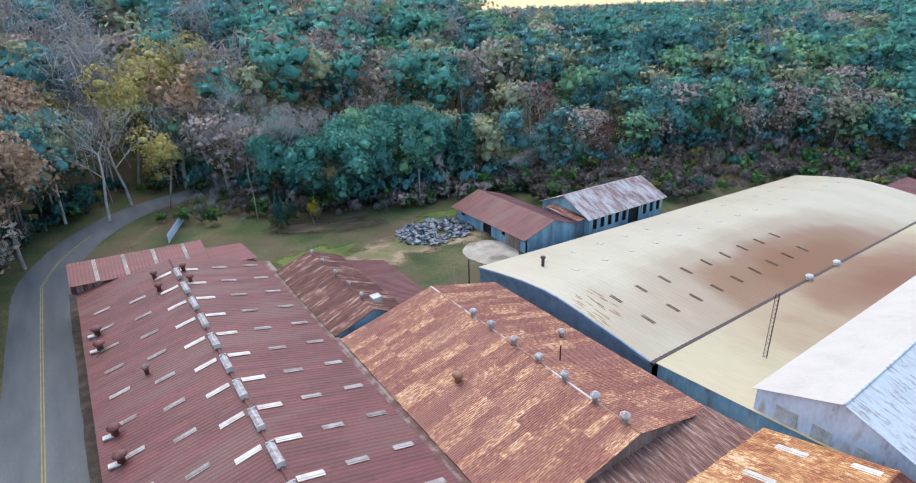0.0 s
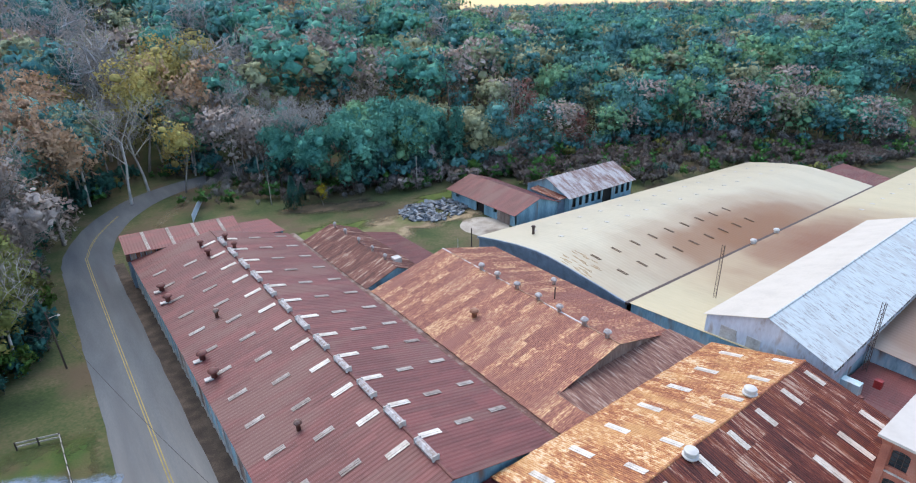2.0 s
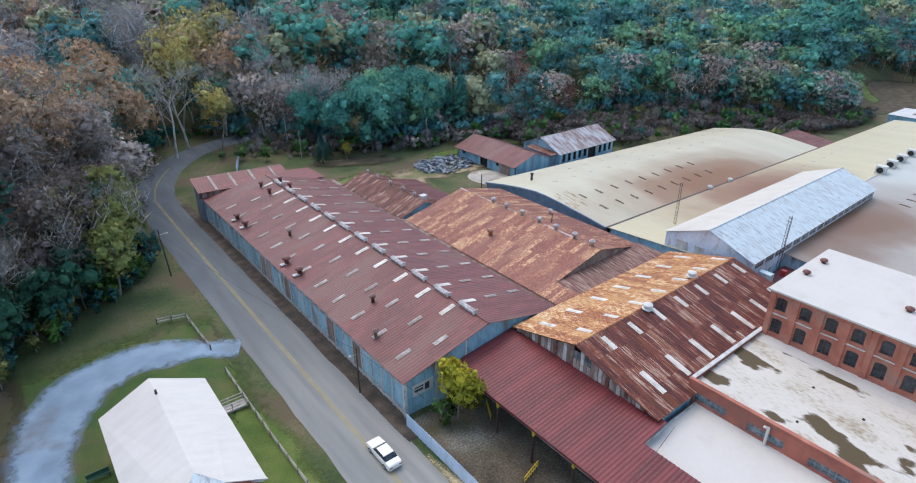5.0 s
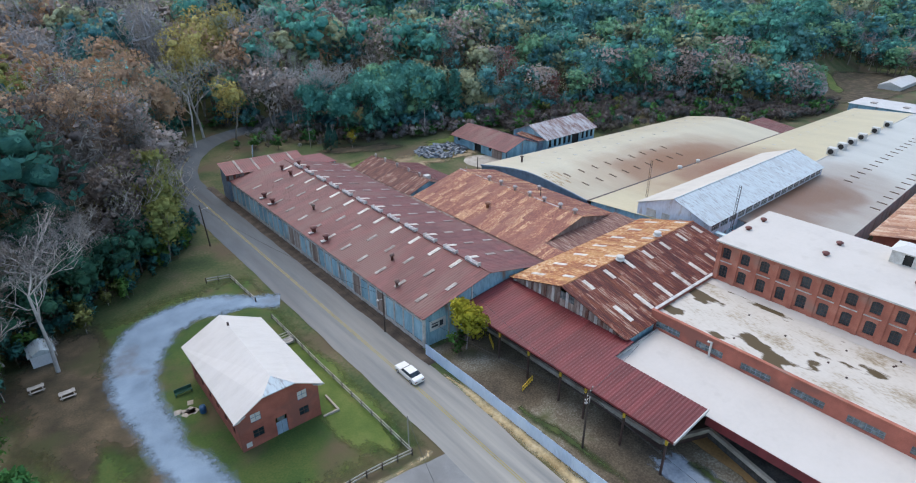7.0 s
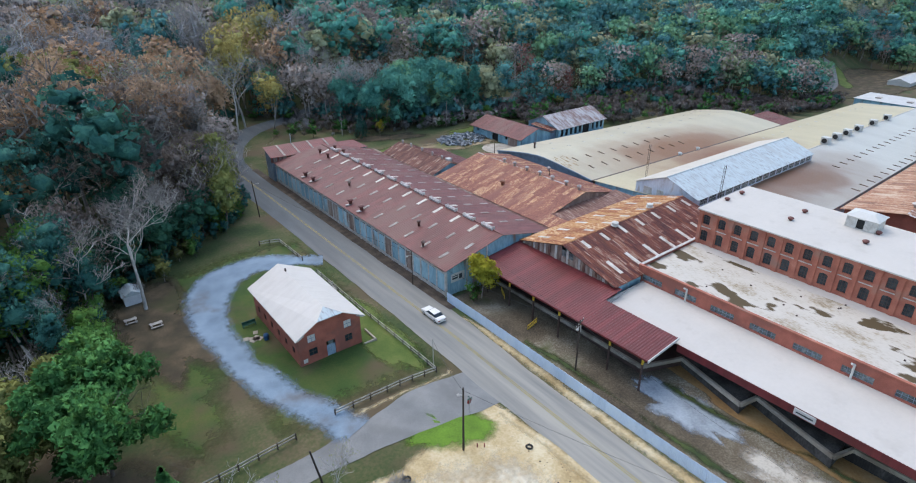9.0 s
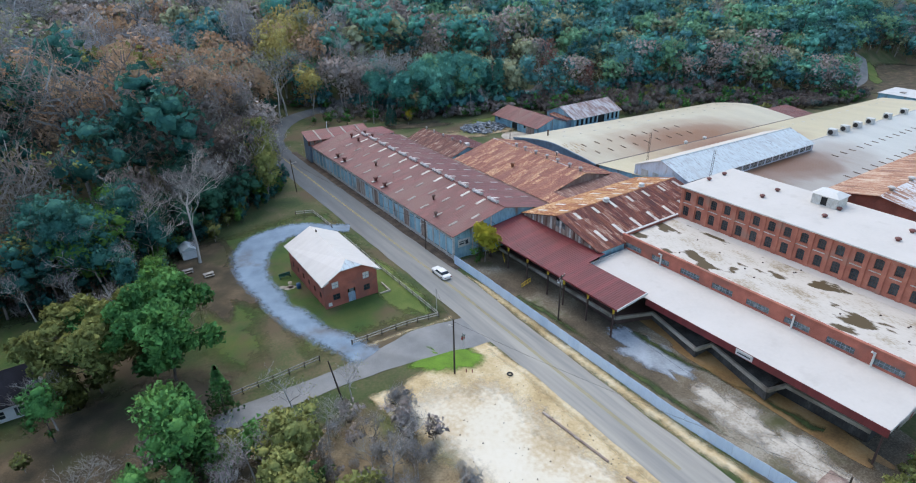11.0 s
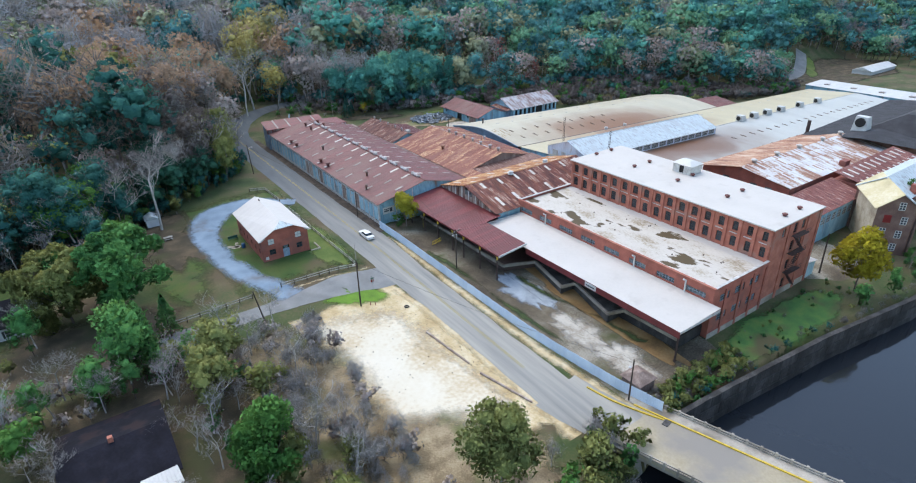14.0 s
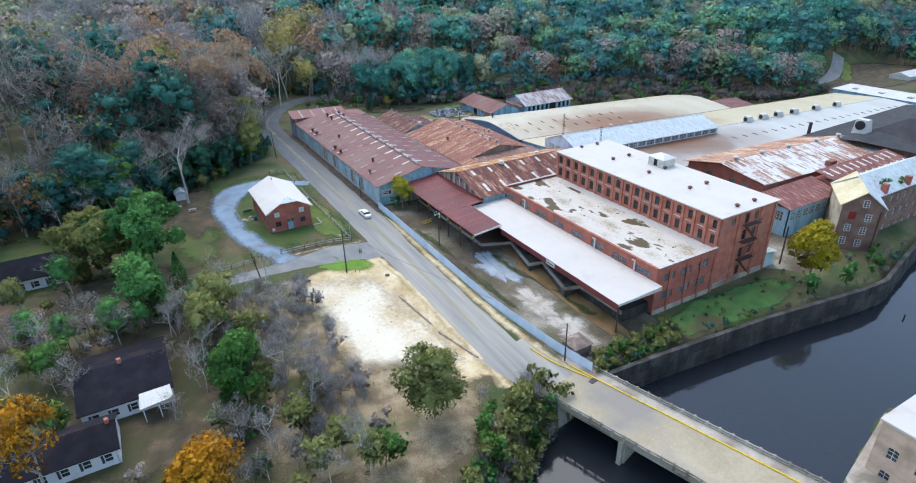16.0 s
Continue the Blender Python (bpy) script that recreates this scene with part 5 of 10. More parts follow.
BOW = [(37.7, 3.4), (43.5, 4.12), (50.0, 4.85), (54.5, 5.2), (57.5, 5.22), (62.5, 4.72), (68.0, 3.85), (74.2, 2.65)]
BOW_Z = lambda y: lerp_line(BOW, y)
for (y0, z0), (y1, z1) in zip(BOW, BOW[1:]):
    Mesh().corrugated((bx0, y0, z0), (bx1, y0, z0), (bx1, y1, z1), (bx0, y1, z1), 0.95, 0.006).make("roof_slope", CREAM_A, BG)
b = Mesh()
for c in (bx0 + 0.4, bx1 - 0.65):
    ring = [(37.9, -3.0), (73.9, -3.0)] + [(y, z - 0.12) for y, z in reversed(BOW)]
    b.prism([(c, y, z) for y, z in ring], [(c + 0.25, y, z) for y, z in ring])
b.box(bx0 + 0.7, bx1 - 0.7, 73.5, 73.8, -4.0, 2.5)
b.make("wall", BLUE_TRIM, BG, "blue-grey sheet wall")
Mesh().box(bx0, bx1, 37.2, 38.0, 3.1, 3.42).make("valley_gutter", DARK_METAL, BG, "dark rusted valley gutter")
rim_ = [(y, z - 0.42) for y, z in BOW] + [(y, z + 0.03) for y, z in reversed(BOW)]
fas = Mesh().prism([(bx0 - 0.06, y, z) for y, z in rim_], [(bx0 + 0.2, y, z) for y, z in rim_])
fas.make("fascia", BLUE_TRIM, BG)
slot = Mesh()
for i in (-0.5, 0.5):
    slot.box(-0.06 + i * 0.36, 0.06 + i * 0.36, -1.1, 1.1, 0.0, 0.07)
slot_d = data_of(slot, "roof_slot", SLOT)
pale_slot = data_of(Mesh().box(-0.35, 0.35, -0.5, 0.5, 0.0, 0.06), "roof_slot", PALE_METAL)
for k in range(9):
    piece("roof_slot", slot_d, slope_pose((60.6 + 5.95 * k, 43.8, BOW_Z(43.8) + 0.05), (0, -1, -0.117)), BG)
    piece("roof_slot", slot_d, slope_pose((60.6 + 6.05 * k, 49.7, BOW_Z(49.7) + 0.05), (0, -1, -0.105)), BG)
for k in range(15):
    for y in (60.2, 67.5):
        piece("roof_slot", pale_slot, slope_pose((63 + 7.3 * k, y, BOW_Z(y) + 0.04), (0, 1, -0.13)), BG)["label"] = "small pale roof hatch"
rd = random.Random(31)
dash = data_of(Mesh().box(-0.05, 0.05, -0.7, 0.7, 0, 0.02), "rust_patch", MUD_RUST)
for k in range(34):
    x, y = rd.uniform(53.6, 59.5), rd.uniform(46.0, 53.0)
    piece("rust_patch", dash, slope_pose((x, y, BOW_Z(y) + 0.02), (0, -1, -0.11)), BG)
cp = thing("flue_pipe", (60.5, 65.5, 4.2), "short dark flue pipe with a cap on the pale roof", "flue")
Mesh().tube((60.5, 65.5, 4.0), (60.5, 65.5, 5.6), 0.28).make("pipe", DARK_METAL, cp)
Mesh().lathe((60.5, 65.5, 5.6), ((0.28, 0), (0.28, 0.15), (0.5, 0.2), (0.4, 0.45), (0, 0.55))).make("cap", DARK_METAL, cp)
for x in (96.6, 107.5):
    Mesh().lathe((x, 37.4, 3.4), ((0.5, 0), (0.5, 0.5), (0.7, 0.6), (0.5, 0.9), (0, 1))).make("roof_vent", WHITE_METAL, BG)
# south bays with the monitor on them
Mesh().corrugated((53.4, 37.2, 3.4), (bcx1, 37.2, 3.4), (bcx1, 14, 5.0), (53.4, 14, 5.0), 0.95, 0.006).make("roof_slope", CREAM_B, BG)
Mesh().corrugated((68.2, -9.6, 3.6), (bcx1, -9.6, 3.6), (bcx1, 14, 5.0), (68.2, 14, 5.0), 0.95, 0.006).make("roof_slope", CREAM_C, BG)
Mesh().tube((122.0, 14, 5.0), (bcx1, 14, 5.0), 0.2, n=6).make("ridge_cap", PALE_METAL, BG)
b = Mesh()
b.prism([(53.7, 14.3, -3.6), (53.7, 37.0, -3.6), (53.7, 37.0, 3.28), (53.7, 14.3, 4.85)], [(54.0, 14.3, -3.6), (54.0, 37.0, -3.6), (54.0, 37.0, 3.28), (54.0, 14.3, 4.85)])
b.prism([(68.6, -9.3, -3.6), (68.6, 13.9, -3.6), (68.6, 13.9, 4.85), (68.6, -9.3, 3.45)], [(68.9, -9.3, -3.6), (68.9, 13.9, -3.6), (68.9, 13.9, 4.85), (68.9, -9.3, 3.45)])
b.box(54.1, 68.6, 9.1, 9.35, -3.6, 3.4)
b.box(53.8, 69.0, 14.0, 14.28, -3.6, 4.8).box(bcx1 - 0.7, bcx1 - 0.4, -9.2, 36.8, -3.6, 3.4)
b.box(69.0, bcx1 - 0.8, -9.4, -9.2, -3.6, 3.5).box(173, bcx1 - 0.6, 36.4, 36.7, -3.6, 3.3)
b.make("wall", BLUE, BG)
zc = lambda y: 5.0 - (14 - y) * 1.4 / 23.6
for k in range(22):
    for y, x0 in ((-8.0, 106.4), (2.4, 123.4)):
        x = x0 + 6.3 * k
        if x < 255:
            piece("roof_slot", slot_d, slope_pose((x, y, zc(y) + 0.06), (0, -1, -0.06)), BG)
    if k < 14:
        piece("roof_slot", pale_slot, slope_pose((142 + 8.2 * k, 31.5, 3.4 + 5.7 * 0.069 + 0.04), (0, 1, -0.069)), BG)["label"] = "small dark roof hatch"
for x in (148.4, 158.7, 169.5, 181.5, 199.0, 217.0):
    y, z = 14.0, 5.05
    fan = thing("roof_fan", (x, y, z), "pale box-shaped roof exhaust fan with a round dark opening", "roof fan", "roof fans")
    Mesh().box(x - 1.0, x + 1.6, y - 1.2, y + 1.2, z - 0.1, z + 2.1).make("housing", WHITE_METAL, fan)
    Mesh().tube((x - 1.35, y, z + 1.0), (x - 0.95, y, z + 1.0), 0.95, n=18).make("fan_ring", PALE_METAL, fan)
    # black disc stands for the dark inside of the fan
    Mesh().tube((x - 1.38, y, z + 1.0), (x - 1.3, y, z + 1.0), 0.82, n=18).make("fan_opening", RUBBER, fan)
    Mesh().prism([(x + 1.6, y - 1.0, z), (x + 3.4, y - 0.8, z), (x + 3.4, y + 0.8, z), (x + 1.6, y + 1.0, z)], [(x + 1.6, y - 1.0, z + 1.7), (x + 3.4, y - 0.8, z + 0.6), (x + 3.4, y + 0.8, z + 0.6), (x + 1.6, y + 1.0, z + 1.7)]).make("duct", WHITE_METAL, fan)

MON_WHITE = material("lit_white_sheet", ((0.25, (0.48, 0.442, 0.385)), (0.5, (0.53, 0.488, 0.425)), (0.75, (0.56, 0.515, 0.45))), 0.7, scale=0.3, fine=3, bump=0.03)
MN = thing("roof_monitor", (84, 17, 4), "long raised roof monitor of white weathered sheet metal", "roof monitor")
mx0, mx1, my0, my1, mym, mze, mzr = 53.5, 122.4, 8.5, 25.3, 16.9, 6.85, 10.0
# Slopes of one roof: north painted light-struck white, south a cooler shaded grey.
Mesh().corrugated((mx0, my1, mze), (mx1, my1, mze), (mx1, mym, mzr), (mx0, mym, mzr), 0.8, 0.006).make("roof_slope", MON_WHITE, MN)
Mesh().corrugated((mx0, my0, mze), (mx1, my0, mze), (mx1, mym, mzr), (mx0, mym, mzr), 0.8, 0.008).make("roof_slope", GALV, MN, "weathered metal slope, blue-grey as the less lit side")
Mesh().tube((mx0, mym, mzr + 0.02), (mx1, mym, mzr + 0.02), 0.14).make("ridge_cap", GALV, MN)
MON_WALL = material("pale_blue_rusty_wall", ((0.2, (0.30, 0.22, 0.17)), (0.38, (0.52, 0.55, 0.62)), (0.6, (0.62, 0.67, 0.75)), (0.8, (0.70, 0.74, 0.80))), 0.5, scale=0.35, fine=3, stretch=(1, 1.2, 0.35), stain=(0.30, 0.18, 0.11), stain_scale=0.35, stain_at=(0.60, 0.72))
b = gable_ends(Mesh(), "x", mx0 + 0.3, mx1 - 0.3, my0 + 0.4, my1 - 0.4, mym, 2.6, mze - 0.06, mzr - 0.12)
b.box(mx0 + 0.5, mx1 - 0.5, my1 - 0.7, my1 - 0.5, 3.5, mze - 0.06)
facade(b, (mx0 + 0.5, my0 + 0.5), (1, 0), (0, -1), mx1 - mx0 - 1, 3.5, mze - 0.06, [(1.5 + 4.15 * k, 4.9 + 4.15 * k, 4.95, 6.45, 0) for k in range(16)], 0.2)
b.make("wall", MON_WALL, MN, "pale blue sheet wall with rust at its foot")
wn_ = mill_window("monitor", 3.4, 1.5, 5, 2, GLASS_GREY, PALE_METAL, 0.06)
for k in range(16):
    put_window(wn_, (mx0 + 0.5 + 3.2 + 4.15 * k, my0 + 0.62, 4.95), (0, -1), MN)
for y, w in ((21.6, 2.2), (18.2, 1.8), (14.6, 1.2)):
    Mesh().box(mx0 + 0.22, mx0 + 0.29, y - w / 2, y + w / 2, 4.4, 6.3).make("patch_sheet", PALE_METAL, MN, "loose rust-edged patch sheet")


def lattice_mast(x, y, z, h, label):
    t = thing("lattice_mast", (x, y, z), label, "mast", "lattice masts")
    legs = [(0.28, 0.0), (-0.14, 0.24), (-0.14, -0.24)]
    for a, b_ in legs:
        Mesh().tube((x + a, y + b_, z), (x + a, y + b_, z + h), 0.035, n=5).make("leg", DARK_METAL, t)
    br = Mesh()
    n = int(h / 0.6)
    for i in range(n):
        for j in range(3):
            a, c = legs[j], legs[(j + 1) % 3]
            br.tube((x + a[0], y + a[1], z + h * i / n), (x + c[0], y + c[1], z + h * (i + 1) / n), 0.02, n=4)
    br.make("bracing", DARK_METAL, t)


lattice_mast(65.5, 29.4, 3.9, 9.0, "rusty lattice mast standing on the cream roof")
lattice_mast(61.0, 7.2, 4.5, 9.6, "rusty lattice mast beside the roof monitor")
VIEW_SHEAR = None
lk = thing("link_building", (55, 3, -3), "small link roof with blue gable and machinery", "factory building")
Mesh().corrugated((51.7, -9.0, 3.0), (51.7, 13.8, 3.0), (56.9, 13.8, 2.8), (56.9, -9.0, 2.8), 0.5, 0.03).make("roof", RED, lk)
Mesh().box(51.9, 56.7, -8.6, 13.5, -3, 2.7).make("wall", BLUE, lk)
Mesh().box(53.0, 53.9, 6.4, 7.3, 2.1, 4.9).make("machine_housing", PALE_METAL, lk)
Mesh().box(55.0, 56.2, 6.2, 8.2, 2.1, 5.3).make("shaft", BLUE, lk, "pale blue sheet-metal shaft")
Mesh().box(55.6, 56.3, 4.4, 5.2, 5.6, 6.6).make("panel", RED_PAINT, lk, "red metal panel")
Mesh().tube((53.4, 5.4, 2.1), (53.4, 5.4, 5.2), 0.3).make("duct", COWL, lk)

# ---- low roof in the corner between the sheds and the mill ----
LR = thing("low_roof", (60, 0, -3.6), "low dark maroon roof in the corner below the blue sheds", "roof")
Mesh().corrugated((51.8, -9.4, 1.7), (68.9, -9.4, 1.3), (68.9, 9.4, 1.3), (51.8, 9.4, 1.7), 0.6, 0.03).make("roof", RED, LR)
Mesh().box(52.2, 68.6, -9.2, 9.0, -3.8, 1.15).make("wall", BRICK_DARK, LR)
LK = thing("rooftop_tank", (57.5, 7.6, 1.6), "small white tank with a dark cap on the low roof", "tank")
Mesh().lathe((57.5, 7.6, 1.5), ((0.0, 0), (0.75, 0), (0.8, 0.2), (0.8, 1.5), (0.6, 1.8), (0, 1.9))).make("tank", WHITE_METAL, LK)
Mesh().lathe((57.5, 7.6, 3.38), ((0.0, 0), (0.4, 0), (0.4, 0.3), (0, 0.35))).make("cap", DARK_METAL, LK)

# ---- red canopy over the yard ----
CA = thing("canopy", (7, 4, -3), "open loading canopy with a red corrugated roof on steel posts", "canopy")
cz = lambda x: 2.75 + (x - 2.6) * 0.105
Mesh().corrugated((2.6, 22.9, cz(2.6)), (2.6, -2.0, cz(2.6)), (14.2, -2.0, cz(14.2)), (14.2, 22.9, cz(14.2)), 0.5, 0.05).make("roof_slope", RED_BRIGHT, CA)
Mesh().corrugated((2.6, -2.0, cz(2.6)), (2.6, -15.8, cz(2.6)), (9.9, -15.8, cz(9.9)), (9.9, -2.0, cz(9.9)), 0.5, 0.05).make("roof_slope", RED_BRIGHT, CA)
Mesh().prism([(2.5, -15.95, cz(2.6) - 0.3), (10.0, -15.95, cz(10) - 0.3), (10.0, -15.95, cz(10) + 0.1), (2.5, -15.95, cz(2.6) + 0.1)], [(2.5, -15.8, cz(2.6) - 0.3), (10.0, -15.8, cz(10) - 0.3), (10.0, -15.8, cz(10) + 0.1), (2.5, -15.8, cz(2.6) + 0.1)]).make("fascia", WHITE_METAL, CA, "white edge board")
Mesh().box(2.5, 2.6, -15.8, 22.6, cz(2.6) - 0.28, cz(2.6) + 0.02).make("fascia", RED_BRIGHT, CA)
for y in (20, 13.9, 7.8, 1.7, -2.7, -8.8, -14.8):
    zb = height(2.9, y)
    # lower post painted dark, as shaded under the canopy; only the top stays yellow
    Mesh().box(2.8, 3.05, y - 0.12, y + 0.12, zb - 0.3, 1.4).make("post", DARK_METAL, CA, "steel post painted dark for the canopy's shade")
    Mesh().box(2.78, 3.07, y - 0.14, y + 0.14, 1.4, 2.55).make("post_top", YELLOW, CA, "yellow painted post top")
    Mesh().box(2.8, 9.8 if y < -2 else 14, y - 0.08, y + 0.08, 2.4, 2.6).make("beam", DARK_METAL, CA)
DK = thing("loading_dock", (14, -15, -3), "sawtooth-edged concrete loading dock, darkened for the shade under the canopy", "loading dock")
ring = [(6.5, 21.5), (6.5, -12.5), (13.2, -15.3), (10.3, -26.5), (13.6, -27.2), (10.4, -38.8), (13.7, -39.8), (13.9, -51.5), (20.9, -51.5), (20.9, 21.5)]
# convex pieces of the platform; the one under the canopy is painted shade-dark
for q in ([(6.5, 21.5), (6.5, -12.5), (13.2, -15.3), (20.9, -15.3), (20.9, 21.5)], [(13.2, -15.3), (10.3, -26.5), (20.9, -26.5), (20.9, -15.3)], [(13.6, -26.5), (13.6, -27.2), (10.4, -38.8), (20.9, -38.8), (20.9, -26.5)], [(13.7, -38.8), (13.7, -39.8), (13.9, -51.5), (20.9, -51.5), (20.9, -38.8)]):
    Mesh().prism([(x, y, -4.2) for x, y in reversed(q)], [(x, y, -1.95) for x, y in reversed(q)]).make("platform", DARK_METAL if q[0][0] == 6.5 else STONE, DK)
for (x0, y0), (x1, y1) in zip(ring, ring[1:8]):
    u = Vector((x1 - x0, y1 - y0, 0))
    a = math.atan2(u.y, u.x)
    Mesh().box(0, u.length, -0.22, 0.22, -0.55, 0.06, Matrix.Translation((x0, y0, -1.95)) @ Matrix.Rotation(a, 4, "Z")).make("edge_beam", CONCRETE, DK, "pale concrete dock edge")

# ---- white canopy roof ----
WC = thing("canopy", (16, -28, -3.4), "flat white canopy roof with dark red fascia beside brick wall", "canopy")
ww = lambda x: 2.5 + (x - 9.9) * 0.035
Mesh().prism([(9.9, -54.2, ww(9.9) - 0.15), (21.0, -54.2, ww(21) - 0.15), (21.0, -1.7, ww(21) - 0.15), (9.9, -1.7, ww(9.9) - 0.15)], [(9.9, -54.2, ww(9.9)), (21.0, -54.2, ww(21)), (21.0, -1.7, ww(21)), (9.9, -1.7, ww(9.9))]).make("roof_slab", WHITE_ROOF, WC)
Mesh().corrugated((9.82, -15.9, 1.25), (9.82, -54.25, 1.25), (9.80, -54.25, 2.52), (9.80, -15.9, 2.52), 0.4, 0.04, 0.04).make("fascia", RED_BRIGHT, WC, "dark red corrugated fascia")
Mesh().box(9.85, 21.0, -54.28, -54.2, 2.1, 2.62).make("fascia", PALE_METAL, WC)
Mesh().box(9.7, 21.0, -1.75, -1.5, 2.3, 3.0).make("edge_board", PALE_METAL, WC)
for y in (-18, -26.8, -33, -39.3, -45, -53.6):
    x = 10.6 if y == -53.6 else 14.6
    Mesh().box(x - 0.12, x + 0.13, y - 0.13, y + 0.13, -4.2, 2.3).make("post", DARK_METAL, WC)
sg = thing("sign_board", (9.6, -34.4, 1.9), "small white sign on the red fascia with unreadable lettering", "sign")
Mesh().box(9.62, 9.74, -35.9, -33.2, 1.5, 2.45).make("board", WHITE_METAL, sg)
Mesh().box(9.58, 9.63, -35.6, -33.5, 1.85, 2.05).make("lettering_bar", INK, sg)

# ---- low brick building ----
LB = thing("brick_building", (30, -26, -3.6), "low red brick factory wing with a peeling white flat roof", "factory building")
lx0, lx1, ly0, ly1, lzt = 21.0, 38.2, -52.6, -0.6, 5.75
wy = [-3.2 - 6.55 * k for k in range(8)]
m = Mesh()
facade(m, (lx0, ly1), (0, -1), (-1, 0), ly1 - ly0, -4.4, lzt, [(ly1 - y - 2.0, ly1 - y + 2.0, 3.25, 4.35, 0) for y in wy], 0.4)
facade(m, (lx0 + 0.4, ly0), (1, 0), (0, -1), lx1 - lx0 - 0.4, -5.0, lzt, [(c - 1.5, c + 1.5, z, z + 1.6, 0) for c in (3.2, 7.9, 12.6) for z in (2.4, -1.6)], 0.4)
m.box(lx0, lx1, ly1 - 0.0, ly1 + 0.35, -3.2, lzt)
m.make("wall", BRICK_DARK, LB, "dark red brick wall")
Mesh().box(lx0 + 0.4, lx1, ly0 + 0.4, ly1, 4.9, 5.2).make("roof", PEEL_ROOF, LB, "white roof coating peeling in dark patches")
Mesh().box(lx1 - 2.2, lx1 - 0.02, ly0 + 0.45, ly1 - 0.1, 5.2, 5.23).make("roof_edge", WHITE_ROOF, LB)
for a in ((lx0 - 0.06, lx0 + 0.46, ly0 - 0.06, ly1 + 0.4), (lx0 + 0.46, lx1, ly0 - 0.06, ly0 + 0.46), (lx0 + 0.46, lx1 + 0.3, ly1 - 0.1, ly1 + 0.4)):
    Mesh().box(*a, lzt, lzt + 0.12).make("coping", BRICK if a[0] < lx0 + 0.3 else PALE_METAL, LB)
Mesh().box(lx0 + 0.05, lx1, ly0 - 0.12, ly0 - 0.001, -5.0, -3.6).make("foundation", CONCRETE, LB, "pale concrete foundation")
win = mill_window("factory", 4.0, 1.1, 6, 2, GLASS_GREY, BLUE_TRIM, 0.06)
for y in wy:
    put_window(win, (lx0 + 0.2, y, 3.25), (-1, 0), LB)
win = mill_window("factory", 3.0, 1.6, 5, 3, GLASS_GREY, BLUE_TRIM, 0.06)
for c in (3.2, 7.9, 12.6):
    for z in (2.4, -1.6):
        put_window(win, (lx0 + 0.4 + c, ly0 + 0.2, z), (0, -1), LB)
for x in (25.6 - 0.9, 28.9 + 0.6, 33.6, 37.6):
    Mesh().box(x - 0.3, x + 0.3, ly0 - 0.18, ly0 - 0.002, -4.8, 4.9).make("pilaster", BRICK_DARK, LB)
for y in (-10.0, -35.4, -47.0):
    Mesh().tube((20.75, y, 2.9), (20.75, y, 5.3), 0.16).tube((20.75, y, 5.2), (20.3, y + 0.3, 5.5), 0.16).make("vent_pipe", WHITE_METAL, LB, "white painted vent pipe")
rnd = random.Random(3)
for k in range(14):
    x, y = rnd.uniform(24, 36), rnd.uniform(-50, -4)
    Mesh().box(x - 0.12, x + 0.12, y - 0.12, y + 0.12, 5.2, 5.35).make("roof_drain", DARK_METAL, LB)

# ---- tall brick mill ----
BM_ = thing("brick_mill", (47, -26, -4), "tall red brick mill with arched windows and a white flat roof", "mill")
kx0, kx1, ky0, ky1, kzt = 38.2, 56.1, -52.1, -0.55, 12.0
wys = [-2.05 - 3.055 * k for k in range(17)]
m = Mesh()
facade(m, (kx0, ky1), (0, -1), (-1, 0), ky1 - ky0, -4.2, kzt, [(ky1 - y - 0.68, ky1 - y + 0.68, z0, z1, 0.28) for y in wys for z0, z1 in ((9.35, 11.25), (5.95, 8.1))], 0.5)
sh = [(7.2, 8.6, z, z + 2.3, 0.2) for z in (-3.2, 1.0, 5.2, 9.0)] + [(10.2, 11.5, z, z + 2.0, 0.25) for z in (1.3, 5.5, 9.2)] + [(3.0, 4.2, 9.3, 11.2, 0.25)]
facade(m, (kx0 + 0.5, ky0), (1, 0), (0, -1), kx1 - kx0 - 0.5, -5.0, kzt, sh, 0.5)
m.box(kx0 + 0.5, kx1, ky1 - 0.5, ky1, -4.2, kzt).box(kx1 - 0.5, kx1, ky0 + 0.5, ky1 - 0.5, -5, kzt)
m.make("wall", BRICK, BM_)
Mesh().prism([(kx0 - 0.45, ky0 - 0.4, 12.0), (kx1 + 0.4, ky0 - 0.4, 12.0), (kx1 + 0.4, ky1 + 0.4, 12.0), (kx0 - 0.45, ky1 + 0.4, 12.0)], [(kx0 - 0.45, ky0 - 0.4, 12.25), (kx1 + 0.4, ky0 - 0.4, 12.2), (kx1 + 0.4, ky1 + 0.4, 12.2), (kx0 - 0.45, ky1 + 0.4, 12.25)]).make("roof", WHITE_ROOF, BM_)
wA = mill_window("arched", 1.36, 1.9, 3, 4, GLASS, DARK_METAL, 0.045)
wB = mill_window("arched", 1.36, 2.15, 3, 4, GLASS, DARK_METAL, 0.045)
for y in wys:
    put_window(wA, (kx0 + 0.22, y, 9.35), (-1, 0), BM_)
    put_window(wB, (kx0 + 0.22, y, 5.95), (-1, 0), BM_)
sill = data_of(Mesh().box(-0.12, 0.0, -0.8, 0.8, -0.12, 0.0), "sill", BRICK)
pil = Mesh().box(-0.2, 0.0, -0.34, 0.34, 0, 6.2)
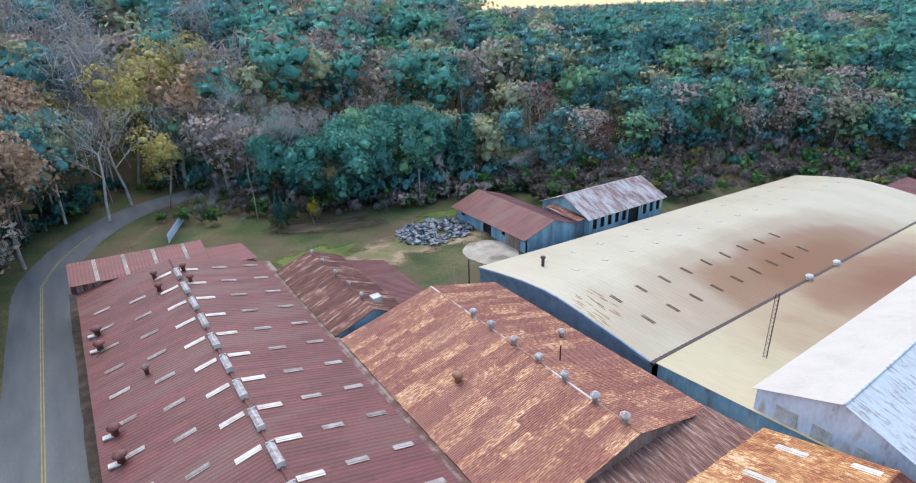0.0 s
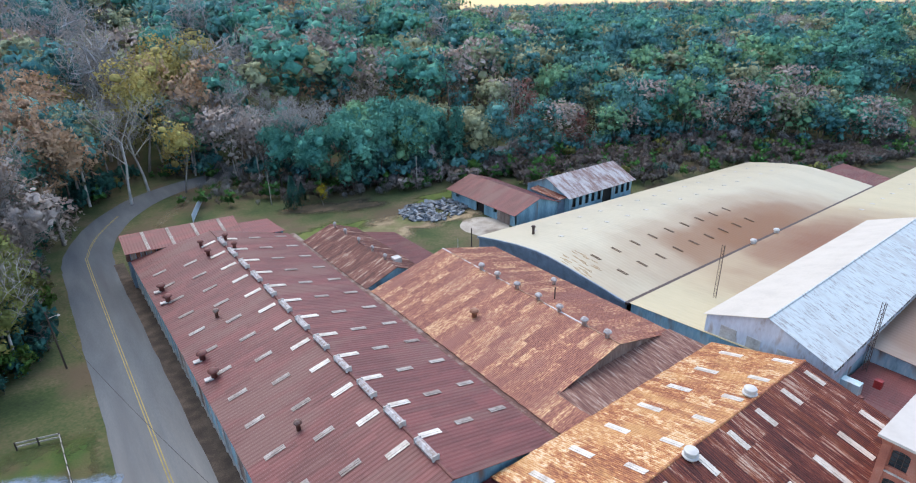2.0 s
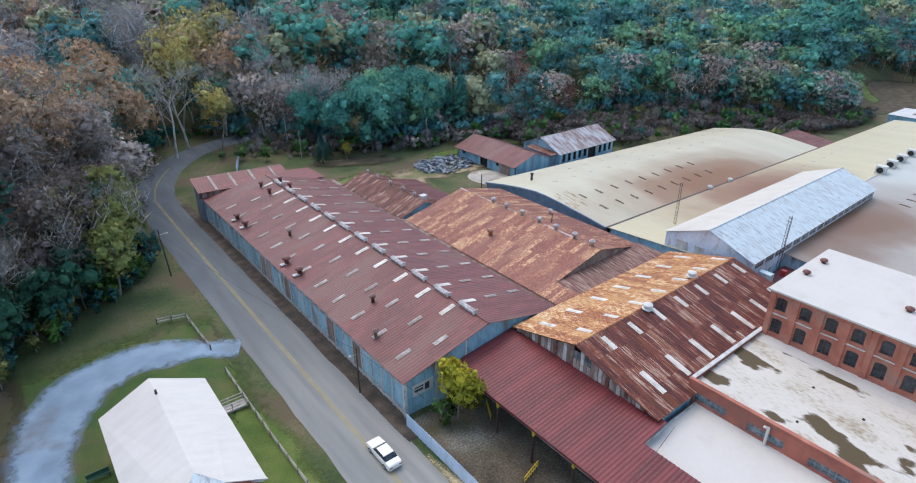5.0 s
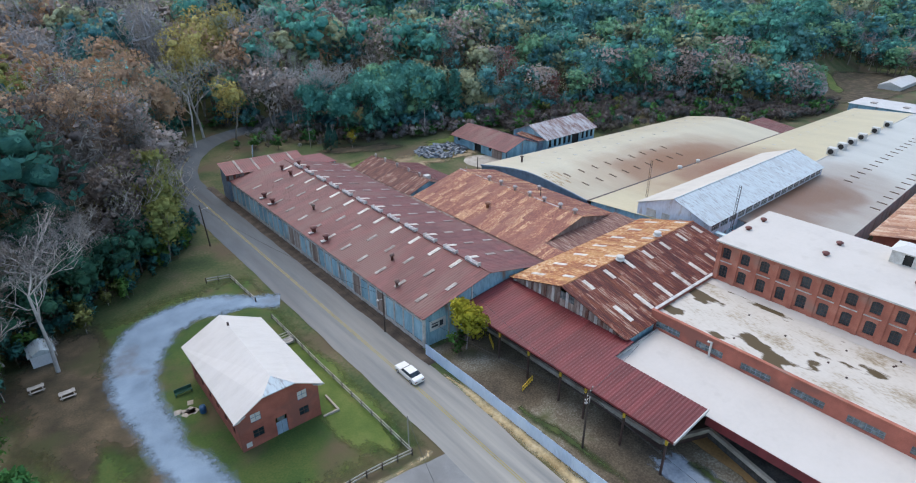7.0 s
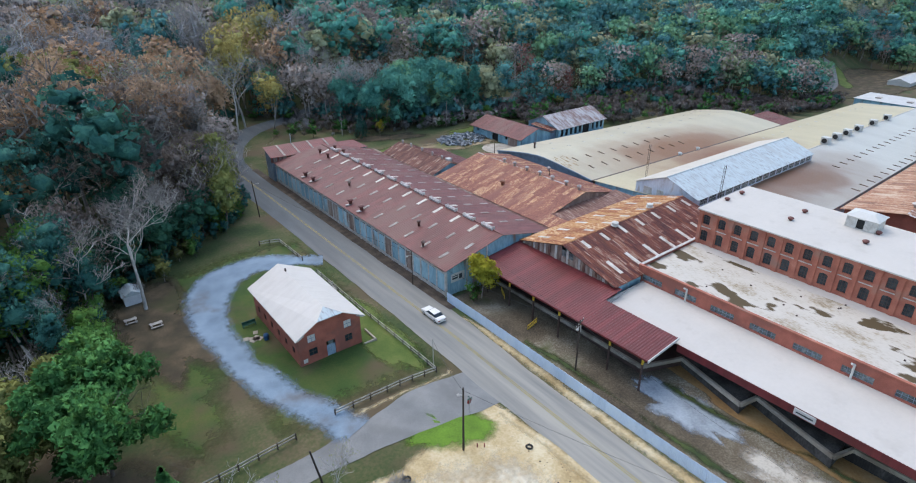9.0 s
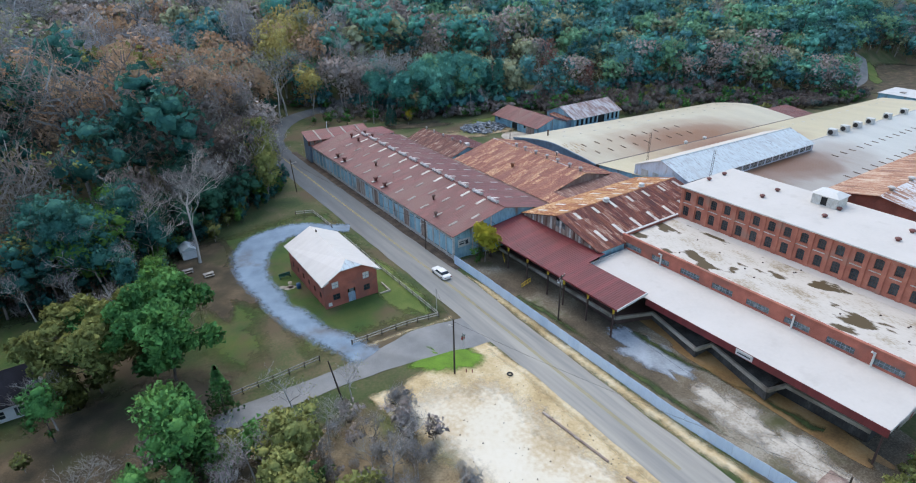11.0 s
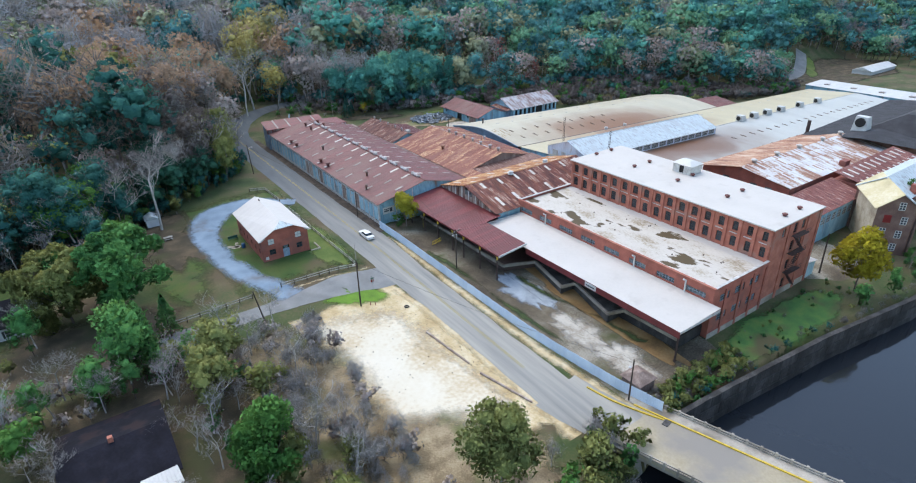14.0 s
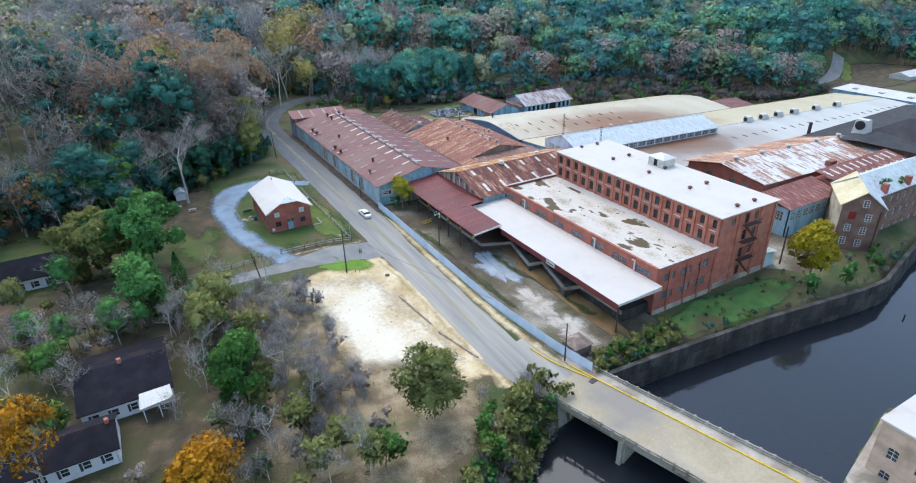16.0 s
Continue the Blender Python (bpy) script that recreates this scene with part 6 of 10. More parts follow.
pil.prism([(-0.2, -0.34, 6.2), (0, -0.34, 6.2), (0, 0.34, 6.2), (-0.2, 0.34, 6.2)], [(-0.42, -0.44, 6.75), (0, -0.44, 6.75), (0, 0.44, 6.75), (-0.42, 0.44, 6.75)])
pil_d = data_of(pil, "pilaster", BRICK)
for k in range(18):
    y = ky1 - 0.36 - (ky1 - ky0 - 0.72) * k / 17
    piece("pilaster", pil_d, Matrix.Translation((kx0 - 0.001, y, 5.24)), BM_)
for y in wys:
    for z in (9.35, 5.95):
        piece("sill", sill, Matrix.Translation((kx0 - 0.002, y, z)), BM_)
    Mesh().box(kx0 - 0.14, kx0 - 0.002, y - 1.16, y + 1.16, 8.72, 8.86).make("string_course", PALE_METAL, BM_, "pale ledge between the window rows")
    Mesh().box(kx0 - 0.2, kx0 - 0.002, y - 1.16, y + 1.16, 11.55, 11.98).make("cornice", BRICK, BM_)
wS = mill_window("south", 1.4, 2.3, 2, 4, GLASS, DARK_METAL, 0.06)
wT = mill_window("south", 1.3, 2.0, 2, 4, GLASS_GREY, DARK_METAL, 0.06)
for c, d, z, zz, r_ in sh:
    put_window(wS if d - c > 1.35 else wT, (kx0 + 0.5 + (c + d) / 2, ky0 + 0.25, z), (0, -1), BM_)
for x in (kx0 + 0.45, kx0 + 6.0, kx1 - 5.0, kx1 - 0.45):
    Mesh().box(x - 0.4, x + 0.4, ky0 - 0.2, ky0 - 0.002, -5, 11.6).make("pilaster", BRICK, BM_)
Mesh().box(kx0 + 0.6, kx1 - 0.2, ky0 - 0.1, ky0 - 0.003, -5.0, -3.3).make("foundation", CONCRETE, BM_)
# fire escape
FE = thing("fire_escape", (47, -52.8, -2), "rusty iron fire escape zigzagging up the brick wall", "fire escape")
for i, z in enumerate((1.0, 5.2, 9.0)):
    k = Mesh().box(44.9, 49.6, -53.5, -52.35, z - 0.08, z)
    k.make("landing", DARK_METAL, FE)
    r_ = Mesh()
    for x in np.arange(44.9, 49.7, 0.67):
        r_.tube((x, -53.5, z), (x, -53.5, z + 1.0), 0.03, n=5)
    r_.tube((44.9, -53.5, z + 1.0), (49.6, -53.5, z + 1.0), 0.035, n=5).tube((44.9, -53.5, z + 0.5), (49.6, -53.5, z + 0.5), 0.03, n=5)
    r_.make("railing", DARK_METAL, FE)
    lo = (-3.0, 1.0, 5.2)[i]
    x0, x1 = (45.2, 49.2) if i % 2 else (49.2, 45.2)
    st = Mesh()
    for s in (-53.3, -52.6):
        st.box(-0.03, 0.03, -0.02, 0.02, 0, math.hypot(x1 - x0, z - lo), Matrix.Translation((x0, s, lo)) @ Matrix.Rotation(math.atan2(x1 - x0, z - lo), 4, "Y"))
    for j in range(14):
        f_ = (j + 0.5) / 14
        st.box(x0 + (x1 - x0) * f_ - 0.13, x0 + (x1 - x0) * f_ + 0.13, -53.3, -52.6, lo + (z - lo) * f_, lo + (z - lo) * f_ + 0.03)
    st.make("stair_flight", DARK_METAL, FE)
for k in range(5):
    for x in (45.5, 51.0):
        rv = thing("roof_vent", (x, -1.6 - 12.1 * k + (0.4 if x < 50 else 0), 12.2), "small round rusty vent on the white roof", "roof vent", "roof vents")
        cx, cy = x, -1.6 - 12.1 * k
        Mesh().lathe((cx, cy, 12.2), ((0, 0), (0.3, 0), (0.3, 0.3), (0.55, 0.35), (0.5, 0.55), (0.2, 0.7), (0, 0.72)), n=12).make("cap", COWL, rv, smooth=True)
CU = thing("roof_cupola", (52.6, -23, 12.2), "weathered white rooftop stair hut with a dark doorway", "roof hut")
m = Mesh()
facade(m, (50.6, -20.6), (0, -1), (-1, 0), 4.8, 12.2, 14.3, [(1.7, 2.9, 12.3, 14.0, 0)], 0.2)
m.box(50.8, 54.6, -20.8, -20.6, 12.2, 14.3).box(50.8, 54.6, -25.4, -25.2, 12.2, 14.3).box(54.4, 54.6, -25.2, -20.8, 12.2, 14.3)
m.make("wall", PALE_METAL, CU)
Mesh().prism([(50.3, -25.7, 14.3), (54.9, -25.7, 14.3), (54.9, -20.3, 14.3), (50.3, -20.3, 14.3)], [(51.8, -24.2, 15.0), (53.4, -24.2, 15.0), (53.4, -21.8, 15.0), (51.8, -21.8, 15.0)]).make("roof", WHITE_METAL, CU)
# black sheet stands for the hut's unlit inside
Mesh().box(50.85, 50.9, -23.6, -22.2, 12.25, 14.05).make("doorway", RUBBER, CU)
cs = thing("wall_shack", (58.3, -50, -4.5), "small pale blue lean-to shack against the mill", "shack")
Mesh().box(56.2, 60, -52, -47.5, -5, -1.2).make("wall", BLUE, cs)
Mesh().corrugated((56.1, -52.3, -0.6), (56.1, -47.2, -0.6), (60.3, -47.2, -1.2), (60.3, -52.3, -1.2), 0.4, 0.04).make("roof", PALE_METAL, cs)

# ---- pale blue yard fence ----
FN = thing("metal_fence", (-5, -20, -2.6), "long pale blue corrugated metal fence along the road", "fence")
fl = [(-5.6, 21.6), (-5.35, 0), (-5.0, -20), (-4.7, -33), (-4.1, -40), (-2.6, -52), (-0.9, -60.0)]
pts = []
for a, b_ in zip(fl, fl[1:]):
    n = max(1, round((Vector(b_) - Vector(a)).length / 2.6))
    pts += [Vector(a).lerp(Vector(b_), i / n) for i in range(n)]
pts.append(Vector(fl[-1]))
fp = data_of(Mesh().corrugated((0, 0, 0), (1, 0, 0), (1, 0.001, 2.05), (0, 0.001, 2.05), 0.1, 0.035, 0.025), "panel", BLUE_FENCE)
po = data_of(Mesh().box(-0.06, 0.06, -0.06, 0.06, -0.4, 2.1), "post", DARK_METAL)
for a, b_ in zip(pts, pts[1:]):
    d = b_ - a
    za, zb = height(a.x, a.y), height(b_.x, b_.y)
    u = Vector((d.x, d.y, zb - za))
    mtx = Matrix(((u.x, -d.y / d.length, 0, a.x), (u.y, d.x / d.length, 0, a.y), (u.z, 0, 1, za + 0.04), (0, 0, 0, 1)))
    o = new("panel", fp)
    o.parent = FN
    o.matrix_parent_inverse = FN.matrix_world.inverted()
    o.matrix_basis = Matrix.Translation((a.x, a.y, za + 0.04)) @ Matrix.Rotation(math.atan2(d.y, d.x), 4, "Z") @ Matrix.Diagonal((d.length - 0.02, 1, 1, 1))
    piece("post", po, Matrix.Translation((a.x + 0.12, a.y, za)), FN)

# ---- brick house ----
HOUSE_ROOF = material("warm_white_roof_metal", ((0.25, (0.555, 0.52, 0.475)), (0.5, (0.60, 0.562, 0.515)), (0.75, (0.63, 0.595, 0.55))), 0.5, scale=0.5, fine=4, stretch=(0.5, 2, 1), bump=0.05)
HS = thing("brick_house", (-30, 28.5, -1.3), "two-storey red brick house with a plain white metal roof", "house")
hx0, hx1, hy0, hy1, hzg, hze, hzr = -35.5, -24.9, 19.1, 37.8, -1.5, 4.3, 7.0
hm = (hx0 + hx1) / 2
m = Mesh()
gw = [(1.55, 2.95, 0.1, 1.35, 0), (1.55, 2.85, 2.55, 3.85, 0), (7.7, 9.0, 0.1, 1.35, 0), (7.7, 9.0, 2.65, 4.0, 0), (4.5, 6.0, -1.3, 1.55, 0)]
facade(m, (hx0, hy0), (1, 0), (0, -1), hx1 - hx0, hzg - 0.3, hze, gw, 0.3)
ws = [(1.4 + 2.9 * k, 2.4 + 2.9 * k, z, z + 1.3, 0) for k in range(6) for z in (0.1, 2.6)]
facade(m, (hx0, hy1), (0, -1), (-1, 0), hy1 - hy0 - 0.3, hzg - 0.3, hze, ws, 0.3)
facade(m, (hx1, hy0 + 0.3), (0, 1), (1, 0), hy1 - hy0 - 0.3, hzg - 0.3, hze, ws, 0.3)
m.box(hx0 + 0.3, hx1 - 0.3, hy1 - 0.3, hy1, hzg - 0.3, hze)
hzc, hcx = 6.0, 2.05                # height and half width of the clipped south gable
m.prism([(hx0, hy0, hze), (hx1, hy0, hze), (hm + hcx, hy0, hzc), (hm - hcx, hy0, hzc)], [(hx0, hy0 + 0.3, hze), (hx1, hy0 + 0.3, hze), (hm + hcx, hy0 + 0.3, hzc), (hm - hcx, hy0 + 0.3, hzc)])
m.prism([(hx0, hy1 - 0.3, hze), (hx1, hy1 - 0.3, hze), (hm, hy1 - 0.3, hzr - 0.1)], [(hx0, hy1, hze), (hx1, hy1, hze), (hm, hy1, hzr - 0.1)])
m.make("wall", BRICK_DARK, HS, "red brick wall")
for sd_ in (-1, 1):
    xe, e = hm + sd_ * (hm - hx0 + 0.6), hze - 0.22
    xc, zc_ = hm + sd_ * (hcx + 0.1), hzc + 0.16
    ring = [(xe, hy0 - 0.7, e), (xe, hy1 + 0.6, e), (hm, hy1 + 0.6, hzr), (hm, hy0 + 1.5, hzr), (xc, hy0 - 0.7, zc_)]
    if sd_ > 0:
        ring.reverse()
    Mesh().prism([(x, y, z - 0.12) for x, y, z in ring], ring).make("roof_slope", HOUSE_ROOF, HS)
ring = [(hm - hcx - 0.1, hy0 - 0.7, hzc + 0.16), (hm + hcx + 0.1, hy0 - 0.7, hzc + 0.16), (hm, hy0 + 1.5, hzr)]
Mesh().prism([(x, y, z - 0.12) for x, y, z in ring], ring).make("roof_hip", GALV, HS, "small pale green-grey hip over the clipped gable")
Mesh().prism([(hx0 - 0.7, hy0 - 0.72, hze - 0.3), (hx0 - 0.1, hy0 - 0.72, hze - 0.3), (hx0 + 0.9, hy0 - 0.72, hze + 0.25)], [(hx0 - 0.7, hy0 - 0.5, hze - 0.3), (hx0 - 0.1, hy0 - 0.5, hze - 0.3), (hx0 + 0.9, hy0 - 0.5, hze + 0.25)]).make("eave_return", WHITE_METAL, HS)
Mesh().prism([(hx1 + 0.7, hy0 - 0.72, hze - 0.3), (hx1 - 0.9, hy0 - 0.72, hze + 0.25), (hx1 + 0.1, hy0 - 0.72, hze - 0.3)], [(hx1 + 0.7, hy0 - 0.5, hze - 0.3), (hx1 - 0.9, hy0 - 0.5, hze + 0.25), (hx1 + 0.1, hy0 - 0.5, hze - 0.3)]).make("eave_return", WHITE_METAL, HS)
dark_w = mill_window("house", 1.35, 1.25, 2, 2, GLASS, DARK_METAL, 0.06)
pale_w = mill_window("house", 1.3, 1.32, 2, 2, WHITE_METAL, BLUE_TRIM, 0.06)
for i, (a, b_, z, zz, r_) in enumerate(gw[:4]):
    put_window(pale_w if z > 2 else dark_w, (hx0 + (a + b_) / 2, hy0 + 0.12, z), (0, -1), HS)
side_w = mill_window("house", 1.0, 1.3, 1, 2, GLASS, DARK_METAL, 0.06)
for a, b_, z, zz, r_ in ws:
    put_window(side_w, (hx0 + 0.15, hy1 - (a + b_) / 2, z), (-1, 0), HS)
    put_window(side_w, (hx1 - 0.15, hy0 + 0.3 + (a + b_) / 2, z), (1, 0), HS)
dr = Mesh().box(-0.72, -0.02, -0.05, 0.0, 0, 2.05).box(0.02, 0.72, -0.05, 0.0, 0, 2.05).make("door", DOOR_BLUE, HS, "blue-grey double door")
dr.matrix_basis = Matrix.Translation((hx0 + 5.25, hy0 + 0.15, -1.3))
tr = Mesh().box(-0.5, 0.5, -0.05, 0.0, 2.1, 2.85).make("transom_window", GLASS_GREY, HS)
tr.matrix_basis = Matrix.Translation((hx0 + 5.25, hy0 + 0.15, -1.3))
Mesh().box(hx0 + 0.5, hx0 + 1.2, hy0 - 0.05, hy0 - 0.004, -0.8, -0.1).make("notice", WHITE_METAL, HS)
Mesh().box(hx0 + 4.2, hx0 + 6.3, hy0 - 1.3, hy0 - 0.01, -1.5, -1.28).make("doorstep", CONCRETE, HS)
Mesh().box(hm - 0.1, hm + 0.15, hy1 - 3, hy1 - 2.75, hzr - 0.05, hzr + 0.5).make("vent_pipe", DARK_METAL, HS)
ft = thing("foot_bridge", (-21.8, 37.5, -1.4), "small grey wooden walkway with rails beside the fence", "walkway")
Mesh().box(-24.0, -20.3, 36.9, 38.4, -1.5, -1.2).make("deck", FENCE_WOOD, ft)
for y in (36.9, 38.4):
    Mesh().box(-24.0, -20.3, y - 0.05, y + 0.05, -0.3, -0.2).box(-24.0, -20.3, y - 0.05, y + 0.05, -0.8, -0.7).make("rail", FENCE_WOOD, ft)
    for x in (-24, -22.2, -20.4):
        Mesh().box(x - 0.06, x + 0.06, y - 0.06, y + 0.06, -1.6, -0.15).make("post", FENCE_WOOD, ft)
st_ = thing("retaining_kerb", (-23.6, 19.5, -1.3), "low pale concrete kerb at the house corner", "kerb")
Mesh().box(-24.9, -22.6, 18.3, 18.55, -1.7, -1.1).box(-22.85, -22.6, 18.55, 22, -1.7, -1.1).make("kerb", CONCRETE, st_)
bb = thing("barrel", (-36.9, 29.6, -1.3), "bright blue plastic barrel beside the brick house", "barrel")
Mesh().lathe((-36.9, 29.6, -1.4), ((0, 0), (0.4, 0), (0.45, 0.4), (0.42, 0.45), (0.45, 0.5), (0.45, 0.85), (0.4, 1.2), (0, 1.2))).make("body", BLUE_PAINT, bb, smooth=True)
bn = thing("bench", (-37.8, 35.2, -1.3), "dark green wooden bench by the house wall", "bench")
Mesh().box(-38.9, -36.6, 34.9, 35.3, -0.85, -0.78).make("seat", GREEN_PAINT, bn)
Mesh().box(-38.9, -36.6, 35.3, 35.38, -0.75, -0.2).make("backrest", GREEN_PAINT, bn)
for x in (-38.8, -36.7):
    Mesh().box(x - 0.05, x + 0.05, 34.9, 35.3, -1.4, -0.85).make("leg", GREEN_PAINT, bn)
rnd = random.Random(9)
for k in range(7):
    x, y = -38.6 + rnd.uniform(-1.1, 1.1), 31.6 + rnd.uniform(-1.3, 1.3)
    sl = Mesh().box(-rnd.uniform(0.4, 0.7), rnd.uniform(0.4, 0.7), -rnd.uniform(0.3, 0.6), rnd.uniform(0.3, 0.6), 0, 0.1, Matrix.Translation((x, y, height(x, y) + 0.02)) @ Matrix.Rotation(rnd.uniform(0, 3), 4, "Z")).make("paving_slab", CONCRETE)
    tagged(sl, "loose tan paving slab lying on the lawn", "slab", "loose slabs")


def rail_fence(pts, label):
    """A two-rail wooden fence along the points."""
    t = thing("rail_fence", (*pts[0], height(*pts[0])), label, "fence", "rail fences")
    po_ = []
    for a, b_ in zip(pts, pts[1:]):
        n = max(1, round((Vector(b_) - Vector(a)).length / 2.4))
        po_ += [Vector(a).lerp(Vector(b_), i / n) for i in range(n)]
    po_.append(Vector(pts[-1]))
    me = data_of(Mesh().box(-0.08, 0.08, -0.08, 0.08, -0.3, 1.15), "post", POLE_WOOD)
    for p in po_:
        piece("post", me, Matrix.Translation((p.x, p.y, height(p.x, p.y))), t)
    for p, q in zip(po_, po_[1:]):
        for h_ in (0.5, 1.0):
            a, b_ = Vector((p.x, p.y, height(p.x, p.y) + h_)), Vector((q.x, q.y, height(q.x, q.y) + h_))
            d = b_ - a
            mt = Matrix.Translation(a) @ d.to_track_quat("X", "Z").to_matrix().to_4x4()
            Mesh().box(0, d.length, -0.04, 0.04, -0.09, 0.09, mt).make("rail", FENCE_WOOD, t)


rail_fence([(-20.1, 46.0), (-20.0, 30), (-19.6, 15), (-19.3, 6.2), (-28, 6.3), (-36.2, 6.5)], "pale grey two-rail wooden fence round the lawn")
rail_fence([(-24.8, 64.5), (-20.5, 64.0), (-20.1, 52.8)], "pale grey wooden fence beside the drive")
rail_fence([(-42.3, 5.7), (-50, 5.2), (-57, 5.0)], "grey wooden fence along the side road")

# ---- river wall and bridge ----
RWL = tagged(thing("river_wall", (40, -65, -9), "", ""), "dark stained stone retaining wall above the river", "retaining wall", kind="structure")
wp = [(x, lerp_line(RIVER_N, x)) for x in np.arange(-3.0, 106, 2.2)]
rnd = random.Random(12)
for (x0, y0), (x1, y1) in zip(wp, wp[1:]):
    d = Vector((x1 - x0, y1 - y0))
    for j, (z0, z1) in enumerate(((-10.6, -8.2), (-8.2, -6.2), (-6.2, -4.15))):
        off = rnd.uniform(0, 0.12) + 0.15 * (2 - j)
        Mesh().box(0.01, d.length - 0.01, -0.45 - off, 0.35, z0 + 0.012, z1, Matrix.Translation((x0, y0, 0)) @ Matrix.Rotation(math.atan2(d.y, d.x), 4, "Z")).make("stone", STONE, RWL)
BR = thing("bridge", (-4, -75, -4.3), "concrete road bridge with post-and-rail parapets over the river", "bridge")
o_, u_ = Vector((-6.5, -60.0, 0)), Vector((0.28, -0.96, 0)).normalized()
BMX = Matrix.Translation((o_.x, o_.y, -4.32)) @ Matrix.Rotation(math.atan2(u_.y, u_.x), 4, "Z")
BL = 46.0
part_ = lambda name, mesh, mat, lab="": mesh.make(name, mat, BR, lab)
DECK = material("tan_concrete_deck", ((0.25, (0.32, 0.27, 0.18)), (0.5, (0.40, 0.34, 0.235)), (0.75, (0.46, 0.40, 0.29))), 0.9, scale=0.3, fine=5, stretch=(0.5, 0.5, 1), stain=(0.26, 0.235, 0.20), stain_scale=0.15)
part_("deck", Mesh().box(-4.0, BL, -4.6, 4.4, -0.5, 0.05, BMX), DECK, "tan worn concrete deck")
part_("girder", Mesh().box(-0.5, BL, -4.2, -3.6, -1.4, -0.5, BMX).box(-0.5, BL, 3.6, 4.2, -1.4, -0.5, BMX), CONCRETE)
part_("abutment", Mesh().box(-3.0, 0.8, -5.2, 6.4, -6.0, -0.5, BMX), CONCRETE, "concrete abutment in the bank")
part_("sidewalk", Mesh().box(-4.0, BL, 4.4, 6.1, -0.4, 0.2, BMX), CONCRETE, "grey concrete sidewalk")
part_("kerb", Mesh().box(-2.5, BL, 4.15, 4.4, 0.0, 0.24, BMX), YELLOW, "yellow painted kerb")
for k in range(3):
    part_("deck_joint", Mesh().box(13.0 + 13 * k, 13.1 + 13 * k, -4.5, 4.1, 0.02, 0.03, BMX), PALE_METAL)
for side in (-4.75, 6.15):
    n = 24
    for k in range(n + 1):
        s = BL * k / n
        part_("parapet_post", Mesh().box(s - 0.16, s + 0.16, side - 0.16, side + 0.16, -0.4, 1.0, BMX), CONCRETE)
    for h_ in (0.35, 0.78):
        part_("parapet_rail", Mesh().box(-0.2, BL, side - 0.07, side + 0.07, h_ - 0.1, h_ + 0.1, BMX), CONCRETE)
for s in (13, 26, 39):
    part_("pier", Mesh().box(s - 0.6, s + 0.6, -4.2, 5.4, -8.5, -1.4, BMX).box(s - 0.35, s + 0.35, -4.9, -4.2, -8.5, -0.6, BMX), CONCRETE, "concrete river pier")
ks = thing("yellow_kerb", (-4.2, -56, -4.1), "yellow painted kerb leading onto the bridge", "kerb")
kp = curve_pts([(-6.2, -49.5), (-5.2, -54), (-3.6, -58), (-2.1, -61.2)], 5)
for a, b_ in zip(kp, kp[1:]):
    d = b_ - a
    Mesh().box(0, d.length, -0.12, 0.12, -0.1, 0.3, Matrix.Translation((a.x, a.y, height(a.x, min(a.y, -1)) if a.y > -60 else -4.4)) @ Matrix.Rotation(math.atan2(d.y, d.x), 4, "Z")).make("kerb_stone", YELLOW, ks)
SEB = thing("riverside_building", (30, -112, -8), "brick riverside building with a bright white roof", "building")
m = Mesh()
facade(m, (17.0, -95.0), (0, -1), (-1, 0), 34, -9, 4.6, [(1.6 + 3.4 * k, 2.9 + 3.4 * k, z, z + 1.9, 0.2) for k in range(9) for z in (-4.6, -0.6)], 0.4)
m.box(17.4, 55, -95.4, -95.0, -9, 4.6).box(54.6, 55, -129, -95.4, -9, 4.6).box(17.4, 54.6, -129, -128.6, -9, 4.6)
m.make("wall", material("tan_brick", shades((0.50, 0.36, 0.27)), 0.85, scale=0.5, fine=8), SEB, "tan brick wall")
Mesh().box(16.7, 55.3, -129.3, -94.7, 4.6, 4.9).make("roof", WHITE_ROOF, SEB)
wz = mill_window("river", 1.3, 1.9, 2, 3, GLASS, PALE_METAL, 0.07)
for k in range(9):
    for z in (-4.6, -0.6):
        put_window(wz, (17.2, -95.0 - 2.25 - 3.4 * k, z), (-1, 0), SEB)
bk = thing("river_ledge", (15, -100, -8.5), "pale concrete ledge beside the riverside building", "ledge")
for q in ([(13, -94.7), (17.0, -94.98), (30.4, -94.98), (30.4, -90.8)], [(4, -103), (4, -135), (16.98, -135), (16.98, -95), (13, -94.7)]):
    Mesh().prism([(x, y, -10.5) for x, y in q], [(x, y, -3.9) for x, y in q]).make("slab", CONCRETE, bk)
for k in range(6):
    s = thing("river_stump", (70 + 3.2 * k, -76 - 1.5 * (k % 3), WATER_Z), "dark rotten piling standing in the river", "piling", "pilings")
    Mesh().tube((70 + 3.2 * k, -76 - 1.5 * (k % 3), WATER_Z - 1.5), (70.3 + 3.2 * k, -75.8 - 1.5 * (k % 3), WATER_Z + 0.9), 0.22, 0.15).make("stump", POLE_WOOD, s)

# ---- eastern buildings ----
VIEW_SHEAR = (53.7, 0.062, -0.061)
RE = thing("rusty_building", (110, -24, -3.5), "long gabled brick building with a pale rust-streaked metal roof", "factory building")
rx1 = 143.5
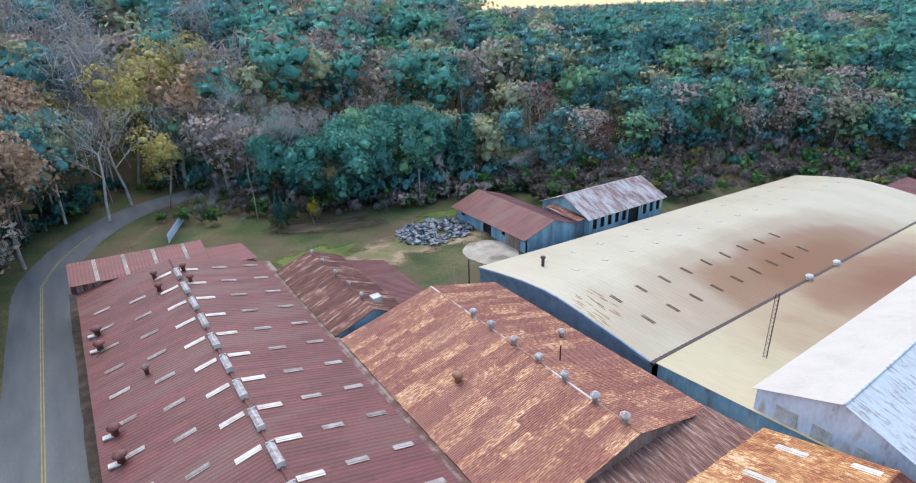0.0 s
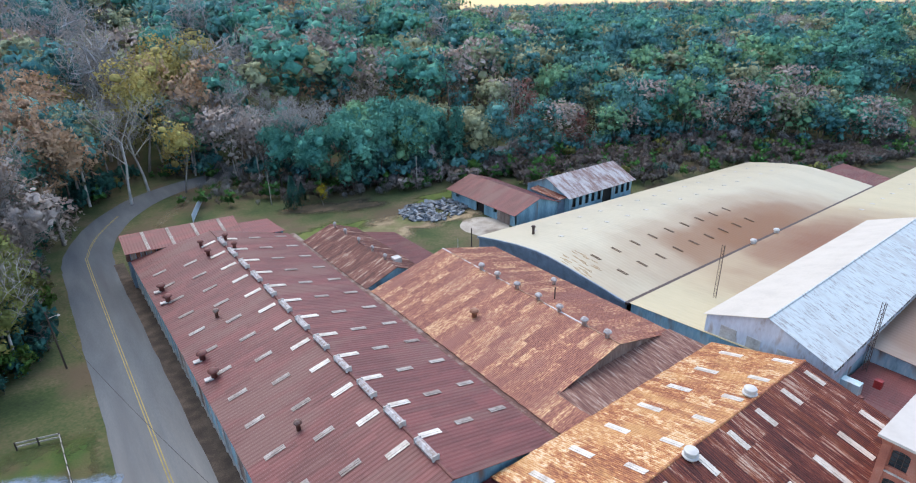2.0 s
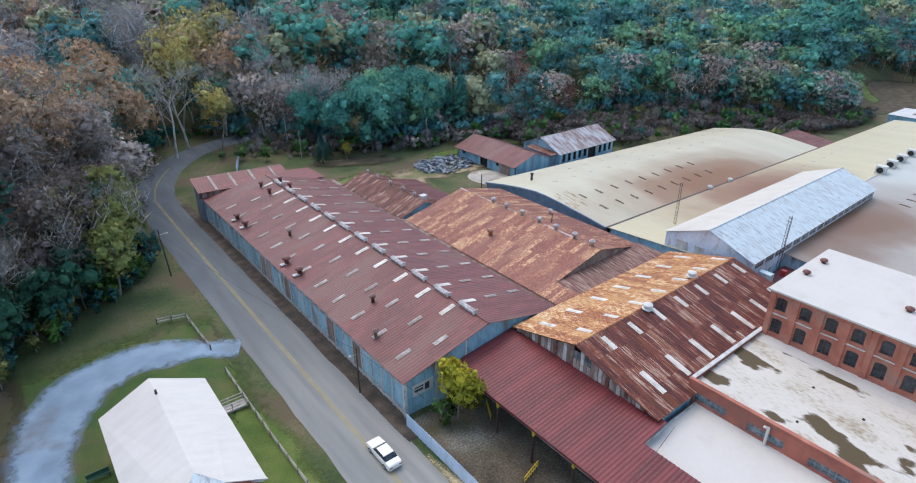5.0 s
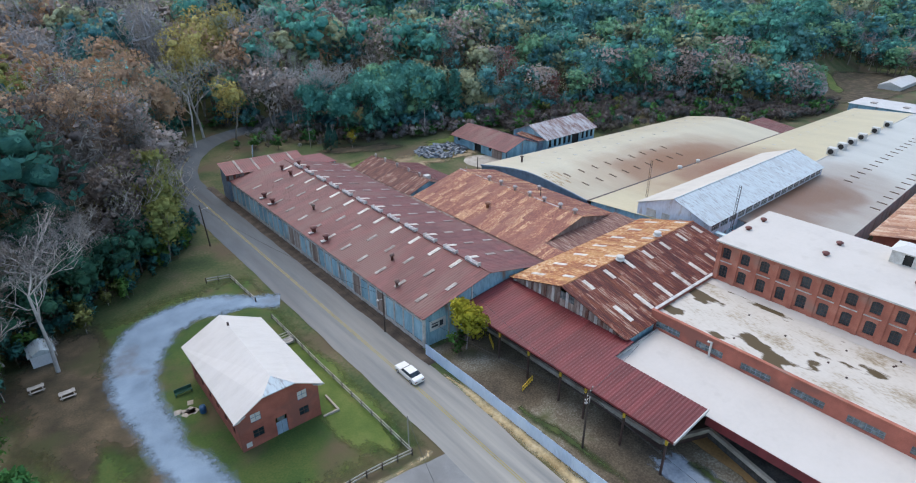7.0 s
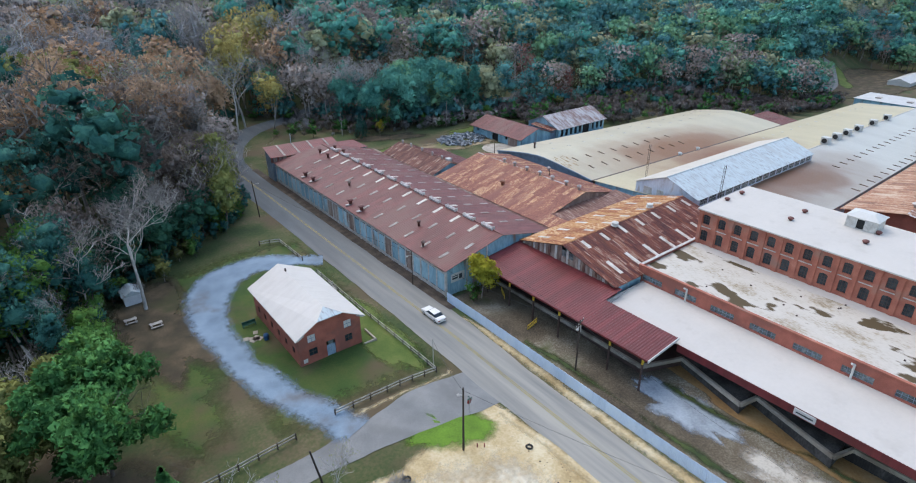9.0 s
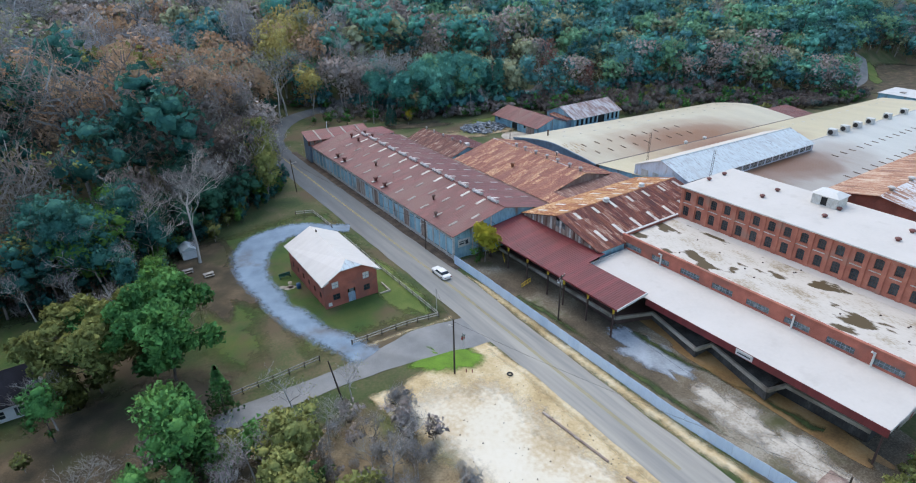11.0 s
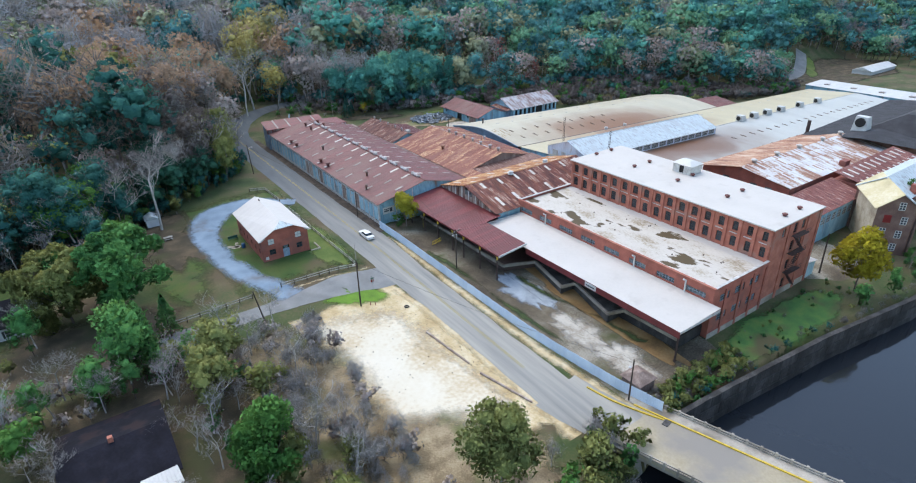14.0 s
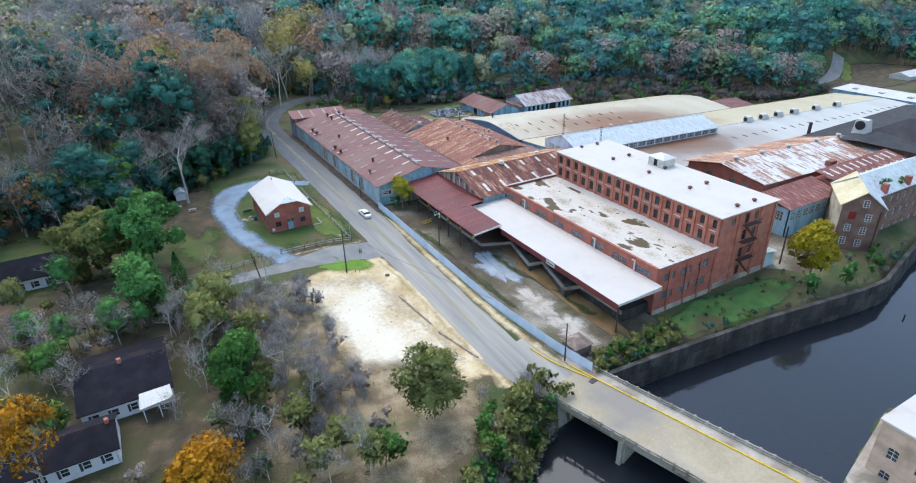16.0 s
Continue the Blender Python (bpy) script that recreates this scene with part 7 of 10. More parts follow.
Mesh().corrugated((74.0, -13.4, 7.6), (rx1, -13.4, 7.2), (rx1, -24.8, 9.6), (75.0, -24.8, 9.9), 0.8, 0.05).make("roof_slope", material("orange_brown_rust_roof", ((0.25, (0.22, 0.09, 0.05)), (0.5, (0.38, 0.17, 0.085)), (0.75, (0.55, 0.40, 0.28))), 0.55, scale=0.15, fine=2, cells=(0.9, 4, 50)), RE, "orange rusted slope")
Mesh().corrugated((76.4, -37.7, 7.4), (rx1, -37.7, 7.2), (rx1, -24.8, 9.6), (75.0, -24.8, 9.9), 0.8, 0.05).make("roof_slope", RUST_PALE, RE, "pale patchy rusted slope")
m = gable_ends(Mesh(), "x", 76.6, rx1 - 0.6, -37.3, -13.8, -24.8, -4, 7.1, 9.4, ze2=7.1)
m.box(76.9, rx1 - 0.9, -37.3, -37.0, -4, 7.0).box(76.9, rx1 - 0.9, -14.1, -13.8, -4, 7.0)
m.make("wall", BRICK_DARK, RE)
for x in (82.1, 94.9, 108.6, 124.6, 138.2):
    cowl(RE, x, -24.8, 9.5, 0.75, PALE_METAL)
for y in (-32.3, -28.3, -20.8):
    Mesh().box(76.52, 76.59, y - 0.9, y + 0.9, 4.4, 6.2).make("window", GLASS_GREY, RE)
Mesh().tube((142.5, -13.2, 6.5), (142.5, -13.2, 11.4), 0.6).make("flue", DARK_METAL, RE)
Mesh().box(109.0, 112.6, -37.6, -36.0, 5.6, 8.9).make("chimney_stub", BRICK_DARK, RE)
VIEW_SHEAR = None
RED_RUST = material("red_rusted_roof", ((0.3, (0.11, 0.030, 0.024)), (0.5, (0.19, 0.052, 0.038)), (0.62, (0.27, 0.10, 0.07)), (0.75, (0.42, 0.30, 0.26))), 0.6, scale=0.7, fine=4, stretch=(2.6, 0.5, 1))
R2 = thing("low_building", (84, -41, -4), "low building with red rusted roof and pale blue windowed wall", "factory building")
Mesh().corrugated((73.5, -45.6, 3.1), (95.0, -45.6, 3.1), (96.0, -36.8, 4.8), (74.5, -36.8, 4.8), 0.6, 0.05).make("roof", RED_RUST, R2)
m = Mesh()
facade(m, (74.2, -45.2), (1, 0), (0, -1), 20.4, -4.5, 2.95, [(1.0 + 2.6 * k, 2.9 + 2.6 * k, -0.2, 1.8, 0) for k in range(7)], 0.25)
facade(m, (74.2, -37.0), (0, -1), (-1, 0), 8.2, -4.5, 2.95, [(1.0, 3.2, -0.6, 1.8, 0), (4.4, 6.8, -0.6, 1.8, 0)], 0.25)
m.make("wall", BLUE, R2, "pale blue painted wall")
wz = mill_window("low", 1.9, 2.0, 3, 3, GLASS_GREY, WHITE_METAL, 0.08)
for k in range(7):
    put_window(wz, (74.2 + 1.95 + 2.6 * k, -45.1, -0.2), (0, -1), R2)
wz = mill_window("low", 2.3, 2.4, 3, 3, GLASS_GREY, WHITE_METAL, 0.08)
for y in (-39.1, -42.6):
    put_window(wz, (74.32, y, -0.6), (-1, 0), R2)
R3 = thing("low_building", (112, -42, -4), "low building with dark red roof striped by pale skylights", "factory building")
Mesh().corrugated((97.0, -46.0, 4.2), (132.0, -46.0, 4.2), (132.0, -36.6, 6.0), (97.0, -36.6, 6.0), 0.7, 0.05).make("roof", RED_RUST, R3)
Mesh().box(97.4, 131.6, -45.6, -36.8, -4.5, 4.1).make("wall", BRICK_DARK, R3)
for k in range(11):
    for y in (-43.8, -39.2):
        piece("skylight", sA, slope_pose((99 + 3.1 * k, y, 4.2 + (y + 46) * 1.8 / 9.4 + 0.08), (0, -1, -0.19)), R3)
DARK_ROOF = material("dark_grey_felt_roof", shades((0.034, 0.034, 0.038), 0.7, 1.5), 0.9, scale=0.3, fine=4)
R4 = thing("dark_roof_building", (150, -28, -4), "building with a broad dark grey roof and a white fan hood", "factory building")
Mesh().corrugated((136.0, -9.0, 2.6), (210.0, -6.0, 2.6), (210.0, -24.0, 5.2), (136.0, -26.0, 5.2), 1.0, 0.03).make("roof_slope", DARK_ROOF, R4)
Mesh().corrugated((143.0, -42.0, 3.6), (210.0, -42.0, 3.6), (210.0, -24.0, 5.2), (136.0, -26.0, 5.2), 1.0, 0.03).make("roof_slope", DARK_ROOF, R4)
Mesh().prism([(144, -41.5, -12), (209, -41.5, -12), (209, -6.8, -12), (144, -9.5, -12)], [(144, -41.5, 3.4), (209, -41.5, 3.4), (209, -6.8, 2.5), (144, -9.5, 2.5)]).make("wall", BRICK_BROWN, R4)
Mesh().prism([(147, -23.2, 4.4), (151.2, -23.2, 4.4), (151.2, -18.8, 3.9), (147, -18.8, 3.9)], [(147.4, -22.8, 9.0), (149.8, -22.8, 9.0), (149.8, -19.2, 9.0), (147.4, -19.2, 9.0)]).make("fan_hood", WHITE_METAL, R4, "white boxy fan hood")
# black disc stands for the hood's dark inside
Mesh().tube((146.7, -21.0, 7.2), (147.32, -21.0, 7.2), 1.45, n=20).make("fan_opening", RUBBER, R4)
Mesh().prism([(152, -37, 4.2), (190, -37, 4.2), (190, -22, 5.0), (152, -22, 5.0)], [(160, -31, 9.4), (189, -31, 9.4), (189, -29, 9.4), (160, -29, 9.4)]).make("raised_roof", DARK_ROOF, R4)
ML = thing("old_mill", (100, -51, -5), "tall old brown brick mill with cream roof and white-framed windows", "mill")
CREAM_R = material("cream_lichen_roof", ((0.25, (0.42, 0.35, 0.19)), (0.5, (0.55, 0.47, 0.27)), (0.75, (0.64, 0.58, 0.42))), 0.6, scale=0.2, fine=2)
PLASTER = material("lit_tan_plaster", ((0.25, (0.22, 0.15, 0.11)), (0.45, (0.40, 0.33, 0.23)), (0.7, (0.55, 0.48, 0.36))), 0.85, scale=0.4, fine=5)
# long east wing
m = Mesh()
facade(m, (90.2, -55.6), (1, 0), (0, -1), 29.8, -9.8, 6.4, [(1.2 + 3.2 * k, 2.4 + 3.2 * k, z, z + 1.8, 0) for k in range(9) for z in (-4.6, -0.8, 3.2)], 0.4)
m.box(90.2, 120, -45.6, -45.2, -5.4, 6.4).box(119.6, 120, -55.2, -45.6, -5.4, 6.4)
m.prism([(119.6, -45.2, 6.4), (119.6, -55.6, 6.4), (119.6, -50.4, 9.8)], [(120, -45.2, 6.4), (120, -55.6, 6.4), (120, -50.4, 9.8)])
m.make("wall", BRICK_BROWN, ML)
for ya, yb, mt, lab in ((-44.7, -50.4, GALV, ""), (-50.4, -56.1, GALV, "pale blue-grey metal slope")):
    za, zb = (6.2, 9.9) if ya > -50 else (9.9, 6.2)
    Mesh().prism([(90.0, ya, za), (120.4, ya, za), (120.4, yb, zb), (90.0, yb, zb)], [(90.0, ya, za + 0.2), (120.4, ya, za + 0.2), (120.4, yb, zb + 0.2), (90.0, yb, zb + 0.2)]).make("roof_slope", mt, ML, lab)
wz = mill_window("old", 1.2, 1.8, 2, 4, GLASS, WHITE_METAL, 0.1)
for k in range(9):
    for z in (-4.6, -0.8, 3.2):
        put_window(wz, (92.0 + 3.2 * k, -55.45, z), (0, -1), ML)
for x in (94.0, 104.5):
    Mesh().box(x - 0.6, x + 0.6, -55.9, -54.6, 5.6, 8.8).make("chimney", BRICK_DARK, ML, "short dark brick stack at the eave")
# front wing, its gable turned to the south-west
FM = Matrix(((-0.79, 0.61, 0, 81.8), (-0.61, -0.79, 0, -57.2), (0, 0, 1, 0), (0, 0, 0, 1)))
fw = lambda u, v, z: (FM @ Vector((u, v, z)))[:]
m = Mesh().box(-14, 0, -4.0, 4.3, -5.6, 6.5, FM)
m.prism([fw(-14, -4.0, 6.5), fw(-14, 4.3, 6.5), fw(-14, 0.15, 9.7)], [fw(0, -4.0, 6.5), fw(0, 4.3, 6.5), fw(0, 0.15, 9.7)])
m.make("wall", BRICK_BROWN, ML, "brown brick gable wall")
# thin plaster sheet carries the brighter tone of the lit side
Mesh().box(-13, -0.1, -4.06, -4.0, -5.5, 6.3, FM).make("side_wall", PLASTER, ML, "tan plastered side wall, paler for the light on it")
Mesh().prism([fw(-15, -4.6, 6.15), fw(0.4, -4.6, 6.15), fw(0.4, 0.15, 9.85), fw(-15, 0.15, 9.85)], [fw(-15, -4.6, 6.35), fw(0.4, -4.6, 6.35), fw(0.4, 0.15, 10.05), fw(-15, 0.15, 10.05)]).make("roof_slope", CREAM_R, ML, "cream-yellow roof slope")
Mesh().prism([fw(-15, 0.15, 9.85), fw(0.4, 0.15, 9.85), fw(0.4, 4.9, 6.15), fw(-15, 4.9, 6.15)], [fw(-15, 0.15, 10.05), fw(0.4, 0.15, 10.05), fw(0.4, 4.9, 6.35), fw(-15, 4.9, 6.35)]).make("roof_slope", GALV, ML, "pale blue-grey metal slope")
wz = mill_window("gable", 1.15, 1.7, 2, 3, GLASS, WHITE_METAL, 0.14)
for v, z in ((0.5, 6.3), (1.6, 2.9), (1.3, -0.4), (1.0, -3.6), (-1.9, 0.0), (-2.2, -3.3)):
    put_window(wz, fw(0.04, v, z), (-0.79, -0.61), ML)
Mesh().box(-0.05, 0.1, -2.4, -0.9, 3.1, 4.9, FM).make("shutter", RED_PAINT, ML, "dark red shuttered opening")
Mesh().box(-0.6, 0.15, 3.6, 3.9, -5.5, 5.6, FM).make("downpipe", DARK_METAL, ML)
FB = thing("end_building", (277, 5, -13), "long low white-roofed building across the far end", "factory building")
for x in (268.0, 288.0):
    Mesh().corrugated((x, 54.5, -8.3), (x, -60, -8.3), (278, -60, -6.4), (278, 51.0, -6.4), 1.0, 0.04).make("roof_slope", WHITE_METAL, FB)
Mesh().prism([(268.6, 54.0, -15), (287.4, 54.0, -15), (287.4, -59.5, -15), (268.6, -59.5, -15)], [(268.6, 54.0, -8.45), (287.4, 54.0, -8.45), (287.4, -59.5, -8.45), (268.6, -59.5, -8.45)]).make("wall", BLUE, FB, "pale blue wall")
for k in range(7):
    Mesh().box(271.5, 274.0, 44 - 13 * k, 46.4 - 13 * k, -7.7, -7.1).make("roof_hatch", SKYLIGHT_DIRTY, FB)
F2 = thing("white_shed", (366, 60, -16), "white metal shed in the far field", "shed")
Mesh().box(350, 384, 55, 66, -17, -11.8).make("wall", WHITE_METAL, F2)
Mesh().prism([(349.6, 54.6, -11.8), (384.4, 54.6, -11.8), (384.4, 66.4, -11.8), (349.6, 66.4, -11.8)], [(349.6, 60.3, -9.8), (384.4, 60.3, -9.8), (384.4, 60.7, -9.8), (349.6, 60.7, -9.8)]).make("roof", WHITE_METAL, F2)
VIEW_SHEAR = (53.7, 0.062, -0.061)
F3 = thing("red_roof_shed", (188, 46, -2), "low shed with a rusty red roof behind the cream roof", "shed")
Mesh().corrugated((174.5, 39.0, 1.0), (200, 39.0, 1.0), (200, 54, 3.0), (174.5, 54, 3.0), 0.6, 0.05).make("roof", RED, F3)
Mesh().box(175, 199.5, 39.5, 53.5, -3.6, 0.9).make("wall", BLUE_TRIM, F3)
VIEW_SHEAR = None
band("far_road", [(296, 80), (310, 82.5), (324, 86), (338, 92), (350, 98.5), (357, 103)], 7.0, 0.16, ASPHALT_PALE, "pale far road climbing past the field", "road")
patch("far_field", (352, 72), 60, 24, 0.06, LITTER, "brown far field beside the road", "field", wob=0.25, seed=21)
patch("far_verge", (340, 86), 24, 4, 0.1, LAWN_LIT, "bright green verge of the far road", "grass", turn=30, wob=0.2, seed=22)

# ---- outbuildings in the field ----
OA = thing("outbuilding", (77, 94, -2.3), "pale blue outbuilding with a plain brown-red roof", "outbuilding")
m = Mesh()
facade(m, (70.6, 107), (0, -1), (-1, 0), 25.0, -2.6, 1.1, [(10.2, 13.4, -2.4, 0.3, 0), (2.0, 3.2, -0.6, 0.4, 0), (17, 18.2, -0.6, 0.4, 0)], 0.25)
m.box(84.0, 84.25, 82, 107, -2.6, 1.1)
gable_ends(m, "y", 82, 107, 70.6, 84.2, 77.6, -2.6, 1.1, 3.3)
m.make("wall", BLUE, OA, "pale blue sheet wall")
Mesh().corrugated((69.6, 108, 0.85), (69.6, 81.4, 0.85), (77.6, 81.4, 3.5), (77.6, 108, 3.5), 0.5, 0.04).corrugated((85.2, 108, 0.85), (85.2, 81.4, 0.85), (77.6, 81.4, 3.5), (77.6, 108, 3.5), 0.5, 0.04).make("roof", RED, OA)
# black sheet stands for the unlit room behind the door
Mesh().box(71.2, 71.3, 93.4, 96.9, -2.4, 0.3).make("doorway", RUBBER, OA)
Mesh().box(70.5, 70.58, 84, 88.5, -2.5, 0.9).make("panel", WOOD, OA, "tan sheathed wall bay")
GREY_RUST = material("grey_purple_rusted_sheet", ((0.28, (0.17, 0.085, 0.065)), (0.44, (0.26, 0.20, 0.19)), (0.56, (0.36, 0.345, 0.355)), (0.75, (0.48, 0.47, 0.48))), 0.55, scale=0.5, fine=4, stretch=(2.2, 0.5, 1))
OB = thing("outbuilding", (99, 86, -2.3), "long outbuilding with a pale rusted roof and dark window bays", "outbuilding")
m = Mesh()
facade(m, (87.2, 81.0), (1, 0), (0, -1), 24.0, -2.6, 1.9, [(1.2 + 2.3 * k, 2.5 + 2.3 * k, -1.2, 1.2, 0) for k in range(10) if k not in (5, 6)] + [(12.4, 16.0, -2.4, 1.3, 0)], 0.25)
m.box(87.4, 111.2, 95.6, 95.85, -2.6, 1.9)
gable_ends(m, "x", 87.2, 111.2, 81.2, 95.8, 88.4, -2.6, 1.9, 4.9)
m.make("wall", BLUE, OB)
# black sheet behind the bays stands for the unlit inside
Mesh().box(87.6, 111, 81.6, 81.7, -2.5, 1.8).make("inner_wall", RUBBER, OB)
Mesh().corrugated((86.4, 80.3, 1.6), (112, 80.3, 1.6), (112, 88.4, 5.1), (86.4, 88.4, 5.1), 0.5, 0.04).corrugated((86.4, 96.6, 1.6), (112, 96.6, 1.6), (112, 88.4, 5.1), (86.4, 88.4, 5.1), 0.5, 0.04).make("roof", GREY_RUST, OB, "grey rust-streaked roof")
OC = thing("porch_roof", (86, 85, -2.3), "small striped red lean-to between the outbuildings", "lean-to")
Mesh().corrugated((84.4, 82, 1.5), (84.4, 92, 1.9), (88.4, 92, 2.4), (88.4, 81, 1.8), 0.7, 0.06).make("roof", RUST_RED, OC)
Mesh().box(84.6, 87.1, 82.4, 91.6, -2.6, 1.4).make("wall", BLUE_TRIM, OC)
rnd = random.Random(21)
sc = Mesh()
for k in range(520):
    a, r_ = rnd.uniform(0, 6.28), rnd.random() ** 0.6
    x, y = 62.5 + 9.5 * r_ * math.cos(a), 103.5 + 7.0 * r_ * math.sin(a)
    if abs(x - 63) < 1.4 and rnd.random() < 0.7:
        continue
    z = height(x, y) + rnd.uniform(0, 0.9) * (1 - r_ * 0.7)
    sc.box(-rnd.uniform(0.2, 0.9), rnd.uniform(0.2, 0.9), -rnd.uniform(0.15, 0.6), rnd.uniform(0.15, 0.6), 0, rnd.uniform(0.05, 0.35), Matrix.Translation((x, y, z)) @ Euler((rnd.uniform(-0.5, 0.5), rnd.uniform(-0.5, 0.5), rnd.uniform(0, 3))).to_matrix().to_4x4())
tagged(sc.make("scrap_heap", SCRAP), "sprawling heap of grey-blue scrap sheets on the grass", "scrap heap", kind="stuff")

# ---- poles, cables, small things ----
def utility_pole(x, y, h, label="dark wooden utility pole", arm=0.0, turn=0.0, lamp=None, lean=(0, 0), r=0.15, mat=POLE_WOOD):
    z = height(x, y)
    t = thing("utility_pole", (x, y, z), label, "utility pole", "utility poles")
    top = Vector((x + lean[0], y + lean[1], z + h))
    Mesh().tube((x, y, z - 0.5), top, r, r * 0.7, n=10).make("pole", mat, t)
    if arm:
        m_ = Matrix.Translation(top - Vector((0, 0, 0.6))) @ Matrix.Rotation(radians(turn), 4, "Z")
        Mesh().box(-arm, arm, -0.07, 0.07, -0.08, 0.08, m_).make("crossarm", POLE_WOOD, t)
        for s in (-0.9, -0.35, 0.35, 0.9):
            Mesh().lathe((m_ @ Vector((s * arm, 0, 0.08)))[:], ((0.04, 0), (0.09, 0.08), (0.06, 0.16), (0, 0.2)), n=8).make("insulator", PALE_METAL, t)
        Mesh().tube(m_ @ Vector((0.35, 0.1, -1.6)), m_ @ Vector((0.35, 0.1, -0.7)), 0.22, n=10).make("transformer", PALE_METAL, t)
    if lamp:
        d = Vector((lamp[0], lamp[1], 0))
        b_ = top - Vector((0, 0, 1.2))
        Mesh().tube(b_, b_ + d * 0.8 + Vector((0, 0, 0.25)), 0.04, n=6).make("lamp_arm", PALE_METAL, t)
        Mesh().lathe((b_ + d + Vector((0, 0, 0.05)))[:], ((0, 0), (0.2, 0.02), (0.24, 0.12), (0.1, 0.26), (0, 0.28)), n=10).make("lamp_head", PALE_METAL, t)
    return top


t1 = utility_pole(-18.4, 81.5, 9.5, "dark wooden utility pole with a street lamp at the woods", lamp=(1.4, 0), lean=(-0.4, 0.5))
t2 = utility_pole(-1.6, -6.3, 9.5, "dark wooden utility pole with crossarm inside the yard", arm=1.5, turn=20, lamp=(-1.0, -0.4))
t3 = utility_pole(-3.0, -55.3, 8.0, "dark wooden utility pole at the bridge end", lamp=(-0.8, 0))
t4 = utility_pole(-7.1, 30.8, 7.6, "dark wooden utility pole beside the blue wall", lamp=(-1.0, 0), r=0.12)
t5 = utility_pole(-19.0, 7.3, 5.5, "thin grey pole at the fence corner", r=0.08, mat=FENCE_WOOD)
t6 = utility_pole(-26.0, -9.0, 10.2, "dark wooden utility pole on the grass island", lamp=(-0.5, 0.3), r=0.16)
t7 = utility_pole(-43.0, -5.0, 7.5, "leaning dark broken pole among bare shrubs", lean=(-1.2, 0.6))
t8 = utility_pole(48.6, 70.5, 9.0, "dark rusted pole beside the cream-roofed shed")
t9 = utility_pole(32, 134, 9.0, "thin pale utility pole in the field", mat=FENCE_WOOD, r=0.12)
utility_pole(35, 129, 6.0, "dark wooden post in the field", r=0.14)
t10 = utility_pole(69, 121, 9.5, "thin pale utility pole before the pines", mat=FENCE_WOOD, r=0.12)
utility_pole(44.0, 71.5, 5.0, "thin grey metal post in the field", mat=PALE_METAL, r=0.07)
utility_pole(49.0, 75.5, 5.0, "thin grey metal post in the field", mat=PALE_METAL, r=0.07)
utility_pole(61.5, -52.8, 9.0, "dark pole beside the brick mill", lean=(0.8, 0.5), r=0.2)
utility_pole(-25.5, 125, 10, "dark utility pole at the road bend")


def cable(a, b_, sag, n=14):
    k, pts_ = Mesh(), [Vector(a).lerp(Vector(b_), i / n) - Vector((0, 0, sag * 4 * (i / n) * (1 - i / n))) for i in range(n + 1)]
    w = (Vector(b_) - Vector(a)).normalized()
    u = w.cross((0, 0, 1)).normalized() * 0.025
    v = u.cross(w)
    ring = [p + d for p in pts_ for d in (u, v, -u, -v)]
    k.add(ring, [(4 * i + j, 4 * i + (j + 1) % 4, 4 * i + 4 + (j + 1) % 4, 4 * i + 4 + j) for i in range(n) for j in range(4)])
    tagged(k.make("overhead_cable", CABLE), "thin black overhead cable between poles", "cable", "overhead cables")


Z_ = lambda d: Vector((0, 0, d))
for a, b_, s in ((t2 - Z_(0.6), t3 - Z_(0.4), 1.2), (t2 - Z_(0.9), t4 - Z_(0.3), 0.9), (t2 - Z_(0.6), Vector((5, 22.6, 4.5)), 0.5), (t2 - Z_(0.5), Vector((14, -3, 4.2)), 0.3), (t3 - Z_(0.6), t6 - Z_(0.4), 1.0), (t1 - Z_(0.4), t4 - Z_(0.4), 1.4), (t1 - Z_(0.4), Vector((-25.5, 125, height(-25.5, 125) + 9.5)), 1.0), (t9 - Z_(0.2), t10 - Z_(0.2), 0.8), (t6 - Z_(0.5), t5 - Z_(0.2), 0.5)):
    cable(a, b_, s)
for x, y in ((-18.3, -13.2), (-37.0, -9.5), (-34.4, -8.6)):
    t = thing("tyre", (x, y, height(x, y)), "old black rubber tyre lying on the sand", "tyre", "tyres")
    Mesh().lathe((x, y, height(x, y) + 0.06), ((0.30, 0.02), (0.42, 0), (0.52, 0.1), (0.42, 0.22), (0.30, 0.2), (0.27, 0.11), (0.30, 0.02)), n=18).make("tread", RUBBER, t, smooth=True)
for (x0, y0), (x1, y1) in (((-19.6, -22.5), (-18.3, -34.0)), ((-18.2, -37.0), (-15.7, -47.0))):
    z0, z1 = height(x0, y0), height(x1, y1)
    tagged(Mesh().tube((x0, y0, z0 + 0.2), (x1, y1, z1 + 0.2), 0.2, 0.17).make("log", WOOD), "long weathered pole lying along the lot edge", "log", "logs")
rnd = random.Random(31)
db = Mesh()
for k in range(90):
    x, y = rnd.uniform(-35, -16), rnd.uniform(-46, -10)
    if rnd.random() < 0.4:
        x = -18.0 + rnd.uniform(-1.6, 1.8)
    s = rnd.uniform(0.03, 0.1)
    db.box(-s, s, -s * 0.7, s * 0.7, 0, s, Matrix.Translation((x, y, height(x, y) + 0.05)) @ Matrix.Rotation(rnd.uniform(0, 3), 4, "Z"))
tagged(db.make("debris", POLE_WOOD), "scattered dark stones and debris on the sandy lot", "debris", kind="stuff")
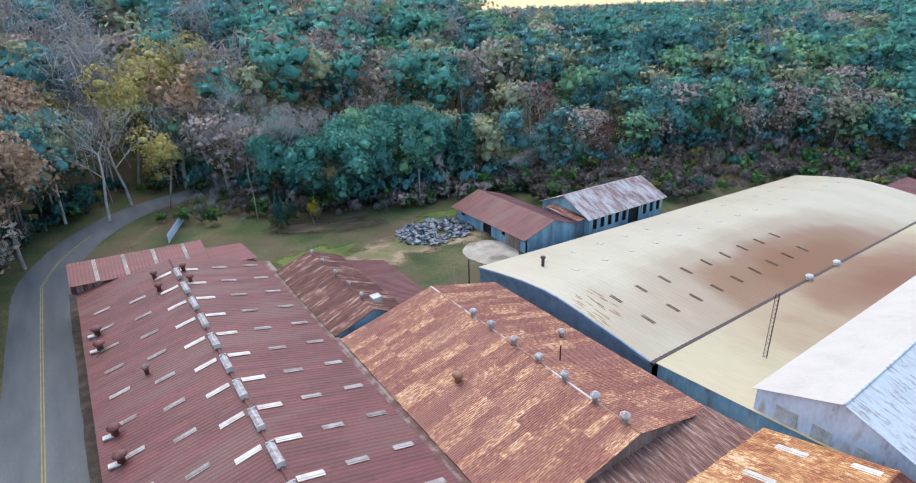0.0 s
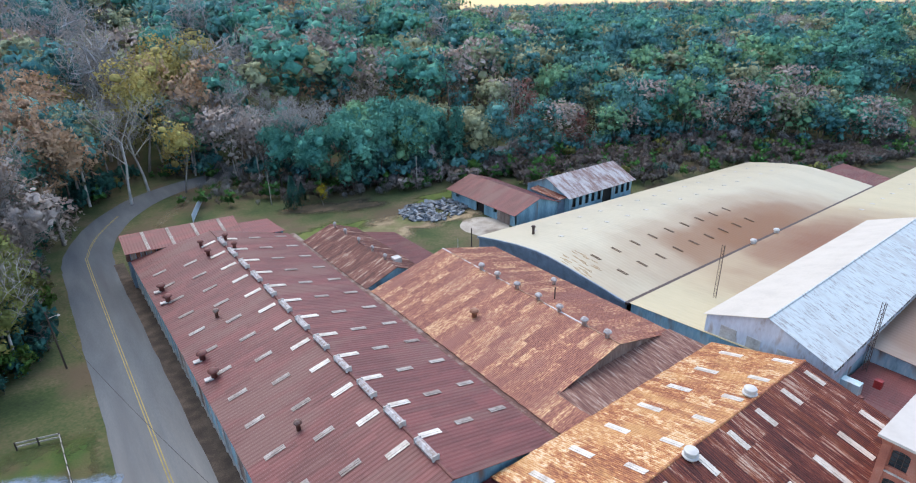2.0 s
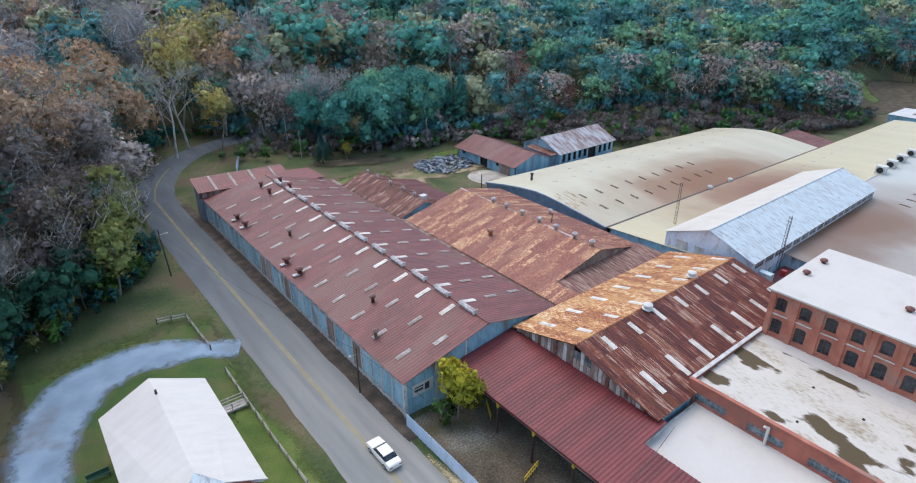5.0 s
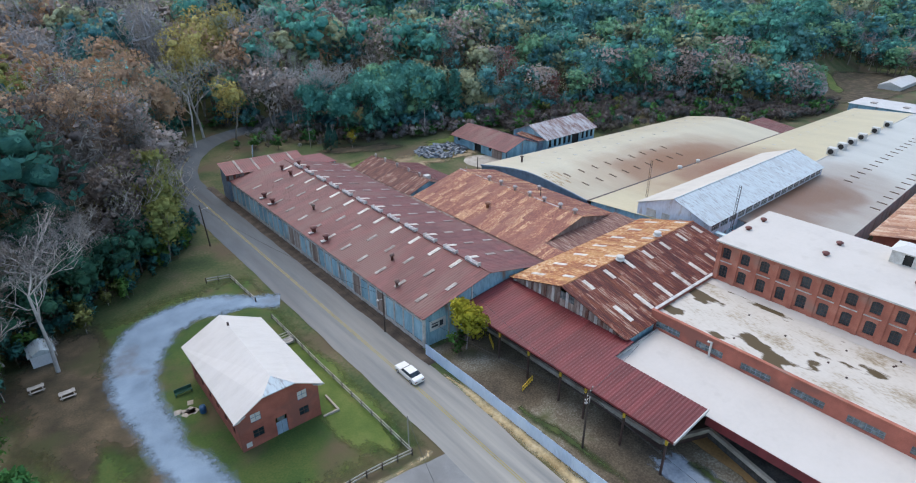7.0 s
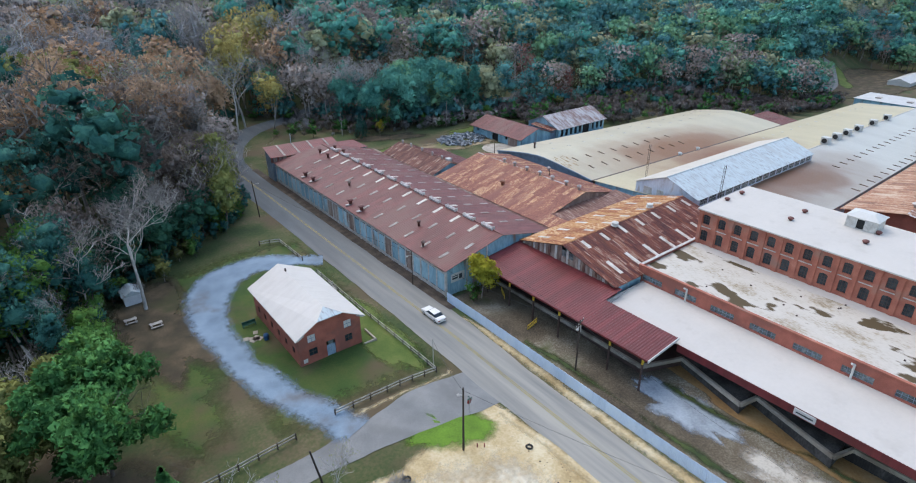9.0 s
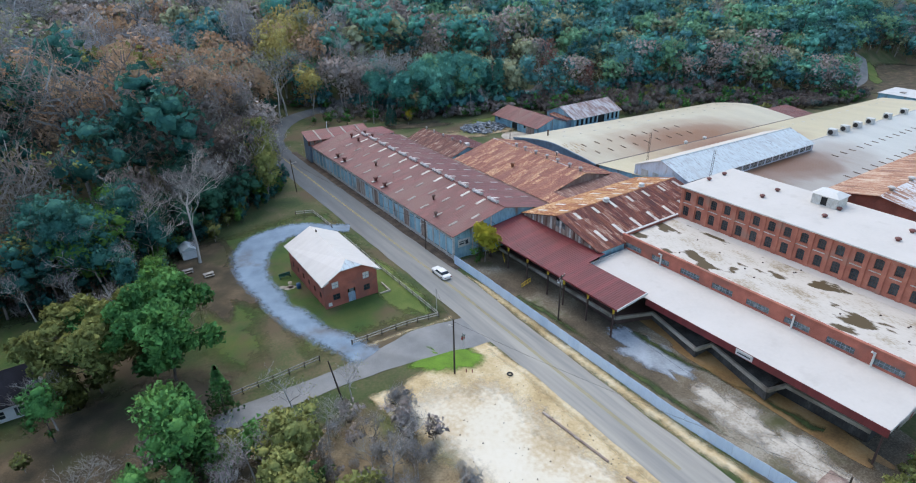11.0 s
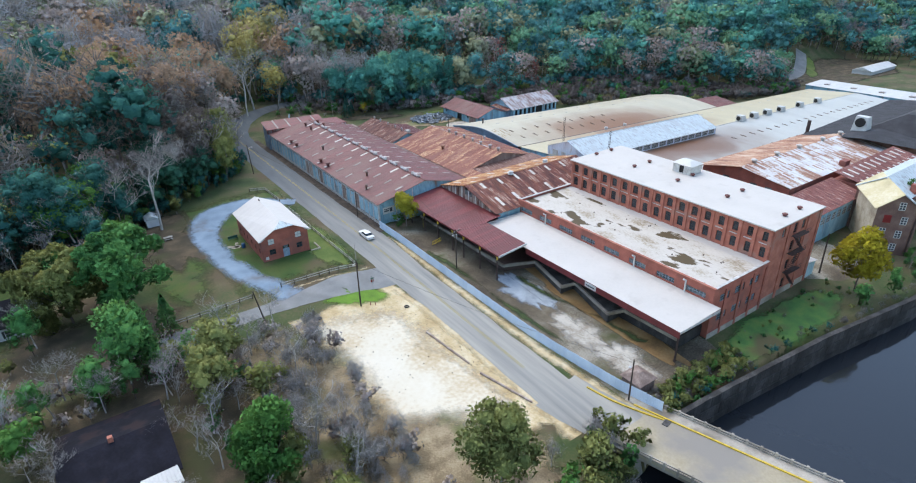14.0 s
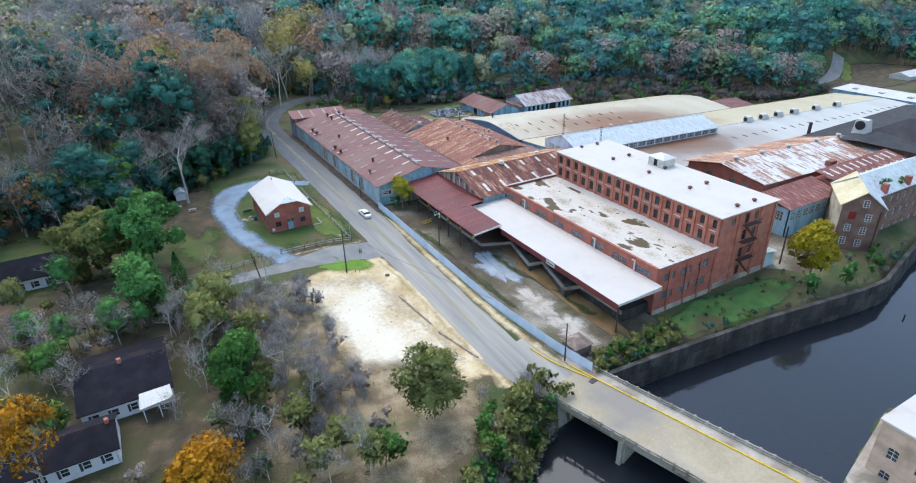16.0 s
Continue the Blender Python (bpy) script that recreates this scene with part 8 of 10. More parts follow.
ss = thing("street_sign", (-20.6, -3.6, -2), "green and red street sign post at the corner", "street sign")
zz = height(-20.6, -3.6)
Mesh().tube((-20.6, -3.6, zz - 0.3), (-20.6, -3.6, zz + 2.6), 0.05).make("post", PALE_METAL, ss)
Mesh().box(-21.0, -20.2, -3.62, -3.58, zz + 2.2, zz + 2.4).make("name_plate", GREEN_PAINT, ss)
Mesh().box(-20.62, -20.58, -4.0, -3.2, zz + 2.42, zz + 2.6).make("name_plate", GREEN_PAINT, ss)
Mesh().tube((-20.6, -3.5, zz + 1.7), (-20.6, -3.46, zz + 1.7), 0.38, n=8).make("stop_plate", RED_PAINT, ss)
for x, y in ((-24.2, -9.6), (-23.4, -10.1)):
    z = height(x, y)
    mk = thing("marker_post", (x, y, z), "small orange marker stake in the grass", "marker", "marker stakes")
    Mesh().box(x - 0.06, x + 0.06, y - 0.06, y + 0.06, z - 0.2, z + 0.7).make("stake", RED_PAINT, mk)
sk = thing("yard_shed", (1.2, -53.5, -4), "small grey-brown hipped shed behind the fence", "shed")
zz = height(1, -53.5)
Mesh().box(-0.7, 3.0, -55.4, -51.8, zz - 0.3, zz + 1.9).make("wall", WOOD, sk)
Mesh().prism([(-1.0, -55.7, zz + 1.9), (3.3, -55.7, zz + 1.9), (3.3, -51.5, zz + 1.9), (-1.0, -51.5, zz + 1.9)], [(0.6, -53.9, zz + 2.9), (1.7, -53.9, zz + 2.9), (1.7, -53.3, zz + 2.9), (0.6, -53.3, zz + 2.9)]).make("roof", WOOD, sk)
for x, y, a in ((1.6, 6.5, 15), (4.6, 17.5, 60)):
    z = height(x, y)
    pr = thing("yellow_railing", (x, y, z), "short yellow steel railing standing in the yard", "railing", "yellow railings")
    mt = Matrix.Translation((x, y, z)) @ Matrix.Rotation(radians(a), 4, "Z")
    k = Mesh()
    for i in range(7):
        k.box(-1.5 + 0.5 * i - 0.04, -1.5 + 0.5 * i + 0.04, -0.04, 0.04, 0, 1.0, mt)
    k.box(-1.5, 1.5, -0.05, 0.05, 0.95, 1.05, mt).box(-1.5, 1.5, -0.05, 0.05, 0.3, 0.38, mt).make("frame", YELLOW, pr)
nf = thing("metal_fence", (15, 141, -2), "pale blue metal fence at the road bend", "fence")
for k in range(6):
    x, y = 12.3 + 1.05 * k, 133.5 + 2.6 * k
    z = height(x, y)
    Mesh().box(0, 2.75, -0.03, 0.03, 0, 2.1, Matrix.Translation((x, y, z)) @ Matrix.Rotation(1.187, 4, "Z")).make("panel", BLUE_FENCE, nf)

# ---- parked sedan ----
cx, cy = -10.6, 19.0
cz_ = height(cx, cy) + 0.1
CR = thing("car", (cx, cy, cz_), "cream-white old four-door sedan on the road", "car")
CM = Matrix.Translation((cx, cy, cz_)) @ Matrix.Rotation(radians(90), 4, "Z")


def loft(rings):
    k = Mesh()
    n = len(rings[0])
    k.v = [tuple(CM @ Vector(p)) for r_ in rings for p in r_]
    k.f = [(i * n + j, i * n + (j + 1) % n, (i + 1) * n + (j + 1) % n, (i + 1) * n + j) for i in range(len(rings) - 1) for j in range(n)]
    k.f += [tuple(reversed(range(n))), tuple(range((len(rings) - 1) * n, len(rings) * n))]
    return k


loft([[(x, -w, 0.3), (x, w, 0.3), (x, w + 0.03, 0.6), (x, w - 0.06, h_), (x, -w + 0.06, h_), (x, -w - 0.03, 0.6)] for x, w, h_ in ((-2.65, 0.82, 0.78), (-2.5, 0.92, 0.92), (-1.6, 0.95, 0.97), (0, 0.96, 0.95), (1.1, 0.95, 0.95), (2.4, 0.9, 0.86), (2.62, 0.8, 0.72))]).make("body", CAR_PAINT, CR)
loft([[(x, -w, 0.93), (x, w, 0.93), (x, w - d, h_), (x, -w + d, h_)] for x, w, d, h_ in ((-1.75, 0.86, 0.0, 0.96), (-1.15, 0.86, 0.14, 1.36), (0.35, 0.86, 0.14, 1.38), (1.05, 0.86, 0.0, 0.97))]).make("window_band", GLASS, CR, "dark windows")
loft([[(x, -0.72, 1.34), (x, 0.72, 1.34), (x, 0.68, 1.42), (x, -0.68, 1.42)] for x in (-1.2, -0.4, 0.4)]).make("roof_panel", CAR_PAINT, CR)
for x in (-1.65, 1.6):
    for y in (-0.9, 0.9):
        w = Mesh().tube(CM @ Vector((x, y - 0.11, 0.33)), CM @ Vector((x, y + 0.11, 0.33)), 0.33, n=16).make("wheel", RUBBER, CR)
        Mesh().tube(CM @ Vector((x, y + (0.115 if y > 0 else -0.115), 0.33)), CM @ Vector((x, y + (0.13 if y > 0 else -0.13), 0.33)), 0.2, n=14).make("rim", PALE_METAL, w)
for y in (-0.65, 0.65):
    Mesh().box(2.55, 2.64, y - 0.18, y + 0.18, 0.52, 0.7, CM).make("headlight", WHITE_METAL, CR)
    Mesh().box(-2.68, -2.6, y - 0.2, y + 0.2, 0.58, 0.74, CM).make("tail_light", RED_PAINT, CR)

# ---- houses among the trees ----
def cottage(x0, x1, y0, y1, z, he, hr, axis_, wall, roof, label, name="house"):
    t = thing(name, ((x0 + x1) / 2, (y0 + y1) / 2, z), label, "house")
    m_ = Mesh()
    if axis_ == "x":
        mid = (y0 + y1) / 2
        gable_ends(m_, "x", x0, x1, y0, y1, mid, z - 0.8, z + he, z + hr - 0.15)
        facade(m_, (x0 + 0.3, y0), (1, 0), (0, -1), x1 - x0 - 0.6, z - 0.8, z + he, [(s, s + 1.0, z + 0.8, z + 2.1, 0) for s in np.arange(1.0, x1 - x0 - 2, 2.6)], 0.2)
        m_.box(x0 + 0.3, x1 - 0.3, y1 - 0.2, y1, z - 0.8, z + he)
        for s in (-1, 1):
            ye = y0 - 0.5 if s < 0 else y1 + 0.5
            Mesh().prism([(x0 - 0.4, ye, z + he - 0.15), (x1 + 0.4, ye, z + he - 0.15), (x1 + 0.4, mid, z + hr), (x0 - 0.4, mid, z + hr)], [(x0 - 0.4, ye, z + he), (x1 + 0.4, ye, z + he), (x1 + 0.4, mid, z + hr + 0.15), (x0 - 0.4, mid, z + hr + 0.15)]).make("roof_slope", roof, t)
        wz_ = mill_window("cottage", 1.0, 1.3, 1, 2, GLASS, WHITE_METAL, 0.1)
        for s in np.arange(1.0, x1 - x0 - 2, 2.6):
            put_window(wz_, (x0 + 0.3 + s + 0.5, y0 + 0.1, z + 0.8), (0, -1), t)
            Mesh().box(x0 + 0.3 + s - 0.4, x0 + 0.3 + s - 0.06, y0 - 0.04, y0 - 0.003, z + 0.75, z + 2.15).make("shutter", INK, t)
    m_.make("wall", wall, t)
    return t


h1 = cottage(-94, -79.5, 18.5, 27, -1.6, 3.0, 6.0, "x", SIDING, SHINGLE, "white clapboard house with black shutters and dark roof")
Mesh().box(-93.5, -87, 15.8, 18.4, -2.0, -1.2).make("porch_floor", SIDING, h1)
Mesh().prism([(-94, 15.4, 1.2), (-86.5, 15.4, 1.2), (-86.5, 18.5, 1.9), (-94, 18.5, 1.9)], [(-94, 15.4, 1.35), (-86.5, 15.4, 1.35), (-86.5, 18.5, 2.05), (-94, 18.5, 2.05)]).make("porch_roof", SHINGLE, h1)
for x in (-93.4, -91.3, -89.2, -87.1):
    Mesh().box(x - 0.08, x + 0.08, 15.8, 15.96, -1.2, 1.25).make("porch_post", SIDING, h1)
Mesh().box(-93.4, -87.1, 15.84, 15.92, -0.4, -0.3).make("porch_rail", SIDING, h1)
h2 = cottage(-76, -63.5, -32.5, -17.5, -2.6, 3.0, 5.2, "x", SIDING, SHINGLE_BROWN, "old white house with a broad dark slate-grey roof")
Mesh().box(-70.2, -69.6, -25.4, -24.8, 1.8, 3.4).make("chimney", BRICK, h2)
h3 = cottage(-85, -71.5, -42, -34.5, -2.7, 2.8, 4.6, "x", SIDING, SHINGLE_BROWN, "low white house wing with a dark shingle roof")
Mesh().box(-72.4, -71.9, -38.6, -38.0, 1.2, 2.6).make("chimney", BRICK, h3)
h4 = thing("porch_wreck", (-66, -35, -2.7), "collapsing white porch with bent roof sheets", "porch")
Mesh().corrugated((-68.2, -35.6, 0.1), (-63.4, -35.2, 0.3), (-63.6, -32.6, 0.9), (-68, -32.6, 0.8), 0.5, 0.05).make("roof", WHITE_METAL, h4)
for x in (-67.8, -65.6, -63.8):
    Mesh().box(x - 0.07, x + 0.07, -35.4, -35.26, -3.2, 0.1).make("post", SIDING, h4)
hh = thing("hill_house", (52, 232, 12), "small pale house in a clearing on the hill", "house")
hz = height(52, 232)
Mesh().box(47, 56, 228, 235, hz - 2, hz + 3).make("wall", WHITE_METAL, hh)
Mesh().prism([(46.5, 227.5, hz + 3), (56.5, 227.5, hz + 3), (56.5, 235.5, hz + 3), (46.5, 235.5, hz + 3)], [(46.5, 231.3, hz + 5), (56.5, 231.3, hz + 5), (56.5, 231.7, hz + 5), (46.5, 231.7, hz + 5)]).make("roof", SHINGLE_BROWN, hh)
gs = thing("garden_shed", (-51.5, 56.5, -1.4), "small white shed under the bare tree", "shed")
zz = height(-51.5, 56.5)
Mesh().box(-53.2, -50.2, 55, 58.2, zz - 0.2, zz + 2.1).make("wall", SIDING, gs)
Mesh().prism([(-53.5, 54.7, zz + 2.1), (-49.9, 54.7, zz + 2.1), (-49.9, 58.5, zz + 2.1), (-53.5, 58.5, zz + 2.1)], [(-51.8, 54.7, zz + 3.0), (-51.6, 54.7, zz + 3.0), (-51.6, 58.5, zz + 3.0), (-51.8, 58.5, zz + 3.0)]).make("roof", GALV, gs)
for x, y, lab in ((-50.3, 45.0, "weathered wooden picnic table on bare soil"), (-53.5, 49.0, "grey wooden picnic table beside the shed")):
    zz = height(x, y)
    pt = thing("picnic_table", (x, y, zz), lab, "table", "picnic tables")
    Mesh().box(x - 1.0, x + 1.0, y - 0.4, y + 0.4, zz + 0.7, zz + 0.76).make("tabletop", FENCE_WOOD, pt)
    for s in (-0.75, 0.75):
        Mesh().box(x - 1.0, x + 1.0, y + s - 0.15, y + s + 0.15, zz + 0.42, zz + 0.47).make("bench", FENCE_WOOD, pt)
        Mesh().box(x + s - 0.05, x + s + 0.05, y - 0.7, y + 0.7, zz, zz + 0.7).make("trestle", FENCE_WOOD, pt)


# ---- trees ----
def mesh_np(name, verts, faces, mats, slots=None, normals=None, solid=None):
    """A mesh from arrays of corners and of quads or triangles (equal sized faces)."""
    me = bpy.data.meshes.new(name)
    n, k = faces.shape
    me.vertices.add(len(verts))
    me.vertices.foreach_set("co", verts.astype(np.float32).ravel())
    me.loops.add(n * k)
    me.loops.foreach_set("vertex_index", faces.astype(np.int32).ravel())
    me.polygons.add(n)
    me.polygons.foreach_set("loop_start", np.arange(0, n * k, k, dtype=np.int32))
    for m_ in mats:
        me.materials.append(m_)
    if slots is not None:
        me.polygons.foreach_set("material_index", slots.astype(np.int32))
    if normals is not None:
        me.attributes.new("crown_normal", "FLOAT_VECTOR", "POINT").data.foreach_set("vector", normals.astype(np.float32).ravel())
        me.attributes.new("solid", "FLOAT", "POINT").data.foreach_set("value", solid.astype(np.float32))
    me.update(calc_edges=True)
    return me


def crown_normals(lv, h, rng):
    """For each leaf the way it faces: out of the crown, with some scatter, and a little upward."""
    if not len(lv):
        return np.zeros((0, 3))
    c = lv.reshape(-1, 4, 3).mean(1)
    mid = np.array((c[:, 0].mean(), c[:, 1].mean(), c[:, 2].min() * 0.5 + c[:, 2].max() * 0.5))
    ext = np.maximum(c.max(0) - c.min(0), 0.5) * 0.5
    n = (c - mid) / ext + rng.normal(size=c.shape) * 0.22 + np.array((0, 0, 0.25))
    n /= np.linalg.norm(n, axis=1)[:, None] + 1e-6
    return np.repeat(n, 4, 0)


CUBE = np.array([(x, y, z) for x in (-1, 1) for y in (-1, 1) for z in (-1, 1)], float)
CUBE_F = np.array(((0, 1, 3, 2), (4, 6, 7, 5), (0, 4, 5, 1), (2, 3, 7, 6), (0, 2, 6, 4), (1, 5, 7, 3)))


def lumps(rng, centres, radii, fine):
    """Dense leaf masses inside a crown: uneven rounded lumps. Gives corners, quads and outward normals."""
    if fine:
        v, f, seen = [], [], {}
        for q in CUBE_F:
            for i in range(2):
                for j in range(2):
                    loop = []
                    for a, b_ in ((i, j), (i + 1, j), (i + 1, j + 1), (i, j + 1)):
                        p = (CUBE[q[0]] * (2 - a) * (2 - b_) + CUBE[q[1]] * a * (2 - b_) + CUBE[q[2]] * a * b_ + CUBE[q[3]] * (2 - a) * b_) / 4
                        k = tuple(np.round(p, 3))
                        if k not in seen:
                            seen[k] = len(v)
                            v.append(p)
                        loop.append(seen[k])
                    f.append(loop)
        v, f = np.array(v), np.array(f)
    else:
        v, f = CUBE, CUBE_F
    v = v / np.linalg.norm(v, axis=1)[:, None]
    V, F, N = [], [], []
    for i, (c, r_) in enumerate(zip(centres, radii)):
        q, _ = np.linalg.qr(rng.normal(size=(3, 3)))
        d = v @ q.T
        V.append(c + d * r_ * rng.uniform(0.7, 1.12, (len(v), 1)) * np.array((1, 1, 0.85)))
        F.append(f + i * len(v))
        N.append(d)
    return np.concatenate(V), np.concatenate(F), np.concatenate(N)


def cards(rng, centres, size, flat=0.0, thin=1.0):
    """One small four-cornered leaf clump at each centre, turned at random."""
    n = len(centres)
    u = rng.normal(size=(n, 3))
    u[:, 2] *= 1 - flat
    u /= np.linalg.norm(u, axis=1)[:, None]
    w = rng.normal(size=(n, 3))
    w -= (w * u).sum(1)[:, None] * u
    w /= np.linalg.norm(w, axis=1)[:, None]
    s = size * rng.uniform(0.55, 1.3, (n, 1))
    s2 = s * rng.uniform(0.45, 0.9, (n, 1)) * thin
    v = np.stack([centres - u * s, centres - w * s2 + u * s * 0.15, centres + u * s, centres + w * s2 - u * s * 0.1], 1).reshape(-1, 3)
    return v, np.arange(4 * n).reshape(n, 4)


def limb(V, F, p, q, r0, r1, n=5):
    k = len(V)
    w = (q - p) / (np.linalg.norm(q - p) + 1e-9)
    a = np.cross(w, (0, 0, 1.0) if abs(w[2]) < 0.9 else (1.0, 0, 0))
    a /= np.linalg.norm(a)
    b_ = np.cross(w, a)
    for c, r_ in ((p, r0), (q, r1)):
        for i in range(n):
            t = 2 * math.pi * i / n
            V.append(c + r_ * (math.cos(t) * a + math.sin(t) * b_))
    for i in range(n):
        F.append((k + i, k + (i + 1) % n, k + n + (i + 1) % n, k + n + i))


def skeleton_tree(rng, h, spread, levels, fan, trunk_r, lean=0.03, bole=0.3, twig=0.02):
    """Trunk and limbs; gives their mesh and the tips."""
    V, F, tips = [], [], []

    def grow(p, d, length, r_, lev):
        segs = 3 if lev == 0 else (2 if lev < 3 else 1)
        for s in range(segs):
            d = d + rng.normal(size=3) * (0.07 if lev == 0 else 0.2)
            d[2] += 0.05 * lev
            d /= np.linalg.norm(d)
            q = p + d * length / segs
            r2 = max(twig, r_ * (0.8 if lev == 0 else 0.66))
            limb(V, F, p, q, r_, r2, 6 if lev == 0 else (4 if lev < 2 else 3))
            if lev < levels and (lev > 0 or s > 0 or bole < 0.15):
                for _ in range((fan if s == segs - 1 else max(1, fan - 1)) - (1 if lev > 1 and fan > 2 else 0)):
                    a = rng.uniform(0, 2 * math.pi)
                    side = np.array((math.cos(a), math.sin(a), rng.uniform(0.1, 0.7)))
                    nd = d * rng.uniform(0.35, 0.8) + side * spread
                    nd /= np.linalg.norm(nd)
                    grow(q, nd, length * rng.uniform(0.42, 0.62) * (0.85 if lev == 0 else 1.0), r2 * 0.6, lev + 1)
            elif lev == levels:
                tips.append(q)
            p, r_ = q, r2

    grow(np.array((0, 0, -0.4)), np.array((lean, lean * 0.5, 1.0)), h * 0.62, trunk_r, 0)
    return np.array(V), np.array(F), np.array(tips)


def tree_proto(kind, seed, h, leaf_mat, n_leaf, size, bark=BARK, wide=0.3, fine=True):
    """Arrays of one tree: (wood verts, wood quads, leaf verts, leaf quads, bark, leaf material)."""
    rng = np.random.default_rng(seed)
    lump_c, lump_r = [], []
    if kind == "pine":
        V, F, top = [], [], np.array((rng.normal() * 0.3, rng.normal() * 0.3, h))
        limb(V, F, np.array((0, 0, -0.4)), top * 0.6, h * 0.016, h * 0.011, 7)
        limb(V, F, top * 0.6, top * 0.97, h * 0.011, h * 0.003, 5)
        cs = []
        base = rng.uniform(0.12, 0.3)
        for i in range(int(26)):
            z = base + (0.97 - base) * (i + rng.uniform(0, 0.8)) / 26
            reach = h * wide * (1.05 - z) ** 0.55 * rng.uniform(0.5, 1.0) * (0.5 + 0.5 * min(1, (z - base) * 6))
            a = rng.uniform(0, 6.28)
            for s in range(3):
                a2 = a + s * 2.1 + rng.normal() * 0.4
                tip = np.array((math.cos(a2) * reach, math.sin(a2) * reach, z * h + reach * rng.uniform(-0.05, 0.3)))
                limb(V, F, top * z, tip * 0.9 + top * z * 0.1, h * 0.004, h * 0.0015, 3)
                if (i + s) % (2 if fine else 4) == 1:
                    lump_c.append(top * z * 0.4 + tip * 0.6)
                    lump_r.append(max(0.3, reach * 0.24))
                m_ = max(3, int(n_leaf / 78))
                t = rng.uniform(0.35, 1.05, (m_, 1))
                cs.append(top * z * (1 - t) + tip * t + rng.normal(size=(m_, 3)) * reach * 0.16)
        c = np.concatenate(cs)
        lv, lf = cards(rng, c, size, 0.3)
    elif kind == "cedar":
        V, F = [], []
        limb(V, F, np.array((0, 0, -0.4)), np.array((0, 0, h * 0.9)), h * 0.02, h * 0.004, 6)
        z = rng.uniform(0.04, 1, n_leaf) ** 0.8
        a = rng.uniform(0, 6.28, n_leaf)
        lob = 1 + 0.25 * np.sin(a * 3 + z * 9) + 0.15 * np.sin(a * 7 - z * 23)
        r_ = h * wide * (1 - z) ** 0.75 * lob * rng.uniform(0.55, 1.02, n_leaf)
        lv, lf = cards(rng, np.stack([r_ * np.cos(a), r_ * np.sin(a), z * h], 1), size, 0.2)
    elif kind == "bare":
        V, F, tips = skeleton_tree(rng, h, 0.75 + wide, 4, 3, h * 0.016, twig=0.04)
        lv, lf = np.zeros((0, 3)), np.zeros((0, 4), int)
        if n_leaf:
            pick = tips[rng.integers(0, len(tips), n_leaf)]
            lv, lf = cards(rng, pick + rng.normal(size=pick.shape) * 0.5, size * (2.2 if leaf_mat in (L_GREY, W_GREY) else 1), 0, 0.09 if leaf_mat in (L_GREY, W_GREY) else 1)
    elif kind == "shrub":
        V, F, tips = skeleton_tree(rng, h, 0.9, 3, 2, h * 0.016, bole=0.1, twig=0.028)
        lv, lf = np.zeros((0, 3)), np.zeros((0, 4), int)
        if n_leaf:
            pick = tips[rng.integers(0, len(tips), n_leaf)]
            lv, lf = cards(rng, pick + rng.normal(size=pick.shape) * h * 0.09, size * (2.4 if leaf_mat is L_GREY else 1), 0, 0.1 if leaf_mat is L_GREY else 1)
    else:
        V, F, tips = skeleton_tree(rng, h * 0.9, 0.45 + wide * 0.6, 2, 3, h * 0.014)
        hazy = leaf_mat in (L_GREY, W_GREY)
        airy = leaf_mat in (L_GOLD, L_BROWN, W_BROWN, L_ORANGE, W_ORANGE, L_YELLOW, W_YELLOW, L_RED, W_RED)
        nc = 20 if wide < 0.6 or h < 9 else 48
        u = rng.normal(size=(nc, 3))
        u /= np.linalg.norm(u, axis=1)[:, None]
        u[:, 2] = np.abs(u[:, 2]) * np.where(rng.random(nc) < 0.66, 1, -1)
        rr = rng.uniform(0.25, 0.95, (nc, 1)) ** 0.6
        skew = 1 + 0.3 * np.sin(np.arctan2(u[:, 1:2], u[:, :1]) * 2 + rng.uniform(0, 6)) * rng.uniform(0.4, 1)
        env = np.array((h * (0.13 + wide * 0.40), h * (0.13 + wide * 0.40), h * 0.35))
        cen = u * rr * env * np.concatenate((skew, skew, np.ones((nc, 1))), 1) + np.array((0, 0, h * 0.56)) + rng.normal(size=(nc, 3)) * h * 0.03
        rad = h * (0.06 + 0.10 * rng.random(nc) ** 1.3) * (0.8 if nc > 24 else 1.0)
        k = rng.choice(nc, n_leaf, p=rad ** 2 / (rad ** 2).sum())
        d = rng.normal(size=(n_leaf, 3))
        d[:, 2] += 0.35
        d /= np.linalg.norm(d, axis=1)[:, None]
        reach = 0.85 + 0.45 * rng.random((n_leaf, 1)) ** 1.5
        if not hazy:
            pick_ = np.argsort(-rad)[: nc if fine else 11 if h > 9 else 5]
            lump_c, lump_r = list(cen[pick_]), list(rad[pick_] * (0.36 if airy else 0.62 if fine else 0.6))
        at_ = cen[k] + d * np.array((1, 1, 0.8)) * rad[k][:, None] * reach
        if hazy:
            at_ = d * rng.random((n_leaf, 1)) ** 0.42 * env * 1.15 + np.array((0, 0, h * 0.6))
        lv, lf = cards(rng, at_, size * (2.1 if hazy else 1), 0, 0.075 if hazy else 1)
        if hazy:
            mid_ = lv.reshape(-1, 4, 3).mean(1, keepdims=True)
            off = lv.reshape(-1, 4, 3) - mid_
            off[:, :, 2] *= 1.7
            lv = (mid_ + off).reshape(-1, 3)
    V, F = np.array(V), np.array(F)
